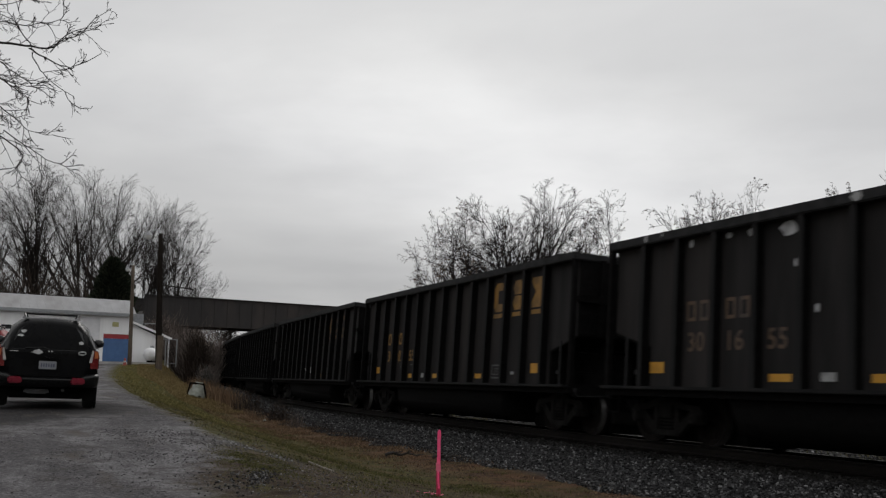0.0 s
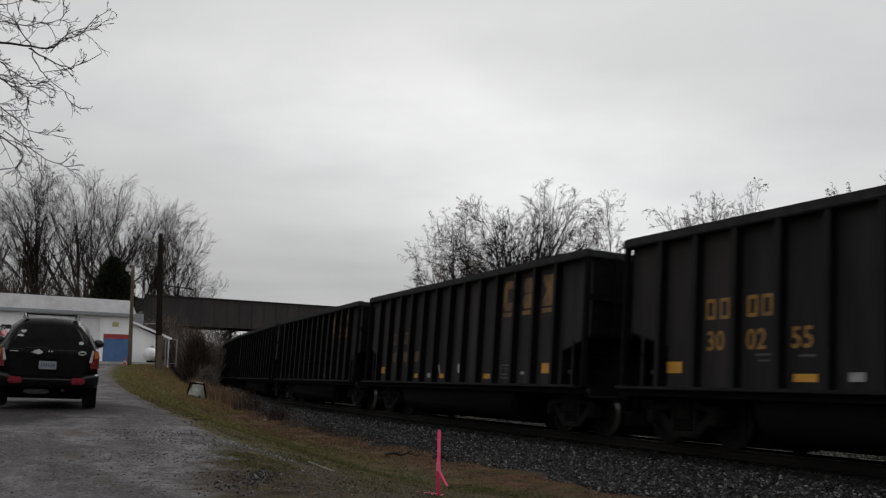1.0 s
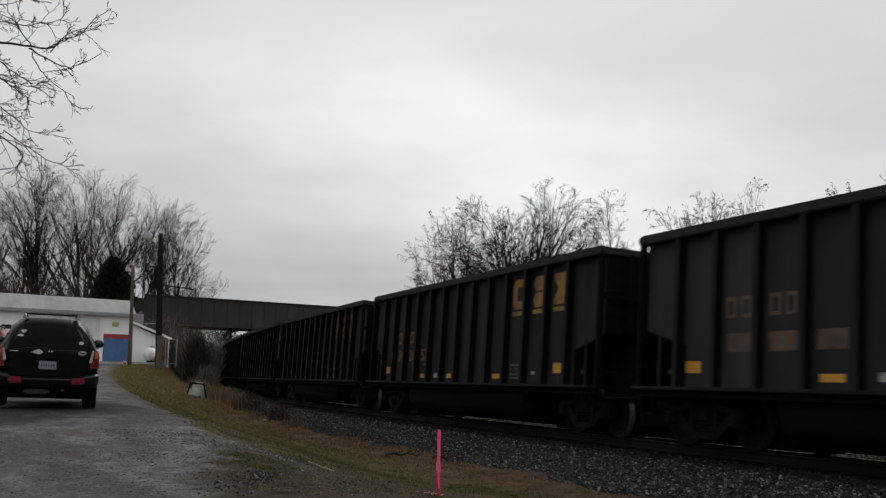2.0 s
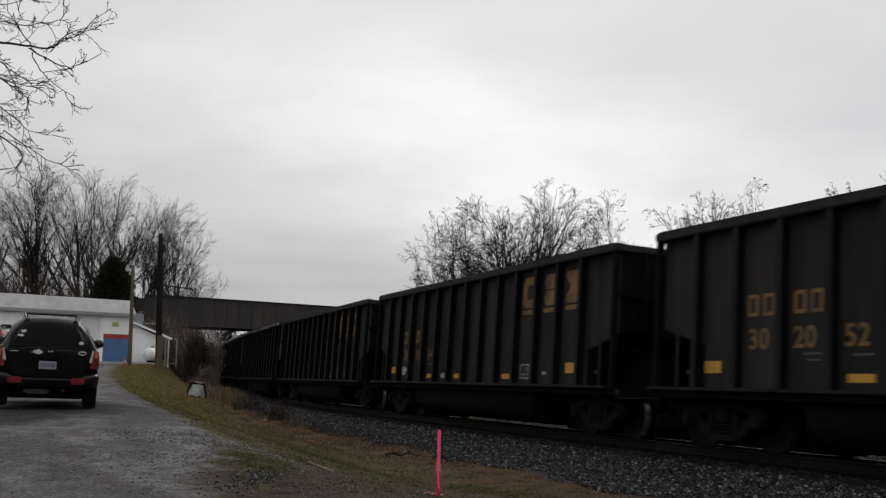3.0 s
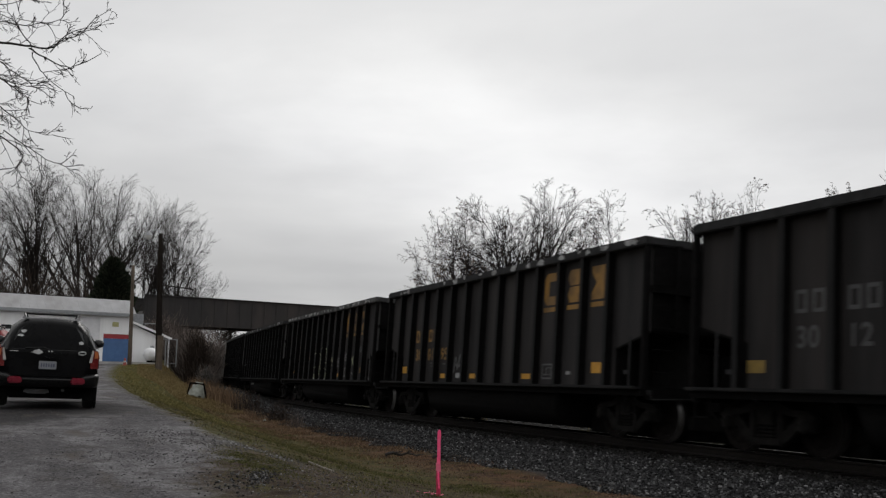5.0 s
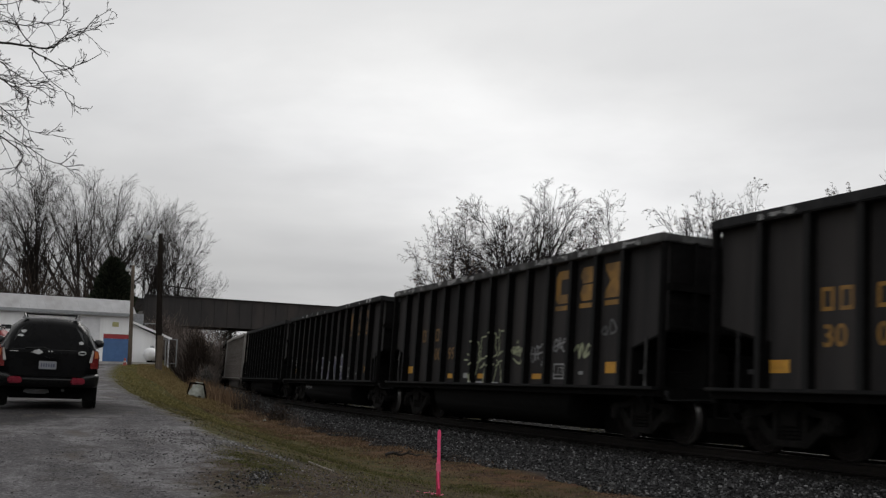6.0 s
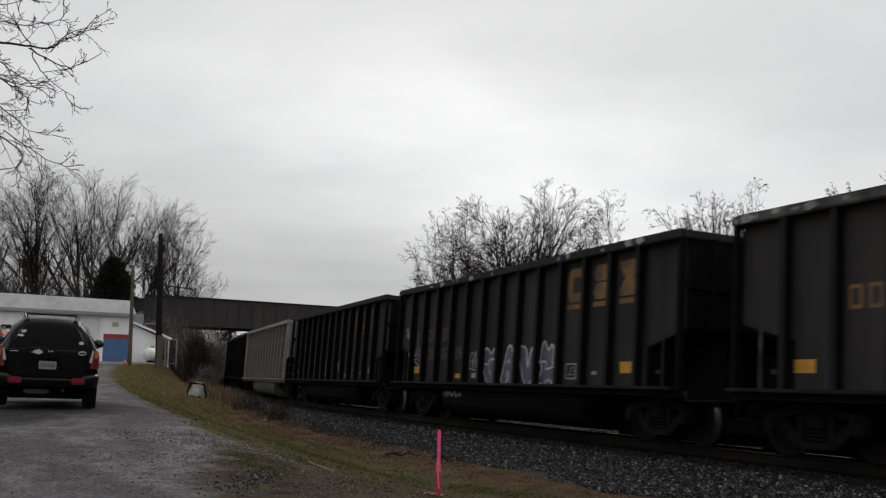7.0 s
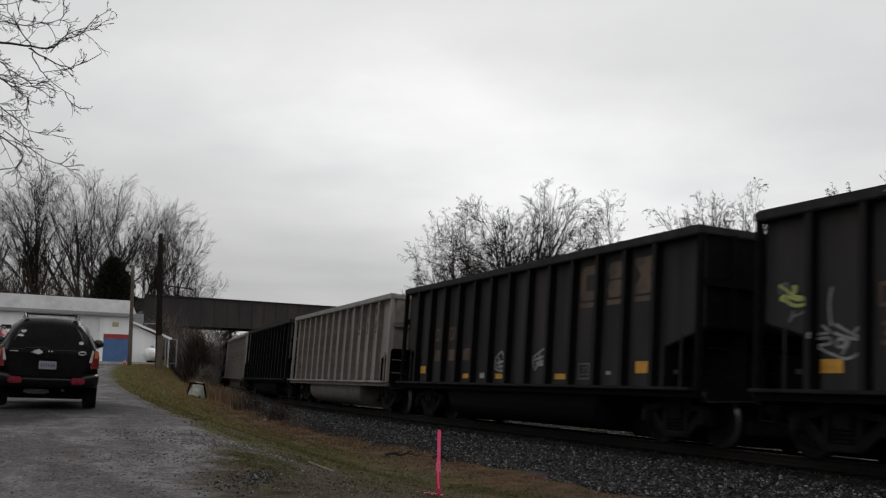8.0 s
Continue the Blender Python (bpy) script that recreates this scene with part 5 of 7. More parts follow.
def grow(rng, stores, tips, p, d, length, r, level, spec):
    """Limb with wiggle, and its children."""
    last = level >= spec["levels"]
    n = 6 if level == 0 else 5 if level < 2 else spec.get("fine", 2) if last else 4 if level < 3 else 3
    pts, radii = [p.copy()], [r]
    end = r * (0.16 if level == 0 else 0.3)
    dirs = [d.copy()]
    for i in range(n):
        d = (d + Vector((rng.gauss(0, 1), rng.gauss(0, 1), rng.gauss(0, 1))) * spec["wiggle"] + Vector((0, 0, spec["up"] * (1 if level else 0.4)))).normalized()
        p = p + d * (length / n)
        pts.append(p.copy())
        dirs.append(d.copy())
        radii.append(max(r + (end - r) * (i + 1) / n, spec["thin"]))
    limb(stores[0 if level < 2 else 1], pts, radii, 7 if level == 0 else 5 if level == 1 else 3)
    if last:
        tips.append((pts[-1], d))
        return
    kids = spec["kids"][level]
    for c in range(kids):
        f = spec["bare"] + (1 - spec["bare"]) * (c + rng.random()) / kids if level == 0 else 0.15 + 0.85 * (c + rng.random()) / kids
        x = min(f * n, n - 1e-3)
        i = int(x)
        start = pts[i].lerp(pts[i + 1], x - i)
        axis = Vector((rng.gauss(0, 1), rng.gauss(0, 1), rng.gauss(0, 1))).cross(dirs[i + 1]).normalized()
        nd = Matrix.Rotation(rng.uniform(*spec["fork"]), 3, axis) @ dirs[i + 1]
        rr = max(min(radii[i] * rng.uniform(*(spec["heavy"] if level == 0 else (0.42, 0.66))), r * 0.68), spec["thin"])
        grow(rng, stores, tips, start, nd.normalized(), length * rng.uniform(*spec["short"]) * (1.25 - 0.5 * f), rr, level + 1, spec)


def bare_tree(name, x, y, height, seed, label, group, levels=4, kids=(9, 6, 4, 3), thin=0.014, wiggle=0.12, up=0.08, bare=0.25, fork=(0.45, 0.95), short=(0.45, 0.65), trunk=0.016, leaves=0.0, leaf_size=0.08, stems=1, lean=0.06, bark=None, spread=0.0, tilt=(0.0, 0.0), heavy=(0.42, 0.66)):
    rng = random.Random(seed)
    z = ground_z(x, y)
    tree = thing(name, Matrix.Translation((x, y, z - 0.05)), label, "tree", group)
    spec = dict(levels=levels, kids=kids, thin=thin, wiggle=wiggle, up=up, bare=bare, fork=fork, short=short, heavy=heavy)
    wood, twigs, tips = ([], []), ([], []), []
    for s in range(stems):
        a = (s + rng.random()) * math.tau / stems
        k = lean * (rng.uniform(0.4, 1.0) if stems > 1 else rng.random())
        d = Vector((tilt[0] + k * math.cos(a), tilt[1] + k * math.sin(a), 1)).normalized()
        off = Vector((math.cos(a), math.sin(a), 0)) * 0.25 * (stems > 1)
        grow(rng, (wood, twigs), tips, off, d, height * rng.uniform(0.7, 0.8) * (1 if s == 0 else rng.uniform(0.75, 1)), height * trunk * (1 if stems == 1 else 0.8), 0, spec)
    # bring the crown to its height and breadth: nearly all tips stay below the top
    every = wood[0] + twigs[0]
    high = sorted(v.z for v in every)
    tall = high[int(len(high) * 0.985)]
    broad = sorted(math.hypot(v.x, v.y) for v in every)[int(len(every) * 0.97)]
    fz, fx = height / tall, min(1.8, spread * height / broad) if spread else 1.0

    def fitted(v):
        k = v.z * fz / height
        return v.x * fx, v.y * fx, height * (k if k < 0.9 else 0.9 + 0.12 * (1 - math.exp(-(k - 0.9) / 0.12)))
    tips = [(Vector(fitted(q)), d) for q, d in tips]
    for v in every:
        v.x, v.y, v.z = fitted(v)
    raw("trunk", *wood, bark or BARK, tree)
    raw("crown", *twigs, bark or TWIG, tree)
    if leaves:
        V, F = [], []
        for p, d in tips:
            if rng.random() > leaves:
                continue
            for k in range(rng.randint(1, 3)):
                c = p + Vector((rng.gauss(0, 0.03), rng.gauss(0, 0.03), rng.gauss(-0.03, 0.03)))
                a, b = Vector((rng.gauss(0, 0.6), rng.gauss(0, 0.6), rng.gauss(-0.6, 0.6))).normalized(), Vector((rng.gauss(0, 1), rng.gauss(0, 1), rng.gauss(0, 1))).normalized()
                s = leaf_size * rng.uniform(0.6, 1.3)
                i = len(V)
                V += [c - a * s, c + b * s * 0.55, c + a * s, c - b * s * 0.55]
                F.append((i, i + 1, i + 2, i + 3))
        raw("leaves", V, F, DRY_LEAF, tree, "dry brown leaves and pods")
    return tree


def evergreen(x, y, height, width, seed):
    rng = random.Random(seed)
    z = ground_z(x, y)
    tree = thing("evergreen_tree", Matrix.Translation((x, y, z - 0.05)), "dark green dense cedar tree behind the white building", "tree")
    wood = ([], [])
    limb(wood, [Vector((0, 0, 0)), Vector((0.05, 0, height * 0.5)), Vector((0, 0, height * 0.97))], [0.22, 0.14, 0.03], 8)
    raw("trunk", *wood, BARK, tree)
    V, F = [], []
    for i in range(16000):
        f = rng.random() ** 0.8
        zz = height * (0.06 + 0.94 * f)
        rad = width / 2 * (1 - f) ** 0.66 * (0.35 + 0.65 * rng.random() ** 0.5) * (1 + 0.16 * math.sin(zz * 3.1 + 2) * math.sin(zz * 1.7))
        a = rng.uniform(0, math.tau)
        rad *= 1 + 0.16 * math.sin(3 * a + zz)
        c = Vector((rad * math.cos(a), rad * math.sin(a), zz))
        out = Vector((math.cos(a), math.sin(a), rng.uniform(0.1, 1.0))).normalized()
        s = rng.uniform(0.25, 0.55)
        b = out.cross(Vector((rng.gauss(0, 1), rng.gauss(0, 1), rng.gauss(0, 1)))).normalized()
        k = len(V)
        V += [c - b * s * 0.35, c + b * s * 0.35, c + out * s]
        F.append((k, k + 1, k + 2))
    raw("crown", V, F, NEEDLE, tree)
    return tree


def brush(name, x, y, w, d, h, seed, label, count=1400, material=None, lean=0.3, sway=0.16, leafy=1.0):
    """A thicket of thin stems and a few clinging leaves."""
    rng = random.Random(seed)
    z = ground_z(x, y)
    bush = thing(name, Matrix.Translation((x, y, z)), label, "bush")
    V, F = [], []
    for i in range(count // 6):
        a = rng.uniform(0, math.tau)
        rr = math.sqrt(rng.random())
        p = Vector((w / 2 * rr * math.cos(a), d / 2 * rr * math.sin(a), 0))
        p.z = ground_z(x + p.x, y + p.y) - z - 0.05
        hh = h * (1 - 0.5 * rr ** 2) * rng.uniform(0.55, 1.05)
        dd = Vector((rng.uniform(-lean, lean), rng.uniform(-lean, lean), 1)).normalized()
        pts = [p]
        for s in range(4):
            dd = (dd + Vector((rng.gauss(0, sway), rng.gauss(0, sway), rng.gauss(0, 0.05)))).normalized()
            pts.append(pts[-1] + dd * hh / 4)
        thick = min(1.0, h / 2.4)
        limb((V, F), pts, [r * thick for r in (0.03, 0.025, 0.02, 0.015, 0.01)], 3)
        for s in range(3):
            q = pts[rng.randrange(1, 5)]
            e = (dd + Vector((rng.gauss(0, 0.7), rng.gauss(0, 0.7), rng.uniform(-0.1, 0.8)))).normalized()
            limb((V, F), [q, q + e * hh * 0.12, q + e * hh * 0.12 + Vector((e.x, e.y, e.z + 0.4)) * hh * 0.10], [0.014 * thick, 0.011 * thick, 0.008 * thick], 3)
    tagged(raw("stem_tangle", V, F, material or THICKET, bush), kind="stuff")
    V, F = [], []
    for i in range(int(count * leafy)):
        a, rr = rng.uniform(0, math.tau), rng.random() ** 0.6
        c = Vector((w / 2 * rr * math.cos(a), d / 2 * rr * math.sin(a), h * (1 - 0.55 * rr * rr) * rng.uniform(0.05, 0.95)))
        u, v = Vector((rng.gauss(0, 1), rng.gauss(0, 1), rng.gauss(0, 1))).normalized(), Vector((rng.gauss(0, 1), rng.gauss(0, 1), rng.gauss(0, 1))).normalized()
        s = rng.uniform(0.06, 0.16) * min(1.0, h / 2.4)
        k = len(V)
        V += [c - u * s, c + v * s * 0.5, c + u * s, c - v * s * 0.5]
        F.append((k, k + 1, k + 2, k + 3))
    tagged(raw("leaves", V, F, material or THICKET, bush), kind="stuff")
    return bush


def curl_twig(rng, store, p, d, length, r, level):
    """A thin twig that bends one way all along, with a hooked end and side twigs."""
    axis = Vector((rng.gauss(0, 0.4), 1.0 if rng.random() < 0.5 else -1.0, rng.gauss(0, 0.4))).normalized()
    bend = rng.uniform(0.0, 0.12)
    pts, n = [p.copy()], 7
    for i in range(n):
        turn = bend * (2.2 if i > n - 3 else 1.0) + rng.gauss(0, 0.07)
        d = (Matrix.Rotation(turn, 3, axis) @ d).normalized()
        p = p + d * (length / n)
        pts.append(p.copy())
        if level < 2 and 0 < i < n - 1 and rng.random() < (0.6 if level == 0 else 0.25):
            side = Matrix.Rotation(rng.choice((-1, 1)) * rng.uniform(0.4, 1.0), 3, Vector((rng.gauss(0, 0.5), 1, rng.gauss(0, 0.5))).normalized()) @ d
            curl_twig(rng, store, p, side, length * rng.uniform(0.3, 0.55), r * 0.7, level + 1)
    limb(store, pts, [max(r * (1 - 0.5 * i / n), 0.0034) for i in range(n + 1)], 4)


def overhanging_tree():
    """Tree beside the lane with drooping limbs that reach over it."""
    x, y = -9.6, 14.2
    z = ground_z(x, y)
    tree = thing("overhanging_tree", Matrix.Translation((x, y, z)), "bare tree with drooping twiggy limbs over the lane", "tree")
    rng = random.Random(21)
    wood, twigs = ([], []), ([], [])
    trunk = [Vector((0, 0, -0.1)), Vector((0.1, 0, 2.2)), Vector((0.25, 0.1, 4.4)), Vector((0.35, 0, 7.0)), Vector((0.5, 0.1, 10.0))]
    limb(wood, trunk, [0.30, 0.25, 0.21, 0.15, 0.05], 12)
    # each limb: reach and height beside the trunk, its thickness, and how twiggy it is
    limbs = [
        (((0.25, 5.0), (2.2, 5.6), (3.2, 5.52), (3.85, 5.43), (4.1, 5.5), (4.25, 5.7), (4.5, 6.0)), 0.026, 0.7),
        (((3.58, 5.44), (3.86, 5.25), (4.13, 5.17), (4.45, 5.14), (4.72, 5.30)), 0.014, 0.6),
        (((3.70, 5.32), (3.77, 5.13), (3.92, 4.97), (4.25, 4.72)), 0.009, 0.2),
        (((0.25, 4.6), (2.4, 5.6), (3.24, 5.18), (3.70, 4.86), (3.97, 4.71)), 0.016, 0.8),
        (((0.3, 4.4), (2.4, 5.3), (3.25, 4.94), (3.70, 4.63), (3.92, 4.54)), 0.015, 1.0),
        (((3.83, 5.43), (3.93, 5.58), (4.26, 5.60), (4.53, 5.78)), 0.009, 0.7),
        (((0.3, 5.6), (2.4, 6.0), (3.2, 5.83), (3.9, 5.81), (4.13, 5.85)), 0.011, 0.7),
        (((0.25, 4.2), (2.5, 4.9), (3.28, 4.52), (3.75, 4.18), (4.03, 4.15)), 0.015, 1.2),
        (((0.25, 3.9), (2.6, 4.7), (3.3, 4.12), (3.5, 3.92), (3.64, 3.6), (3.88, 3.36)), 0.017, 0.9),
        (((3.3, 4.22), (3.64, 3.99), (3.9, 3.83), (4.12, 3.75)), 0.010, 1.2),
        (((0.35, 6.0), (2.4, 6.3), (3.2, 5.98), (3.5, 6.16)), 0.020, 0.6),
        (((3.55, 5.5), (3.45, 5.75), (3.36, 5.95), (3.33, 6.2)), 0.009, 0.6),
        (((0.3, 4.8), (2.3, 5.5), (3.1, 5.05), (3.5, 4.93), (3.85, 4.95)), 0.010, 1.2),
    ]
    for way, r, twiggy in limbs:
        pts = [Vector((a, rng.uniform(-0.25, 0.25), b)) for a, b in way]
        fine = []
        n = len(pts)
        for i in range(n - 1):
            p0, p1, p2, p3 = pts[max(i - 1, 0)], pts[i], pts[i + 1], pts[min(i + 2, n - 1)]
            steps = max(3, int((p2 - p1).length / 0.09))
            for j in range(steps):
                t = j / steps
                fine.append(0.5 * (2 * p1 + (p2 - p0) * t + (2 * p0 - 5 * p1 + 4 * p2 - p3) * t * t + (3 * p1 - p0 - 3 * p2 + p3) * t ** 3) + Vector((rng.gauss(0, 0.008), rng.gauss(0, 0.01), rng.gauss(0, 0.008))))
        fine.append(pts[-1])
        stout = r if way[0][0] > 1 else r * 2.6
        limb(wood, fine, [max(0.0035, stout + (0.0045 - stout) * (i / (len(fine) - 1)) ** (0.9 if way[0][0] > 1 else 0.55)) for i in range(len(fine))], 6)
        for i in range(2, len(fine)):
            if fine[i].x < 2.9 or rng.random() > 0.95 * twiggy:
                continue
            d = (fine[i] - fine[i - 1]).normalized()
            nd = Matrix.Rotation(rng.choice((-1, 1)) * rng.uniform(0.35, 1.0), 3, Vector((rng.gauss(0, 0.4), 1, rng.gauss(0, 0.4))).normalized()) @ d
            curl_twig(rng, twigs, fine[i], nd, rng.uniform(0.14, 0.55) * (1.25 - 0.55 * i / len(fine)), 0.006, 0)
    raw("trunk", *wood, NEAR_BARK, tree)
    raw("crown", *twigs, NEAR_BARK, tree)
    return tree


# ---- vehicles ----
CAR_BLACK = noisy("black_car_paint", (0.003, 0.003, 0.0034), (0.005, 0.005, 0.0058), 3, 0.28, spec=0.07, stain=(0.009, 0.0085, 0.008), stain_scale=2.5, stain_amount=0.4)
CAR_RED = noisy("dark_red_car_paint", (0.16, 0.012, 0.014), (0.22, 0.018, 0.02), 3, 0.5, spec=0.3)
REFLECTOR_RED = noisy("red_reflector", (0.15, 0.006, 0.018), (0.22, 0.010, 0.028), 12, 0.3, spec=0.3)
DARK_BRUSH = island_mat("dark_dead_brush", [(0.0, (0.018, 0.0138, 0.012)), (0.6, (0.043, 0.034, 0.029)), (1.0, (0.10, 0.078, 0.062))], 0.95, 0.05)
CLADDING = noisy("grey_bumper_plastic", (0.005, 0.005, 0.0053), (0.010, 0.010, 0.0104), 20, 0.30, spec=0.38, bump=0.06, bump_scale=200)
GLASS_DARK = noisy("tinted_window_glass", (0.010, 0.011, 0.012), (0.014, 0.015, 0.016), 2, 0.06, rough_var=0.02)
RUBBER = noisy("tyre_rubber", (0.012, 0.012, 0.012), (0.025, 0.025, 0.025), 25, 0.85, bump=0.3, bump_scale=80)
DULL_STEEL = noisy("dull_muffler_steel", (0.05, 0.05, 0.052), (0.11, 0.11, 0.115), 12, 0.6, metal=0.3, stain=(0.05, 0.035, 0.025), stain_scale=6)
ALLOY = noisy("alloy_wheel", (0.3, 0.3, 0.31), (0.4, 0.4, 0.41), 8, 0.35, metal=0.8)
LENS_RED = noisy("red_lamp_lens", (0.11, 0.007, 0.008), (0.18, 0.014, 0.012), 12, 0.25, spec=0.3)
LENS_AMBER = noisy("amber_lamp_lens", (0.34, 0.09, 0.03), (0.46, 0.14, 0.05), 12, 0.25, spec=0.3)
LENS_CLEAR = noisy("clear_lamp_lens", (0.36, 0.33, 0.31), (0.5, 0.47, 0.45), 14, 0.15)
PLATE_WHITE = noisy("number_plate_white", (0.22, 0.23, 0.25), (0.30, 0.31, 0.33), 8, 0.5)
PLATE_BAR = noisy("number_plate_bars", (0.06, 0.07, 0.12), (0.10, 0.11, 0.16), 8, 0.5)
STICKER = noisy("white_sticker", (0.40, 0.40, 0.40), (0.55, 0.55, 0.55), 14, 0.5)
CHROME = noisy("chrome_trim", (0.5, 0.5, 0.5), (0.6, 0.6, 0.6), 5, 0.2, metal=1.0)


def suv(m, paint, label, detailed=True):
    """Local frame: x to the right, y forward, z up; the rear bumper at y = 0."""
    car = thing("suv", m, label, "car")

    def section(y, zb, zbelt, zr, wb, ws, wbelt, wr):
        half = [(0.0, zb), (wb * 0.8, zb), (wb, zb + 0.05), (ws, zb + 0.22), (ws, zbelt - 0.22), (wbelt, zbelt), (wr + (wbelt - wr) * 0.45, zr - 0.17), (wr, zr - 0.05), (wr - 0.1, zr), (0.0, zr + 0.012)]
        ring = [(x, y, z) for x, z in half] + [(-x, y, z) for x, z in half[-2:0:-1]]
        return ring
    bm = bmesh.new()
    loft(bm, [
        section(0.10, 0.50, 1.06, 1.10, 0.72, 0.86, 0.82, 0.74),
        section(0.14, 0.46, 1.08, 1.22, 0.78, 0.89, 0.84, 0.68),
        section(0.26, 0.44, 1.09, 1.52, 0.80, 0.905, 0.85, 0.55),
        section(0.40, 0.42, 1.09, 1.62, 0.82, 0.915, 0.87, 0.53),
        section(0.75, 0.36, 1.08, 1.665, 0.84, 0.92, 0.88, 0.56),
        section(2.0, 0.33, 1.06, 1.68, 0.84, 0.92, 0.89, 0.58),
        section(2.75, 0.33, 1.04, 1.63, 0.84, 0.92, 0.89, 0.58),
        section(3.05, 0.33, 1.03, 1.48, 0.84, 0.92, 0.89, 0.64),
        section(3.50, 0.33, 1.01, 1.09, 0.84, 0.91, 0.88, 0.70),
        section(4.20, 0.36, 0.92, 0.97, 0.80, 0.88, 0.84, 0.66),
        section(4.45, 0.42, 0.80, 0.86, 0.70, 0.80, 0.76, 0.55)])
    body = part("body", bm, paint, car, smooth_faces=True)
    body.data.set_sharp_from_angle(angle=radians(35))
    # tailgate with its window
    bm = bmesh.new()
    loft(bm, [[(-0.66, 0.075, 0.60), (0.66, 0.075, 0.60), (0.72, 0.085, 1.02), (-0.72, 0.085, 1.02)], [(-0.66, 0.12, 0.60), (0.66, 0.12, 0.60), (0.72, 0.13, 1.02), (-0.72, 0.13, 1.02)]])
    gate = part("tailgate", bm, paint, car)
    bm = bmesh.new()
    wl, wh = [(-0.68, 0.098, 1.075), (0.68, 0.098, 1.075), (0.57, 0.222, 1.41), (0.44, 0.262, 1.525), (-0.44, 0.262, 1.525), (-0.57, 0.222, 1.41)], 0.03
    a = [bm.verts.new(p) for p in wl]
    b = [bm.verts.new((x, y + wh, z)) for x, y, z in wl]
    bm.faces.new(a)
    bm.faces.new(b[::-1])
    for i in range(6):
        j = (i + 1) % 6
        bm.faces.new((a[i], b[i], b[j], a[j]))
    part("rear_window", bm, GLASS_DARK, car, "tinted rear window")
    for side in (-1, 1):
        bm = bmesh.new()
        for y0, y1 in ((0.55, 1.35), (1.42, 2.2), (2.27, 2.95)):
            lo = [(side * 0.915, y0, 1.11), (side * 0.915, y1, 1.11)]
            hi = [(side * 0.665, y1 - (0.30 if y1 > 2.9 else 0.03), 1.52), (side * 0.665, y0 + (0.08 if y0 < 0.6 else 0.03), 1.52)]
            bm.faces.new([bm.verts.new(p) for p in lo + hi])
        part("side_glass", bm, GLASS_DARK, car, "tinted side window")
        # lamps
        bm = bmesh.new()
        loft(bm, [[(side * 0.77, 0.06, 0.76), (side * 0.90, 0.10, 0.76), (side * 0.905, 0.10, 0.92), (side * 0.88, 0.11, 1.08), (side * 0.80, 0.085, 1.10), (side * 0.77, 0.07, 0.85)],
                  [(side * 0.74, 0.16, 0.76), (side * 0.93, 0.30, 0.76), (side * 0.93, 0.34, 0.92), (side * 0.90, 0.34, 1.08), (side * 0.80, 0.16, 1.10), (side * 0.74, 0.16, 0.85)]])
        lamp = part("tail_lamp", bm, LENS_RED, car, "red tail lamp")
        bm = bmesh.new()
        loft(bm, [[(side * 0.735, 0.05, 0.87), (side * 0.79, 0.058, 0.87), (side * 0.815, 0.07, 1.08), (side * 0.785, 0.065, 1.10)], [(side * 0.735, 0.09, 0.87), (side * 0.79, 0.10, 0.87), (side * 0.815, 0.11, 1.08), (side * 0.785, 0.10, 1.10)]])
        part("clear_lens", bm, LENS_CLEAR, lamp, "clear reversing lamp lens")
        bm = boxed(side * 0.555 - 0.125, -0.078, 0.465, side * 0.555 + 0.125, 0.03, 0.585, bevel=0.025)
        part("bumper_reflector", bm, REFLECTOR_RED, car, "red bumper fog lamp")
        bm = lathe(bmesh.new(), [(0.001, -0.105), (0.05, -0.098), (0.082, -0.05), (0.087, 0.015), (0.075, 0.075), (0.042, 0.11), (0.001, 0.118)], axis="x", n=18, centre=(side * 0.985, 2.62, 1.20))
        box(bm, side * 0.92 - 0.04, 2.58, 1.09, side * 0.92 + 0.04, 2.66, 1.15)
        part("door_mirror", bm, CLADDING, car, smooth_faces=True)
        part("amber_lens", loft(bmesh.new(), [[(side * 0.83, 0.062, 0.95), (side * 0.90, 0.098, 0.95), (side * 0.882, 0.104, 1.07), (side * 0.83, 0.078, 1.08)], [(side * 0.83, 0.12, 0.95), (side * 0.932, 0.30, 0.95), (side * 0.908, 0.30, 1.07), (side * 0.83, 0.12, 1.08)]]), LENS_AMBER, lamp, "amber lamp lens")
        part("rail_foot", boxed(side * 0.47 - 0.06, 0.40, 1.635, side * 0.47 + 0.06, 0.52, 1.67, bevel=0.012), ALLOY, car, "silver roof rail foot")
        for y in (0.85, 3.47):
            bm = lathe(bmesh.new(), [(0.20, -0.10), (0.32, -0.11), (0.355, -0.07), (0.36, 0.0), (0.355, 0.07), (0.32, 0.11), (0.20, 0.10)], axis="x", n=28)
            w = part("wheel", bm, RUBBER, car, "black rubber tyre")
            w.matrix_basis = pose(side * 0.80, y, 0.355)
            bm = lathe(bmesh.new(), [(0.02, 0.06), (0.20, 0.07), (0.215, 0.115), (0.2, 0.118), (0.06, 0.09), (0.02, 0.09)], axis="x", n=20)
            part("rim", bm, ALLOY, w, "alloy rim")
            w.scale = (side, 1, 1)
            bm = lathe(bmesh.new(), [(0.36, -0.02), (0.40, -0.02), (0.40, 0.02), (0.36, 0.02)], axis="x", n=24, centre=(side * 0.915, y, 0.37))
            part("wheel_arch", bm, CLADDING, car)
        bm = bmesh.new()
        pipe(bm, [(side * 0.46, 0.42, 1.65), (side * 0.49, 0.55, 1.73), (side * 0.50, 2.3, 1.745), (side * 0.48, 2.45, 1.69)], 0.02, 8)
        part("roof_rail", bm, CLADDING, car, "black roof rail")
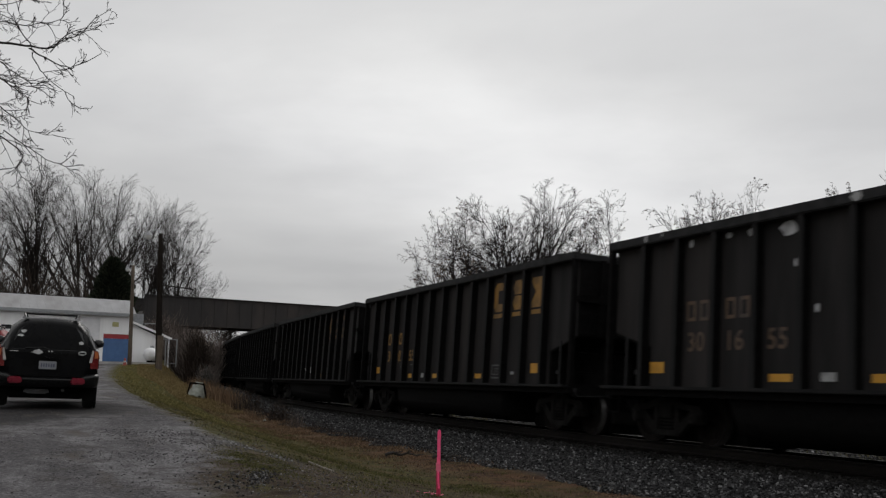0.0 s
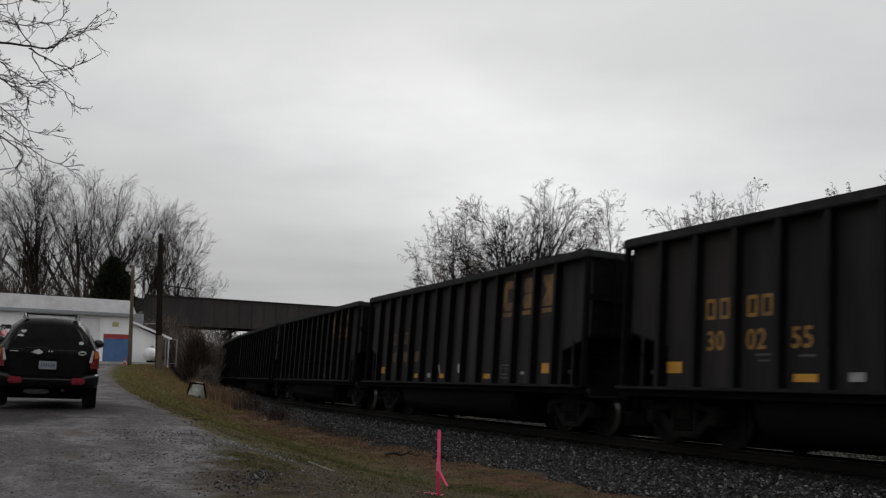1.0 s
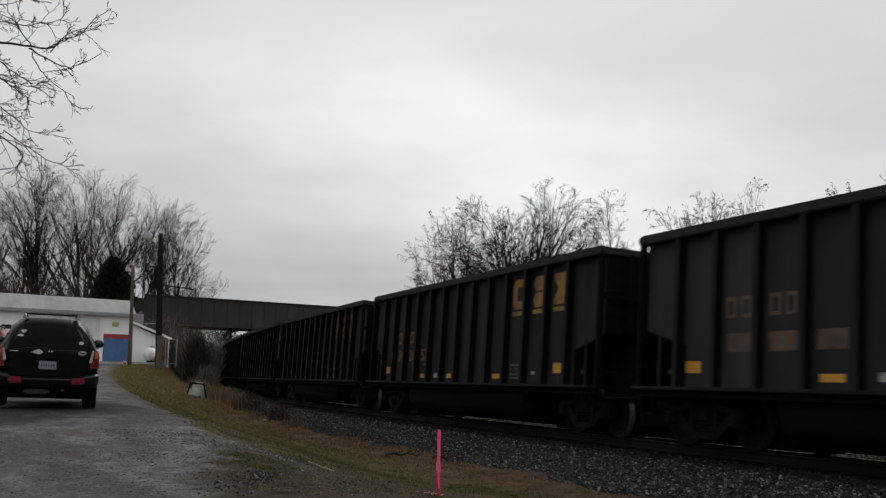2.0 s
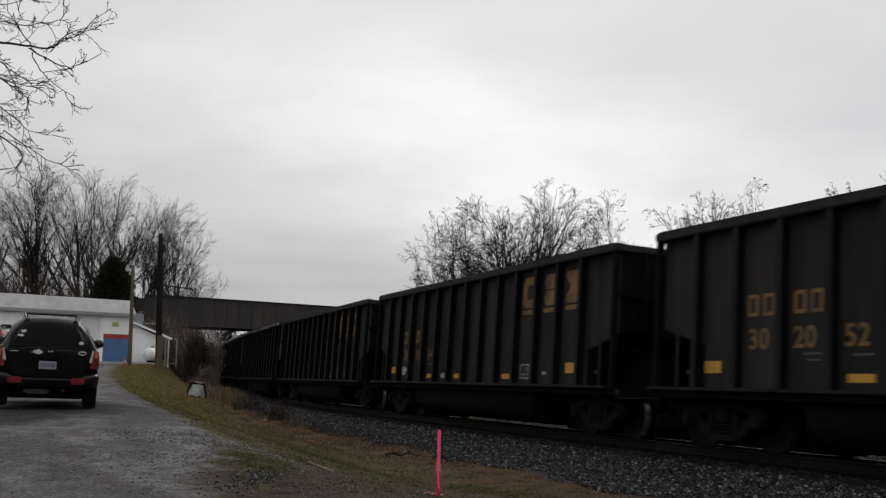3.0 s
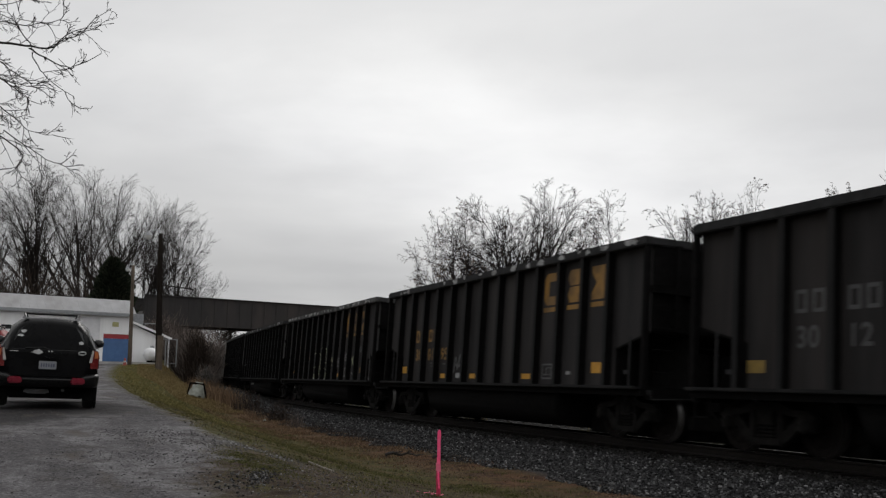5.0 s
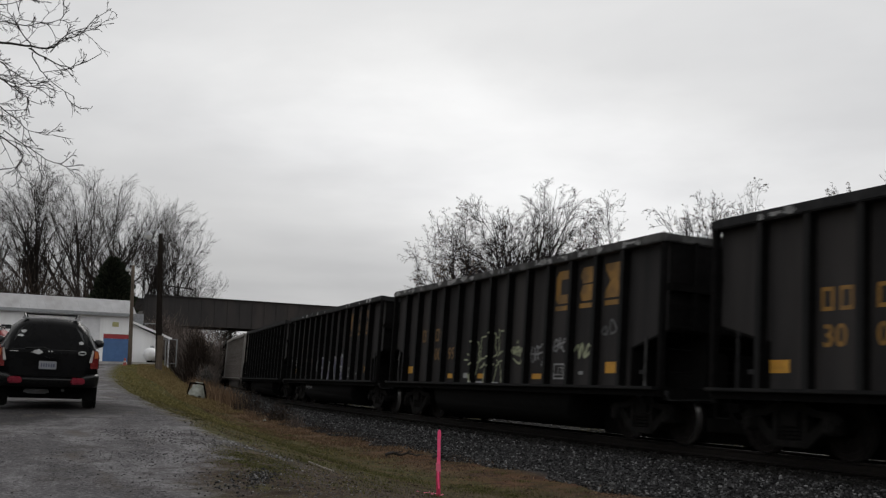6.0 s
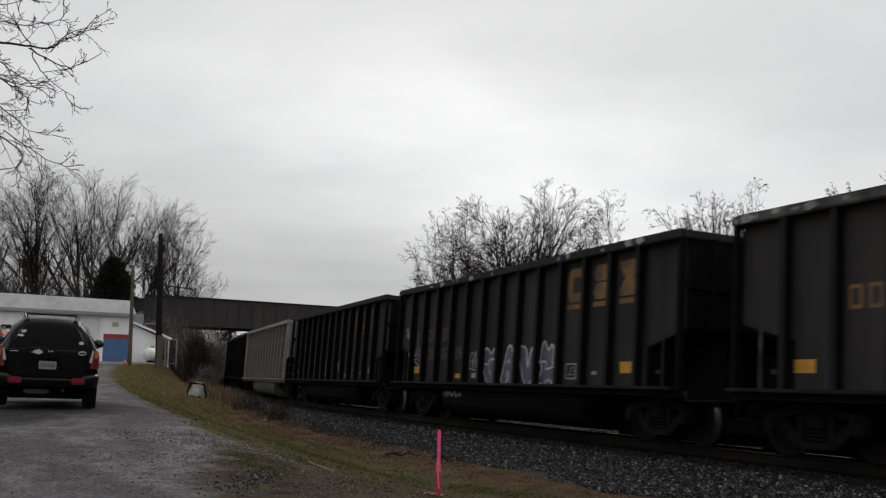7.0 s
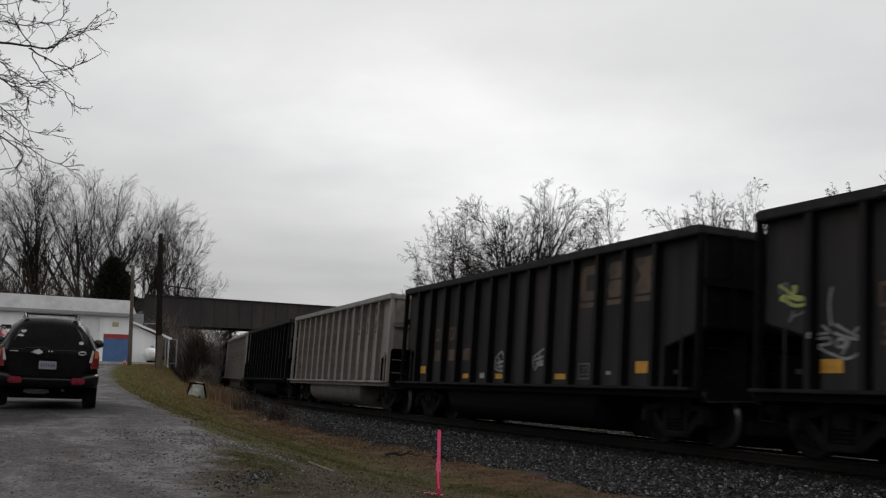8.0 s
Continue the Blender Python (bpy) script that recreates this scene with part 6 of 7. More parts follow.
    bm = pipe(bmesh.new(), [(-0.49, 0.62, 1.735), (0.49, 0.62, 1.735)], 0.018, 8)
    part("roof_bar", bm, CLADDING, car)
    part("roof_bar", pipe(bmesh.new(), [(-0.5, 1.75, 1.745), (0.5, 1.75, 1.745)], 0.018, 8), CLADDING, car)
    # bumper wrapped round the corners
    bm = bmesh.new()
    rows = []
    for z, o, k in ((0.40, 0.16, 0.0), (0.415, 0.06, 0.0), (0.45, 0.01, 0.0), (0.515, -0.015, 0.02), (0.545, -0.03, 0.05), (0.558, -0.02, 0.075), (0.566, 0.05, 0.09), (0.57, 0.16, 0.10)):
        rows.append([(-0.93 + o * 0.3, 0.50, z + k), (-0.93 + o * 0.3, 0.16 + o, z + k), (-0.84, 0.03 + o, z + k), (-0.70, 0.0 + o, z + k * 0.8), (-0.56, -0.012 + o, z), (0.0, -0.03 + o, z), (0.56, -0.012 + o, z), (0.70, 0.0 + o, z + k * 0.8), (0.84, 0.03 + o, z + k), (0.93 - o * 0.3, 0.16 + o, z + k), (0.93 - o * 0.3, 0.50, z + k)])
    vs = [[bm.verts.new(p) for p in r] for r in rows]
    for a, b in zip(vs, vs[1:]):
        for i in range(10):
            bm.faces.new((a[i], a[i + 1], b[i + 1], b[i]))
    part("rear_bumper", bm, CLADDING, car, "grey plastic rear bumper", smooth_faces=True)
    bm = loft(bmesh.new(), [[(-0.40, y, 0.30), (-0.30, y, 0.27), (-0.02, y, 0.27), (0.06, y, 0.30), (0.03, y, 0.35), (-0.37, y, 0.35)] for y in (0.22, 0.46)])
    part("muffler", bm, DULL_STEEL, car, "dull grey muffler")
    # low black underside parts, added to block light and deepen shade under the suv
    part("rear_axle", lathe(bmesh.new(), [(0.001, -0.72), (0.05, -0.72), (0.05, -0.14), (0.13, -0.07), (0.13, 0.07), (0.05, 0.14), (0.05, 0.72), (0.001, 0.72)], axis="x", n=12, centre=(0.05, 0.85, 0.30)), SOOT_SHADE_BLACK, car)
    for side in (-1, 1):
        part("mud_flap", boxed(side * 0.80 - 0.13, 0.44, 0.14, side * 0.80 + 0.13, 0.465, 0.42, bevel=0.01), SOOT_SHADE_BLACK, car)
    part("underbody", boxed(-0.68, 0.47, 0.17, 0.68, 4.1, 0.44, bevel=0.03), SOOT_SHADE_BLACK, car)
    part("side_skirt", boxed(-0.86, 1.27, 0.20, 0.86, 3.05, 0.42, bevel=0.03), CLADDING, car)
    bm = tube(bmesh.new(), (0.30, 0.06, 0.35), (0.30, 0.45, 0.35), 0.032, n=12)
    part("exhaust", bm, RUBBER, car)
    if detailed:
        bm = boxed(-0.162, 0.058, 0.725, 0.155, 0.07, 0.87, bevel=0.01)
        pl = part("number_plate", bm, PLATE_WHITE, car, "pale number plate")
        for i in range(6):
            part("plate_bar", boxed(-0.125 + i * 0.044, 0.053, 0.765, -0.10 + i * 0.044, 0.0575, 0.83), PLATE_BAR, pl)
        part("plate_recess", boxed(-0.26, 0.066, 0.69, 0.26, 0.0745, 0.91, bevel=0.006), CAR_BLACK, car)
        part("tailgate_grip", boxed(-0.22, 0.045, 0.905, 0.22, 0.073, 0.945, bevel=0.012), paint, car)
        wip = pipe(bmesh.new(), [(0.02, 0.09, 1.08), (-0.10, 0.085, 1.12), (-0.42, 0.075, 1.10)], 0.009, 5)
        part("rear_wiper", wip, RUBBER, car)

        def decal(pts, y, mat, name, lab):
            b2 = bmesh.new()
            b2.faces.new([b2.verts.new((x, y + (z - 1.075) * 0.355 if z > 1.075 else y, z)) for x, z in pts])
            part(name, b2, mat, car, lab)

        def wobbly(cx, cz, w, h, seed, n=14, rough=0.35):
            rng = random.Random(seed)
            return [(cx + w / 2 * (1 + rng.uniform(-rough, rough)) * math.cos(i * math.tau / n), cz + h / 2 * (1 + rng.uniform(-rough, rough)) * math.sin(i * math.tau / n)) for i in range(n)]
        decal(wobbly(-0.47, 1.40, 0.11, 0.06, 1), 0.088, STICKER, "window_sticker", "white window sticker")
        decal(wobbly(-0.52, 1.325, 0.10, 0.05, 2), 0.088, STICKER, "window_sticker", "white window sticker")
        decal(wobbly(0.57, 1.22, 0.09, 0.06, 3, rough=0.12), 0.088, STICKER, "window_sticker", "white window sticker")
        decal(wobbly(-0.2, 1.075 - 0.035, 0.22, 0.075, 4, rough=0.45), 0.066, STICKER, "bumper_sticker", "ragged silver sticker")
        decal(wobbly(0.0, 1.045, 0.03, 0.03, 5), 0.066, STICKER, "badge", "small chrome badge")
        decal(wobbly(0.05, 1.05, 0.03, 0.03, 6), 0.066, STICKER, "badge", "small chrome badge")
        decal(wobbly(0.60, 1.035, 0.155, 0.08, 7, rough=0.05), 0.066, STICKER, "oval_sticker", "white oval sticker")
        part("sticker_bar", boxed(0.55, 0.060, 1.02, 0.655, 0.064, 1.05), CAR_BLACK, car)
        part("badge_bar", boxed(-0.68, 0.066, 1.03, -0.53, 0.07, 1.045), CHROME, car)
    return car


# ---- building ----
SIDING = noisy("white_metal_siding", (0.82, 0.82, 0.825), (0.88, 0.88, 0.885), 3, 0.55, stretch=(1, 1, 0.2), stain=(0.62, 0.61, 0.59), stain_scale=0.8, stain_amount=0.4)
ROOF_METAL = noisy("pale_metal_roof", (0.36, 0.36, 0.37), (0.45, 0.45, 0.46), 2, 0.55, stain=(0.28, 0.27, 0.265), stain_scale=0.6, stain_amount=0.6)
DOOR_WHITE = noisy("off_white_door", (0.66, 0.66, 0.68), (0.74, 0.74, 0.76), 3, 0.55)
BLUE = noisy("blue_painted_door", (0.05, 0.12, 0.27), (0.07, 0.15, 0.32), 4, 0.55, stain=(0.045, 0.09, 0.19), stain_scale=1.0, stain_amount=0.5)
RED = noisy("red_painted_band", (0.28, 0.025, 0.03), (0.36, 0.035, 0.04), 4, 0.55)
CONCRETE = noisy("grey_concrete", (0.16, 0.155, 0.15), (0.26, 0.25, 0.24), 5, 0.85, bump=0.3, bump_scale=30, stain=(0.09, 0.085, 0.08), stain_scale=0.7, stain_amount=0.6)
PALE_CONCRETE = noisy("pale_worn_concrete", (0.34, 0.33, 0.32), (0.46, 0.45, 0.44), 5, 0.85, bump=0.2, bump_scale=30)
GREY_METAL = noisy("grey_galvanised_metal", (0.22, 0.23, 0.24), (0.32, 0.33, 0.34), 8, 0.5, metal=0.4)
SHED_GREY = noisy("grey_siding", (0.26, 0.27, 0.29), (0.34, 0.35, 0.37), 4, 0.6, stretch=(1, 1, 0.3))
SIGN_YELLOW = noisy("pale_yellow_sign", (0.38, 0.36, 0.16), (0.48, 0.46, 0.22), 7, 0.5)
TANK_WHITE = noisy("white_tank_paint", (0.84, 0.84, 0.85), (0.88, 0.88, 0.89), 4, 0.4, stain=(0.55, 0.53, 0.5), stain_scale=1.5, stain_amount=0.5)


def building():
    """Local frame: x along the front wall towards its far corner on the lane's side, y into the building, z up from its base."""
    turn = math.degrees(math.atan2(0.63794, 0.77008))
    m = Matrix.Translation((-23.776, 78.0, 2.42)) @ pose(0, 0, 0, 0, 0, turn)
    house = thing("garage_building", m, "low white metal-sided garage with pale roof, blue and red door", "building")
    back, left, eave, ridge, brow = 9.0, -22.0, 3.62, 4.68, 0.75
    # front wall round its two doorways
    bm = bmesh.new()
    for x0, x1, z0, z1 in ((left, -9.45, -0.6, eave), (-8.75, -4.75, -0.6, eave), (-9.45, -8.75, -0.6, 2.2), (-9.45, -8.75, 2.5, eave), (-2.38, -2.08, -0.6, eave), (-4.75, -2.38, 3.27, eave), (-2.08, -0.06, 2.12, eave), (-0.06, 0.0, -0.6, eave)):
        box(bm, x0, 0, z0, x1, 0.15, z1)
    wall = part("front_wall", bm, SIDING, house)
    for x in np.arange(left + 0.3, -0.1, 0.3):
        if not (-4.8 < x < -2.3 or -2.1 < x < 0 or -9.5 < x < -8.7):
            rib = part("siding_rib", boxed(-0.012, -0.015, -0.05, 0.012, 0.0, eave - 0.05), SIDING, wall) if x < left + 0.4 else new("siding_rib", rib.data)
            rib.parent = wall
            rib.matrix_basis = pose(float(x), 0, 0)
    part("side_wall", plate(bmesh.new(), [(0.0, -0.6), (0.15, -0.6), (0.15, eave), (0.0, eave)], 0.15, back), SIDING, house).matrix_basis = pose(-0.15, 0, 0)
    part("rear_wall", boxed(left, back, -0.6, 0, back + 0.15, eave), SIDING, house)
    part("end_wall", boxed(left, 0.15, -0.6, left + 0.15, back, eave), SIDING, house)
    for x in (-0.12, left + 0.03):
        bm = bmesh.new()
        a = [bm.verts.new((x, y, z)) for y, z in ((0.05, eave), (back, eave), (brow, ridge - 0.1))]
        b = [bm.verts.new((x + 0.1, y, z)) for y, z in ((0.05, eave), (back, eave), (brow, ridge - 0.1))]
        bm.faces.new(a)
        bm.faces.new(b[::-1])
        for i in range(3):
            j = (i + 1) % 3
            bm.faces.new((a[i], b[i], b[j], a[j]))
        part("gable", bm, SIDING, house)
    for sgn, name in ((0, "roof"), (1, "roof")):
        bm = bmesh.new()
        y0, y1 = (-0.35, brow) if sgn == 0 else (back + 0.35, brow)
        z0 = eave - 0.02
        loft(bm, [[(left - 0.2, y0, z0), (0.25, y0, z0), (0.25, y0, z0 + 0.09), (left - 0.2, y0, z0 + 0.09)], [(left - 0.2, y1, ridge), (0.25, y1, ridge), (0.25, y1, ridge + 0.09), (left - 0.2, y1, ridge + 0.09)]])
        roof = part(name, bm, ROOF_METAL, house, "pale standing seam metal roof")
        if sgn == 0:
            seam = None
            for i in range(36):
                x = left + 0.3 + i * 0.61
                if x > 0.2:
                    break
                if seam is None:
                    b2 = bmesh.new()
                    loft(b2, [[(-0.015, y0, z0 + 0.09), (0.015, y0, z0 + 0.09), (0.015, y0, z0 + 0.105), (-0.015, y0, z0 + 0.105)], [(-0.015, y1, ridge + 0.09), (0.015, y1, ridge + 0.09), (0.015, y1, ridge + 0.105), (-0.015, y1, ridge + 0.105)]])
                    seam = part("roof_seam", b2, ROOF_METAL, roof)
                    o = seam
                else:
                    o = new("roof_seam", seam.data)
                    o.parent = roof
                o.matrix_basis = pose(x, 0, 0)
    part("fascia", boxed(left - 0.2, -0.42, eave - 0.16, 0.25, -0.36, eave + 0.08), GREY_METAL, house, "grey eave fascia")
    # doors
    white = part("roller_door", boxed(-4.75, 0.06, -0.02, -2.38, 0.10, 3.27), DOOR_WHITE, house, "off-white sectional garage door")
    for i in range(6):
        part("door_section", boxed(-4.73, 0.035, 0.02 + i * 0.54, -2.40, 0.058, 0.53 + i * 0.54), DOOR_WHITE, white)
    blue = part("blue_door", boxed(-2.08, 0.05, -0.02, -0.06, 0.09, 1.78), BLUE, house, "blue painted double door")
    part("door_gap", boxed(-1.075, 0.046, 0.0, -1.065, 0.049, 1.78), BLUE, blue)
    part("red_band", boxed(-2.08, 0.04, 1.785, -0.06, 0.09, 2.12), RED, house, "red band over the blue door")
    part("wall_sign", boxed(-1.45, -0.03, 2.68, -0.95, -0.002, 3.02, bevel=0.01), SIGN_YELLOW, house, "small pale yellow sign")
    win = part("window", boxed(-9.45, 0.06, 2.2, -8.75, 0.1, 2.5), GLASS_DARK, house, "small dark window")
    part("window_frame", boxed(-9.5, -0.02, 2.16, -8.7, -0.001, 2.2), DOOR_WHITE, win)
    part("base_strip", boxed(left, -0.06, -0.6, 0.1, -0.002, 0.06), CONCRETE, house, "concrete footing")
    part("apron", boxed(-5.0, -1.7, -0.6, 1.7, -0.065, 0.03, bevel=0.01), PALE_CONCRETE, house, "pale concrete apron before the doors")
    return house, m


def lean_to(m):
    """White single-pitch annexe on the far corner, with a grey end."""
    shed = thing("annexe", m, "white lean-to annexe beside the garage with a pitched roof", "building")
    bm = bmesh.new()
    a = [(0.02, -0.6), (2.25, -0.6), (2.25, 2.12), (0.02, 3.05)]
    plate(bm, a, 0.3, 0.42)
    part("front_wall", bm, SIDING, shed)
    part("garage_door", boxed(0.35, 0.27, -0.02, 2.1, 0.298, 2.1), SIDING, shed, "white garage door")
    bm = bmesh.new()
    box(bm, 2.25, 0.3, -0.6, 2.37, 3.2, 2.06)
    part("side_wall", bm, SHED_GREY, shed, "grey side wall")
    part("rear_wall", plate(bmesh.new(), a, 3.1, 3.2), SIDING, shed)
    bm = bmesh.new()
    loft(bm, [[(-0.1, 0.05, 3.12), (-0.1, 3.5, 3.12), (-0.1, 3.5, 3.24), (-0.1, 0.05, 3.24)], [(3.35, 0.05, 1.86), (3.35, 3.5, 1.86), (3.35, 3.5, 1.98), (3.35, 0.05, 1.98)]])
    part("roof", bm, ROOF_METAL, shed, "pale metal lean-to roof")
    part("porch_post", boxed(3.18, 0.15, -0.6, 3.28, 0.25, 1.9), DOOR_WHITE, shed)
    part("roof_edge", loft(bmesh.new(), [[(-0.1, -0.02, 3.08), (-0.1, 0.045, 3.08), (-0.1, 0.045, 3.26), (-0.1, -0.02, 3.26)], [(3.4, -0.02, 1.82), (3.4, 0.045, 1.82), (3.4, 0.045, 2.0), (3.4, -0.02, 2.0)]]), SIDING, shed, "white roof edge board")
    unit = thing("air_unit", m @ pose(0.9, 1.2, 3.45), "grey rooftop air handling unit", "air conditioner")
    part("casing", boxed(-0.35, -0.4, -0.75, 0.45, 0.4, 0.35, bevel=0.02), GREY_METAL, unit)
    for i in range(5):
        part("louvre", boxed(-0.3, -0.425, -0.2 + i * 0.1, 0.4, -0.402, -0.14 + i * 0.1), SHED_GREY, unit)
    rail = thing("roof_railing", m @ pose(1.9, 0.6, 2.42), "thin grey railing on the annexe roof", "railing")
    part("top_rail", boxed(-0.55, -0.03, 0.62, 0.55, 0.03, 0.68), GREY_METAL, rail)
    for x, dz in ((-0.5, 0.1), (0.5, -0.3)):
        part("upright", boxed(x - 0.025, -0.025, dz - 0.05, x + 0.025, 0.025, 0.62), GREY_METAL, rail)
    return shed


def propane_tank(x, y):
    z = ground_z(x, y)
    z = 2.45
    tank = thing("propane_tank", Matrix.Translation((x, y, z)) @ pose(0, 0, 0, 0, 0, -8), "white domed propane tank on short legs", "gas tank")
    prof = [(0.001, -1.2), (0.25, -1.15), (0.42, -1.0), (0.49, -0.75), (0.5, -0.5), (0.5, 0.1), (0.49, 0.35), (0.42, 0.6), (0.25, 0.75), (0.001, 0.8)]
    body = lathe(bmesh.new(), prof, n=28, centre=(0, 1.2, 0.62))
    part("shell", body, TANK_WHITE, tank, smooth_faces=True)
    part("valve_dome", lathe(bmesh.new(), [(0.14, 0.0), (0.14, 0.12), (0.1, 0.17), (0.001, 0.18)], axis="z", n=16, centre=(0, 0.9, 1.1)), GREY_METAL, tank)
    for y0 in (0.5, 1.4):
        part("leg", boxed(-0.2, y0 - 0.06, -0.4, 0.2, y0 + 0.06, 0.16), SOOT_SHADE_BLACK, tank)
    return tank


# ---- poles, bridge and roadside things ----
POLE_WOOD = noisy("weathered_pole_wood", (0.010, 0.008, 0.007), (0.024, 0.020, 0.017), 6, 0.95, spec=0.05, bump=0.5, bump_scale=30, stretch=(4, 4, 0.3))
PALE_POLE = noisy("grey_brown_pole_wood", (0.075, 0.060, 0.048), (0.15, 0.122, 0.098), 6, 0.95, spec=0.05, bump=0.5, bump_scale=30, stretch=(4, 4, 0.3))
LAMP_GLASS = noisy("lamp_bowl_glass", (0.6, 0.6, 0.6), (0.7, 0.7, 0.7), 9, 0.2)
GIRDER = noisy("dark_weathered_girder", (0.017, 0.0155, 0.0155), (0.032, 0.029, 0.0285), 1.5, 0.8, bump=0.3, bump_scale=8, stretch=(1, 1, 0.3), stain=(0.05, 0.040, 0.036), stain_scale=0.5, stain_amount=0.6)
PINK = noisy("fluorescent_pink_stake", (0.97, 0.06, 0.20), (1.0, 0.12, 0.30), 15, 0.6, stain=(0.9, 0.22, 0.36), stain_scale=9, stain_amount=0.4)
DEEP_PINK = noisy("deep_pink_paint", (0.42, 0.018, 0.07), (0.58, 0.035, 0.11), 12, 0.7, bump=0.2, bump_scale=60)
PALE_PINK = noisy("pale_pink_ribbon", (0.75, 0.10, 0.20), (0.85, 0.20, 0.30), 20, 0.5)
JUNK_PALE = noisy("pale_green_grey_plastic", (0.24, 0.26, 0.22), (0.42, 0.44, 0.40), 6, 0.6, stain=(0.10, 0.11, 0.09), stain_scale=4, stain_amount=0.6)
CONE_RED = noisy("faded_red_plastic", (0.32, 0.07, 0.06), (0.42, 0.10, 0.09), 8, 0.8)
WEED_GREY = island_mat("pale_dry_weeds", [(0.0, (0.04, 0.037, 0.034)), (0.6, (0.09, 0.084, 0.078)), (1.0, (0.18, 0.17, 0.165))], 0.95, 0.05)


def lamp_head(pole, arm_from, arm_to, k=1.0):
    a, b = Vector(arm_from), Vector(arm_to)
    bend = [a, a.lerp(b, 0.25) + Vector((0, 0, 0.28)), a.lerp(b, 0.65) + Vector((0, 0, 0.32)), b + Vector((0, 0, 0.12))]
    arm = part("lamp_arm", pipe(bmesh.new(), bend, 0.035, 8), GREY_METAL, pole)
    head = part("lamp_head", lathe(bmesh.new(), [(r * k, h * k) for r, h in ((0.05, 0.3), (0.12, 0.27), (0.2, 0.12), (0.3, 0.02), (0.3, -0.02), (0.001, -0.02))], axis="z", n=18, centre=b), GREY_METAL, pole, "grey street lamp head")
    part("lamp_bowl", lathe(bmesh.new(), [(r * k, h * k) for r, h in ((0.26, -0.02), (0.25, -0.12), (0.17, -0.24), (0.001, -0.29))], axis="z", n=18, centre=b), LAMP_GLASS, head, "clear lamp bowl")


def utility_pole(x, y, top, lean_x, r, wood, label, lamp, lamp_z, base=None):
    z = ground_z(x, y)
    pole = thing("utility_pole", Matrix.Translation((x, y, z)), label, "utility pole")
    h = top - z
    bm = bmesh.new()
    rows = []
    for i in range(9):
        f = i / 8
        rows.append([(lean_x * f + r * (1 - 0.3 * f) * math.cos(t * math.tau / 12), r * (1 - 0.3 * f) * math.sin(t * math.tau / 12), -0.3 + (h + 0.3) * f) for t in range(12)])
    loft(bm, rows)
    part("shaft", bm, wood, pole, smooth_faces=True)
    lamp_head(pole, (lean_x * 0.97, 0, lamp_z - z + 0.15), (lean_x * 0.97 + lamp, -0.05, lamp_z - z), 1.0 if r > 0.2 else 0.6)
    if base:
        bm = lathe(bmesh.new(), [(r * 1.04, -0.2), (r * 1.03, base)], axis="z", n=14)
        part("pole_wrap", bm, PALE_POLE, pole, "paler weathered pole foot")
    return pole


def crossarm_pole(x, y, top):
    z = ground_z(x, y)
    pole = thing("telegraph_pole", Matrix.Translation((x, y, z)), "dark telegraph pole with a tilted crossarm behind the bridge", "utility pole")
    h = top - z
    part("shaft", tube(bmesh.new(), (0, 0, -0.3), (0, 0, h + 0.1), 0.16, 0.12, n=10), POLE_WOOD, pole)
    part("crossarm", boxed(-1.9, -0.07, -0.07, 1.9, 0.07, 0.07, m=pose(0, -0.12, h - 0.35, 0, 6.5, 0)), POLE_WOOD, pole)
    for i in (-1.6, -0.8, 0.8, 1.6):
        part("insulator", lathe(bmesh.new(), [(0.05, 0.0), (0.07, 0.05), (0.05, 0.12), (0.02, 0.16)], axis="z", n=8, centre=(i, -0.12, h - 0.3 - i * 0.113)), GREY_METAL, pole)
    return pole


def bridge():
    """Plate girder road bridge over the track: local x along the span, y away from the camera."""
    a, b = Vector((-30.1, 104.0, 0)), Vector((-20.35, 112.0, 0))
    turn = math.degrees(math.atan2(b.y - a.y, b.x - a.x))
    m = Matrix.Translation(a) @ pose(0, 0, 0, 0, 0, turn)
    br = thing("girder_bridge", m, "dark steel plate girder bridge over the railway", "bridge")
    z0, z1, length = 6.7, 9.68, 27.0
    for y in (0.0, 6.0):
        bm = boxed(-0.4, y - 0.02, z0, length, y + 0.02, z1)
        box(bm, -0.45, y - 0.22, z0 - 0.05, length, y + 0.22, z0 + 0.02)
        box(bm, -0.45, y - 0.22, z1 - 0.02, length, y + 0.22, z1 + 0.05)
        g = part("girder", bm, GIRDER, br, "weathered riveted plate girder")
        st = None
        for i in range(19):
            if st is None:
                b2 = boxed(-0.03, -0.06, z0 + 0.02, 0.03, -0.02, z1 - 0.02)
                st = part("stiffener", b2, GIRDER, g)
                o = st
            else:
                o = new("stiffener", st.data)
                o.parent = g
            o.matrix_basis = pose(i * 1.5, y, 0)
    part("deck", boxed(-0.4, 0.1, z0 + 0.9, length, 5.9, z0 + 1.3), CONCRETE, br)
    for x in np.arange(0.5, length, 3.0):
        part("floor_beam", boxed(float(x) - 0.15, 0.05, z0 + 0.05, float(x) + 0.15, 5.95, z0 + 0.9), GIRDER, br)
    for x0, x1 in ((-3.2, -0.1), (length - 0.5, length + 2.5)):
        part("abutment", boxed(x0, -0.8, -1.0, x1, 6.8, z0 - 0.06), CONCRETE, br, "grey concrete abutment")
    return br


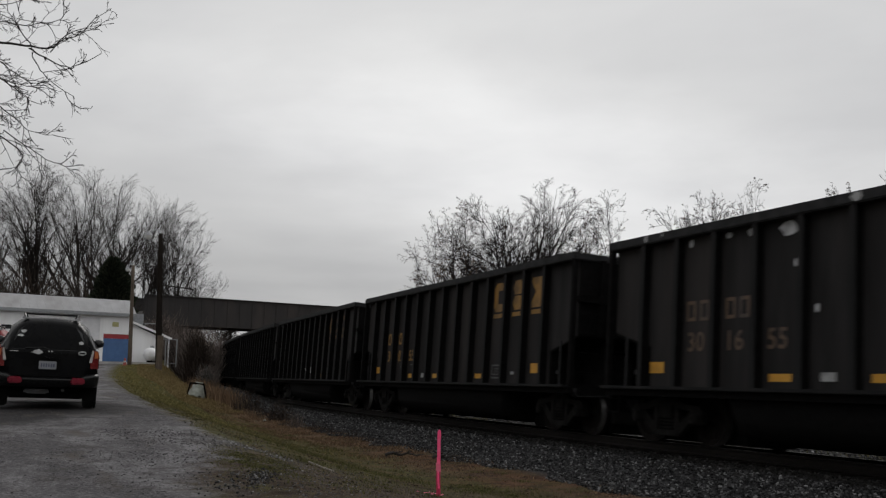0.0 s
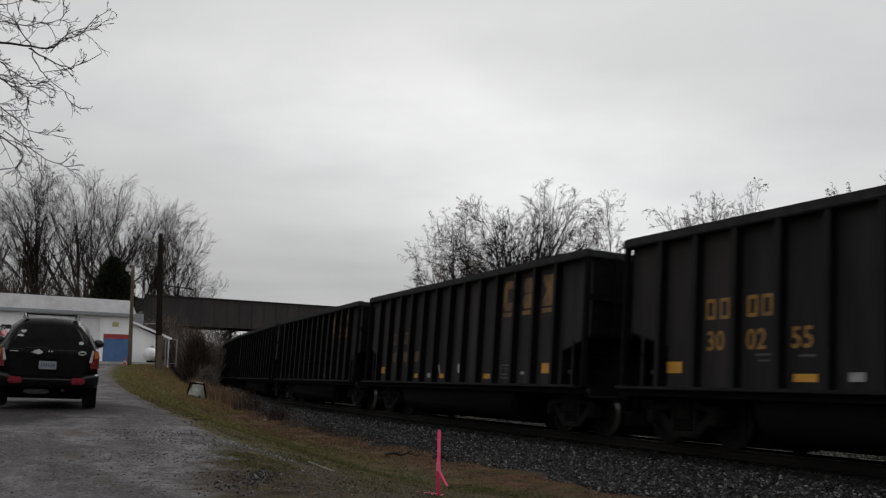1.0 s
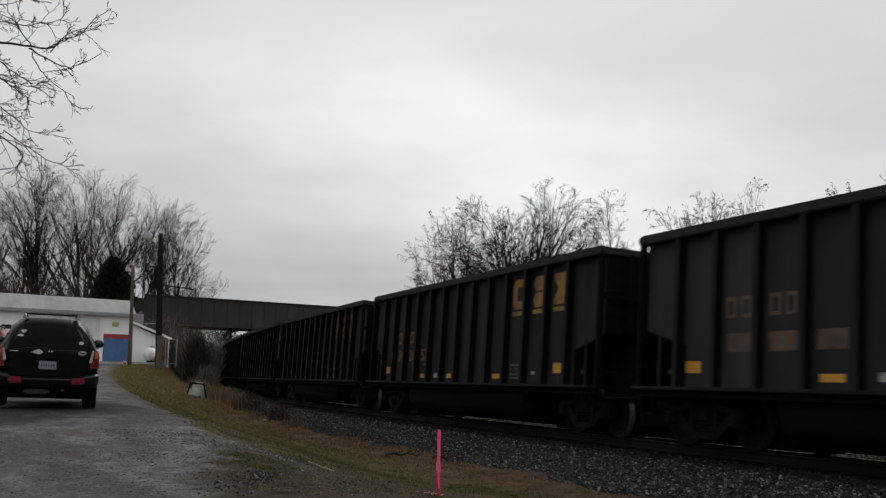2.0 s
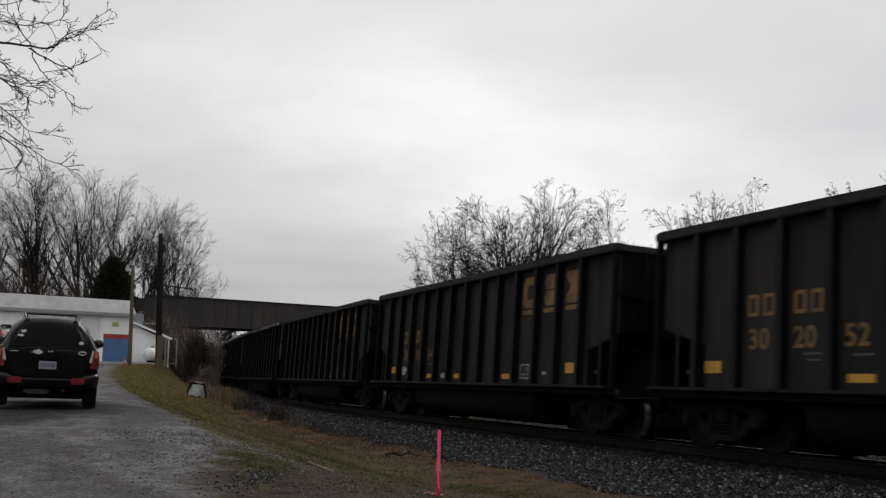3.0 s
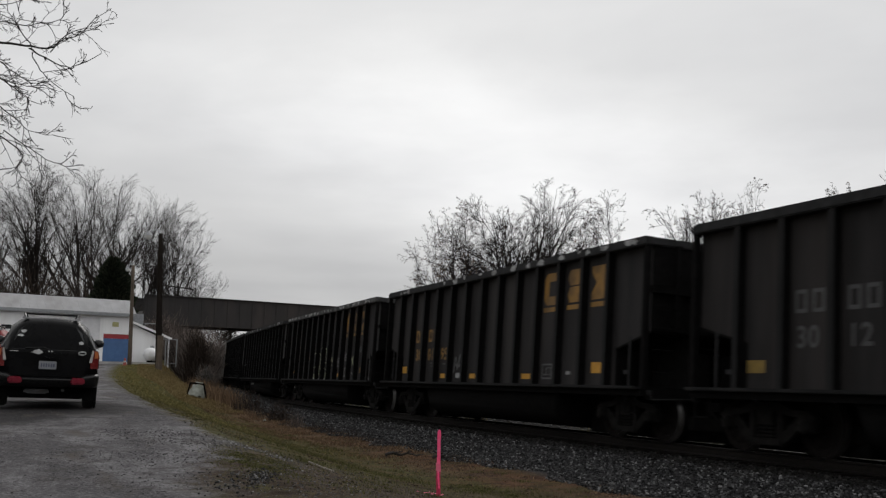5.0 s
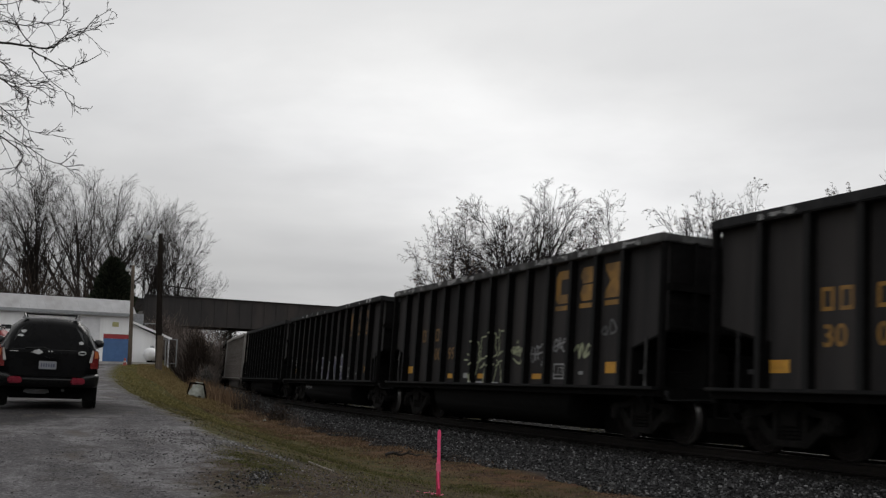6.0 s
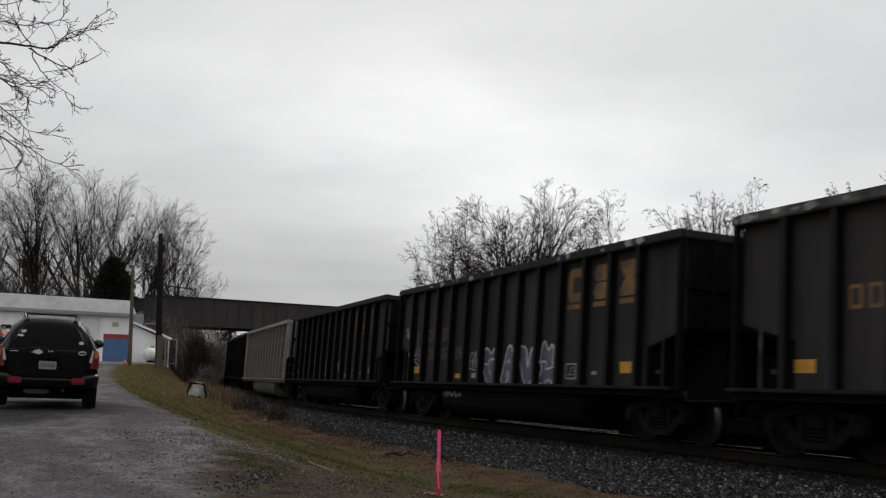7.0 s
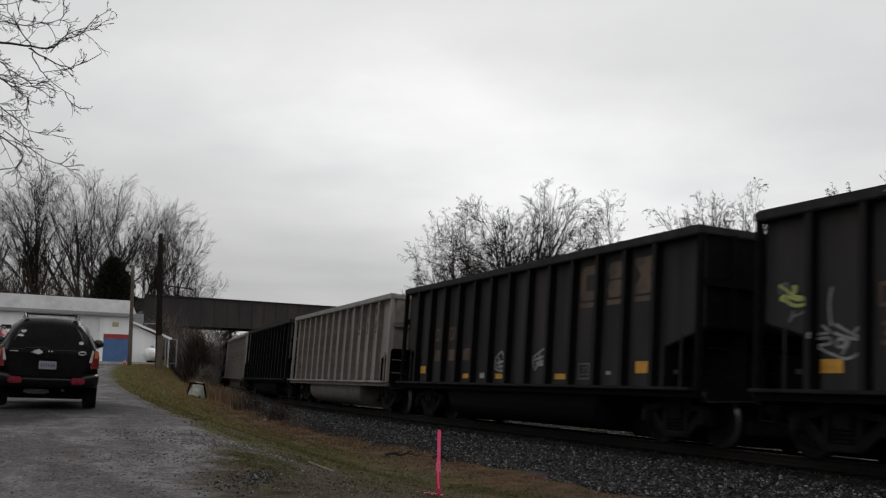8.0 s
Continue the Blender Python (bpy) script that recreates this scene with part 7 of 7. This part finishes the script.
def stake():
    x, y = -0.02, 12.45
    z = ground_z(x, y)
    st = thing("survey_stake", Matrix.Translation((x, y, z)), "thin fluorescent pink survey stake with ribbon", "survey stake")
    lath = plate(bmesh.new(), [(-0.020, 0.34), (0.026, 0.30), (0.024, 0.66), (0.030, 0.72), (0.026, 0.765), (0.008, 0.785), (-0.012, 0.765), (-0.016, 0.70), (-0.014, 0.5)], -0.01, 0.01)
    part("lath", lath, PINK, st)
    part("lath_foot", plate(bmesh.new(), [(-0.022, -0.1), (0.024, -0.1), (0.032, 0.04), (0.027, 0.18), (0.026, 0.297), (-0.020, 0.337), (-0.026, 0.2), (-0.018, 0.08)], -0.009, 0.011), DEEP_PINK, st, "deep crimson-pink painted foot of the lath")
    part("tied_ribbon", loft(bmesh.new(), [[(-0.028, -0.016, z0), (0.0, -0.02, z0 - 0.01), (0.03, -0.014, z0 - 0.02), (0.03, 0.014, z0 - 0.02), (-0.028, 0.014, z0)] for z0 in (0.30, 0.325, 0.37, 0.39)]), PALE_PINK, st, "pale pink ribbon tied round the lath")
    rng = random.Random(2)
    for k in range(9):
        paint = bmesh.new()
        c = (rng.uniform(-0.24, 0.06), rng.uniform(-0.16, 0.10))
        r = rng.uniform(0.008, 0.022)
        paint.faces.new([paint.verts.new((c[0] + r * 2 * math.cos(i * math.tau / 7) * rng.uniform(0.6, 1.2), c[1] + r * math.sin(i * math.tau / 7), ground_z(x + c[0], y + c[1]) - z + 0.012 + 0.002 * k)) for i in range(7)])
        part("paint_spot", paint, PINK, st, "pink paint spot on the ground")
    rm = bmesh.new()
    prev = None
    for i in range(6):
        f = i / 5
        a, b = rm.verts.new((-0.012 + 0.01 * f * f, -0.004 * i, -0.24 * f)), rm.verts.new((0.012 + 0.01 * f * f, -0.004 * i + 0.006, -0.24 * f))
        if prev:
            rm.faces.new((prev[0], a, b, prev[1]))
        prev = (a, b)
    rib = part("ribbon", rm, PINK, st, "fluttering pink plastic ribbon")
    rib.matrix_basis = pose(0.0, -0.014, 0.33)
    return st, rib


def junk(x, y):
    """Upturned pale plastic tub with a dark frame, thrown on the verge."""
    z = ground_z(x, y)
    j = thing("broken_tub", Matrix.Translation((x, y, z)) @ Matrix.Scale(1.15, 4), "pale upturned broken plastic tub with dark rim on the verge", "junk")
    j.rotation_euler = (0.0, radians(7), 0.3)
    bm = bmesh.new()
    n = 16
    rows = []
    for zz, r in ((0.0, 0.34), (0.15, 0.31), (0.45, 0.24), (0.52, 0.2)):
        rows.append([(r * (1 + 0.10 * math.sin(i * 2.3 + zz * 9)) * math.cos(i * math.tau / n) + 0.12 * zz, r * 0.8 * math.sin(i * math.tau / n), zz * (1 + 0.12 * math.sin(i * 1.7)) + (0.12 if i in (10, 11, 13) and zz < 0.1 else 0)) for i in range(n)])
    loft(bm, rows)
    part("shell", bm, JUNK_PALE, j)
    bm = bmesh.new()
    pipe(bm, [(-0.36, -0.2, 0.02), (-0.30, -0.18, 0.55), (0.22, -0.18, 0.58), (0.40, -0.2, 0.05)], 0.035, 8)
    part("frame", bm, SOOT_SHADE_BLACK, j, "dark bent frame")
    bm = boxed(-0.12, -0.24, 0.585, 0.2, -0.1, 0.63, bevel=0.015)
    part("cap", bm, JUNK_PALE, j)
    return j


def cone(x, y, z):
    c = thing("marker_post", Matrix.Translation((x, y, z)), "short red and white marker at the pole foot", "marker")
    c.scale = (0.8, 0.8, 0.8)
    part("post", lathe(bmesh.new(), [(0.26, 0.0), (0.25, 0.04), (0.14, 0.05), (0.1, 0.4), (0.07, 0.62), (0.001, 0.63)], axis="z", n=16), CONE_RED, c)
    part("band", lathe(bmesh.new(), [(0.125, 0.26), (0.109, 0.40)], axis="z", n=16), STICKER, c, "white band")
    return c


def chain_gate(x, y, w, h, turn):
    z = ground_z(x, y)
    z = max(z, 2.3)
    g = thing("chain_link_gate", Matrix.Translation((x, y, z)) @ pose(0, 0, 0, 0, 0, turn), "grey chain-link gate beside the annexe", "gate")
    for a, b in (((0, 0, -0.2), (0, 0, h)), ((w, 0, -0.2), (w, 0, h))):
        part("post", tube(bmesh.new(), a, b, 0.045, n=8), GREY_METAL, g)
    for zz in (0.08, h - 0.05):
        part("rail", tube(bmesh.new(), (0, 0, zz), (w, 0, zz), 0.025, n=6), GREY_METAL, g)
    bm = bmesh.new()
    k = 0.0
    while k < w + h:
        for sgn in (0, 1):
            x0, z0, x1, z1 = (max(0, k - h), min(k, h), min(k, w), max(0, k - w))
            if sgn:
                x0, x1 = w - x0, w - x1
            if abs(x0 - x1) > 0.02:
                tube(bm, (x0, 0.01 * sgn, z0), (x1, 0.01 * sgn, z1), 0.007, n=3, cap=False)
        k += 0.10
    part("mesh", bm, TRUCK_STEEL, g, "dark woven wire mesh")
    return g


def plank(x, y, length, turn, material, label):
    z = ground_z(x, y)
    p = thing("board", Matrix.Translation((x, y, z + 0.02)) @ pose(0, 0, 0, 0, 7, turn), label, "board")
    part("plank", boxed(-length / 2, -0.009, -0.01, length / 2, 0.009, 0.008, bevel=0.003), material, p)
    return p


def fallen_branch(x, y, length, turn, seed):
    """A dark crooked branch lying in the dead grass."""
    rng = random.Random(seed)
    b = thing("fallen_branch", Matrix.Translation((x, y, ground_z(x, y) + 0.03)) @ pose(0, 0, 0, 0, 0, turn), "dark crooked branch lying in dead grass", "branch")
    store = ([], [])
    pts = [Vector((-length / 2 + length * i / 8, rng.gauss(0, 0.04), 0.02 + 0.05 * math.sin(i * 0.9) ** 2)) for i in range(9)]
    limb(store, pts, [0.035 - 0.003 * i for i in range(9)], 7)
    for i in (2, 4, 5, 7):
        d = Vector((rng.uniform(0.1, 0.3), rng.uniform(-0.2, 0.2), rng.uniform(0.0, 0.08)))
        limb(store, [pts[i], pts[i] + d * 0.5, pts[i] + d], [0.014, 0.011, 0.007], 5)
    raw("limb", *store, NEAR_BARK, b)
    return b


RUT_STONE = island_mat("pale_washed_stone", [(0.0, (0.08, 0.078, 0.078)), (0.7, (0.16, 0.155, 0.155)), (1.0, (0.30, 0.295, 0.29))], 0.8)


def can(x, y):
    c = thing("crushed_can", Matrix.Translation((x, y, ground_z(x, y) + 0.035)) @ pose(0, 0, 0, 80, 0, 30), "small pale crushed can in the weeds", "can")
    part("shell", lathe(bmesh.new(), [(0.001, -0.06), (0.032, -0.058), (0.036, -0.045), (0.028, 0.0), (0.036, 0.045), (0.032, 0.058), (0.001, 0.06)], axis="z", n=12), JUNK_PALE, c)
    return c


# ---- the place ----
build_ground()
build_track()
CARS = build_train()
stones("ballast", 58000, ballast_spot, (0.012, 0.031), BALLAST, "loose grey crushed stone ballast", "ballast")
stones("ballast", 11000, far_ballast_spot, (0.02, 0.06), BALLAST, "loose grey crushed stone ballast beyond the rails", "ballast")
stones("ballast", 11500, soot_shade_spot, (0.014, 0.036), SOOT_SHADE_STONE, "sooty stones with painted train shade beside the rails", "ballast")
stones("leaf_litter", 7000, litter_spot, (0.008, 0.024), LITTER, "dark rotted leaves and clods on the verge", "leaf litter", squash=0.3)
stones("gravel", 2200, lane_spot, (0.005, 0.014), PEBBLE, "small loose stones on the lane", "gravel")
stones("gravel", 3600, edge_spot, (0.005, 0.016), PEBBLE, "dark loose stones at the ragged edge of the lane", "gravel")
stones("gravel", 240, rut_spot, (0.008, 0.022), RUT_STONE, "pale stones washed into a rut", "gravel")
stones("gravel", 330, heap_spot, (0.006, 0.017), BALLAST, "dark loose stones spilled on the verge", "gravel")
TUFT_GREEN = island_mat("fresh_grass_blades", [(0.0, (0.045, 0.048, 0.016)), (0.6, (0.092, 0.094, 0.034)), (1.0, (0.16, 0.145, 0.065))], 0.9, 0.1)
BANK_GREEN = island_mat("yellow_green_blades", [(0.0, (0.085, 0.080, 0.028)), (0.5, (0.16, 0.145, 0.052)), (1.0, (0.27, 0.22, 0.095))], 0.9, 0.1)
BLEACHED = noisy("bleached_wood", (0.18, 0.16, 0.135), (0.28, 0.25, 0.215), 9, 0.9, bump=0.3, stretch=(0.3, 4, 4))
blades("grass", 32000, green_spot, (0.02, 0.06), (0.003, 0.008), GRASS, "short green grass of the verge", "grass", lean=1.6)
blades("grass", 9000, tuft_spot, (0.015, 0.04), (0.003, 0.006), TUFT_GREEN, "fresh green tufts in the verge", "grass", lean=1.0)
blades("moss", 11000, moss_spot, (0.005, 0.014), (0.004, 0.008), TUFT_GREEN, "flat green moss and grass in the verge and at the lane", "grass", lean=2.0)
blades("sere_grass", 24000, sere_spot, (0.04, 0.12), (0.008, 0.018), SERE, "yellow-brown winter grass on the bank", "grass", lean=1.6)
blades("grass", 17000, bank_spot, (0.02, 0.07), (0.006, 0.014), BANK_GREEN, "short yellow-green winter grass beside the lane", "grass", lean=1.8)
blades("far_weeds", 6000, far_weed_spot, (0.05, 0.18), (0.006, 0.014), GRASS, "low yellow-green weeds beyond the rails", "weeds", lean=1.0)
blades("dead_grass", 18000, straw_spot, (0.03, 0.09), (0.004, 0.010), STRAW, "brown dead grass by the ballast", "grass", lean=1.8)
blades("weeds", 1600, weed_spot, (0.3, 0.8), (0.006, 0.014), STRAW, "tall dry weeds at the edge of the ballast", "weeds", lean=0.7)

heading = math.degrees(math.atan2(7.11, 18.65))
suv(Matrix.Translation((-7.20, 18.72, ground_z(-7.13, 19.6) - 0.005)) @ pose(0, 0, 0, 2.2, 1.2, heading) @ Matrix.Diagonal((0.965, 1, 1, 1)), CAR_BLACK, "black parked suv with roof rails on the gravel lane")
suv(Matrix.Translation((-13.05, 29.0, ground_z(-13.4, 30.5))) @ pose(0, 0, 0, 1.3, 0, heading), CAR_RED, "dark red parked suv farther along the lane", detailed=False)

HOUSE, HOUSE_POSE = building()
lean_to(HOUSE_POSE)
propane_tank(-22.2, 77.2)
utility_pole(-22.5, 74.0, 9.44, -0.1, 0.16, PALE_POLE, "slim grey wooden pole with a yard lamp", -0.38, 9.15)
utility_pole(-19.3, 70.0, 11.25, -0.28, 0.235, POLE_WOOD, "dark wooden utility pole with a street lamp", -0.85, 11.1, base=2.3)
bridge()
crossarm_pole(-30.7, 118.0, 12.0)
chain_gate(-20.55, 76.2, 0.8, 1.9, 10)
cone(-22.6, 73.2, ground_z(-22.6, 73.2))
STAKE, RIBBON = stake()
junk(-11.2, 47.0)
plank(-1.5, 13.1, 0.62, -52, BLEACHED, "thin bleached stick lying in the grass")

fallen_branch(-0.75, 20.6, 0.7, -14, 31)
fallen_branch(0.15, 20.1, 0.6, -10, 32)
brush("dead_bush", *on_arc(23.3, 2.3), 0.9, 0.7, 0.75, 430, "dark dead bush at the edge of the ballast", 420, DARK_BRUSH)
brush("dead_bush", *on_arc(19.0, 2.7), 0.5, 0.5, 0.6, 431, "small brown dead bush in the verge", 200)
brush("dead_bush", *on_arc(29.0, 2.5), 1.2, 0.8, 0.9, 432, "dark dead bush at the edge of the ballast", 420, DARK_BRUSH)
for i, (s, u, w, h) in enumerate(((10.5, 2.5, 0.8, 0.22), (12.4, 2.6, 0.9, 0.28), (14.2, 2.45, 0.8, 0.3), (16.0, 2.6, 1.0, 0.34), (17.6, 2.4, 0.8, 0.3), (20.5, 2.5, 0.9, 0.4), (25.6, 2.5, 1.0, 0.5))):
    brush("low_weed", *on_arc(s, u), w, 0.5, h, 440 + i, "low dark dead weeds at the edge of the ballast", 240, DARK_BRUSH)
can(*on_arc(23.0, 2.9))

# trees beyond the building
WOOD = ((-51.5, 108, 20.5), (-47.5, 104, 20.5), (-45, 112, 22.5), (-42.5, 107, 22), (-40.5, 115, 23.5), (-38.3, 106, 21.5), (-36.2, 112, 22), (-34.4, 105, 18.6), (-32.8, 112, 19.8), (-30.2, 112, 17.2), (-29.3, 118, 15.5), (-49, 120, 23), (-44, 124, 24), (-38, 124, 23), (-34.5, 126, 20), (-53, 116, 22))
for i, (x, y, h) in enumerate(WOOD):
    edge = x > -31
    bare_tree("bare_tree", x, y, h * 0.94, 100 + i, "tall leafless grey-brown tree in a winter wood", "winter wood behind the garage", kids=(9, 7, 6, 4) if x > -34 and y < 120 else (8, 6, 5, 4) if x > -43 and y < 116 else (6, 6, 5, 4) if y < 116 else (7, 5, 4, 3), thin=0.008, heavy=(0.55, 0.85), trunk=0.0145 if y < 113 else 0.011, up=0.05, wiggle=0.07, bare=0.25, fork=(0.3, 0.72), short=(0.42, 0.62), stems=1 + (i % 3 == 0), lean=0.16, spread=0.26 if edge else 0.34)
evergreen(-29.9, 92.0, 9.1, 6.4, 3)
# low wood seen under the bridge
for i, (x, y, h) in enumerate(((-42, 170, 12), (-38, 176, 9), (-34, 168, 6), (-46, 182, 13), (-40, 190, 12), (-31, 186, 5), (-35, 198, 11))):
    bare_tree("far_tree", x, y, h, 200 + i, "small leafless tree beyond the bridge", "far wood beyond the bridge", kids=(9, 6, 5, 4), thin=0.016, trunk=0.012, bare=0.1, up=0.05, wiggle=0.08, fork=(0.3, 0.7), spread=0.4)
# trees beyond the train
# place, height, stems, share of tips with leaves, half breadth over height, tilt
TRACKSIDE = ((1.2, 60, 10.2, 2, 0.4, 0.34, -0.10), (1.8, 63, 12.0, 2, 0.4, 0.34, -0.06), (2.3, 60, 11.8, 2, 0.35, 0.40, -0.02), (3.2, 61, 12.3, 2, 0.35, 0.40, -0.03), (3.6, 64, 12.9, 2, 0.35, 0.34, -0.02), (4.3, 60, 12.0, 2, 0.1, 0.40, 0.0), (4.9, 61, 13.5, 3, 0.0, 0.38, 0.0), (7.0, 63, 10.6, 1, 0.05, 0.34, 0.04), (8.0, 60, 11.7, 2, 0.35, 0.32, 0.02), (8.95, 61, 12.9, 2, 0.35, 0.28, 0.03),
             (10.95, 42, 9.3, 2, 0.22, 0.27, 0.0), (12.9, 42, 9.85, 2, 0.22, 0.27, 0.0), (11.5, 44, 9.3, 2, 0.15, 0.28, -0.05), (14.0, 34.5, 8.6, 1, 0.12, 0.10, 0.0), (16.7, 37, 11.2, 2, 0.0, 0.18, -0.03))
for i, (x, y, h, stems, lv, wide, side) in enumerate(TRACKSIDE):
    fan = lv == 0.0
    bare_tree("trackside_tree", x, y, h, 300 + i, "leafless trackside tree with fine upright twigs" if fan else "nearly leafless trackside tree with a few clinging dry leaves", "trees beyond the train", levels=4, kids=(9, 6, 5, 4) if fan else (10, 6, 4, 3) if y > 50 else (10, 7, 4, 3), thin=0.0075, trunk=0.016, stems=stems, lean=0.34 if fan else 0.3, leaves=lv, leaf_size=0.055 if y > 50 else 0.042, bare=0.36, up=0.03 if fan else 0.0, wiggle=0.06 if fan else 0.09, fork=(0.35, 0.8) if fan else (0.45, 0.95), short=(0.36, 0.52) if fan else (0.36, 0.54), spread=wide, bark=TRACK_BARK, tilt=(side, 0.0))
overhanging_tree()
# thickets
BANK = ((-18.3, 79, 1.6, 2.5, 3.6, 2200), (-17.0, 75, 1.2, 2.0, 2.8, 1800), (-20.3, 84, 2.2, 3.0, 4.8, 2600), (-23.5, 95, 3.4, 3.0, 4.6, 3000), (-26.5, 98, 4.5, 3.0, 4.6, 2800), (-15.4, 68, 1.4, 1.8, 1.5, 900), (-22.0, 88, 3.2, 3.0, 4.4, 3200), (-24.0, 100, 4.0, 3.0, 4.8, 3200), (-28.0, 101, 4.0, 3.0, 4.6, 3000), (-16.2, 71, 1.0, 1.6, 1.4, 1100), (-31.5, 124, 5.0, 3.0, 8.5, 3200), (-35.5, 125, 5.0, 3.0, 8.5, 3200), (-28.5, 128, 4.0, 3.0, 6.5, 2400))
BEHIND = ((-41.5, 94, 3, 3, 9.5, 3600), (-50, 100, 7, 4, 11, 2600), (-44, 101, 7, 4, 9, 2000), (-38.5, 99, 7, 4, 9.5, 2200), (-34, 100, 6, 4, 9, 2200), (-47, 106, 8, 4, 11, 2200), (-40, 108, 8, 4, 10.5, 2000), (-36, 107, 6, 4, 10.5, 2000))
for i, (x, y, w, d, h, n) in enumerate(BANK):
    brush("thicket", x, y, w, d, h, 400 + i, "dense brown leafless thicket by the railway", n)
for i, (x, y, w, d, h, n) in enumerate(BEHIND):
    brush("thicket", x, y, w, d, h, 480 + i, "tall dark leafless undergrowth behind the garage", n, DARK_BRUSH, leafy=0.08)
brush("dark_bush", -17.3, 72.5, 1.5, 1.3, 3.4, 460, "dense dark brown bush at the foot of the bank", 9000, DARK_BRUSH, lean=0.03, sway=0.05)
brush("dry_weed_clump", -13.6, 59.5, 0.6, 0.6, 1.5, 420, "pale grey dry weed clump by the track", 500, WEED_GREY)


def motions():
    half = BODY / 2
    swing = ((0, 0), (0.1, 6), (0.2, 20), (0.3, 44), (0.4, 36), (0.5, 27), (0.6, 18), (0.7, 11), (0.8, 12), (0.9, 20), (1.0, 26), (1.1, 16), (1.2, 20), (1.3, 12), (1.4, 8), (1.6, 2), (2.0, 1), (3.0, 0), (4.3, -2), (5.0, 1), (6.5, 0), (8.0, 0))
    at = RIBBON.matrix_basis.translation.copy()
    walk(RIBBON, [(t, pose(at.x, at.y, at.z, 0, -a, 0)) for t, a in swing])
    for n, car in CARS.items():
        rear = S0 + PITCH * n
        walk(car, [(t / 2, track_pose(rear - half - SPEED * t / 2)) for t in range(17)])
        for ob in car.children_recursive:
            if ob.name.startswith("wheelset"):
                at = ob.matrix_basis.translation.copy()
                walk(ob, [(i / 30, pose(at.x, at.y, at.z, 0, math.degrees(SPEED * i / 30 / 0.457), 0)) for i in range(241)])


motions()
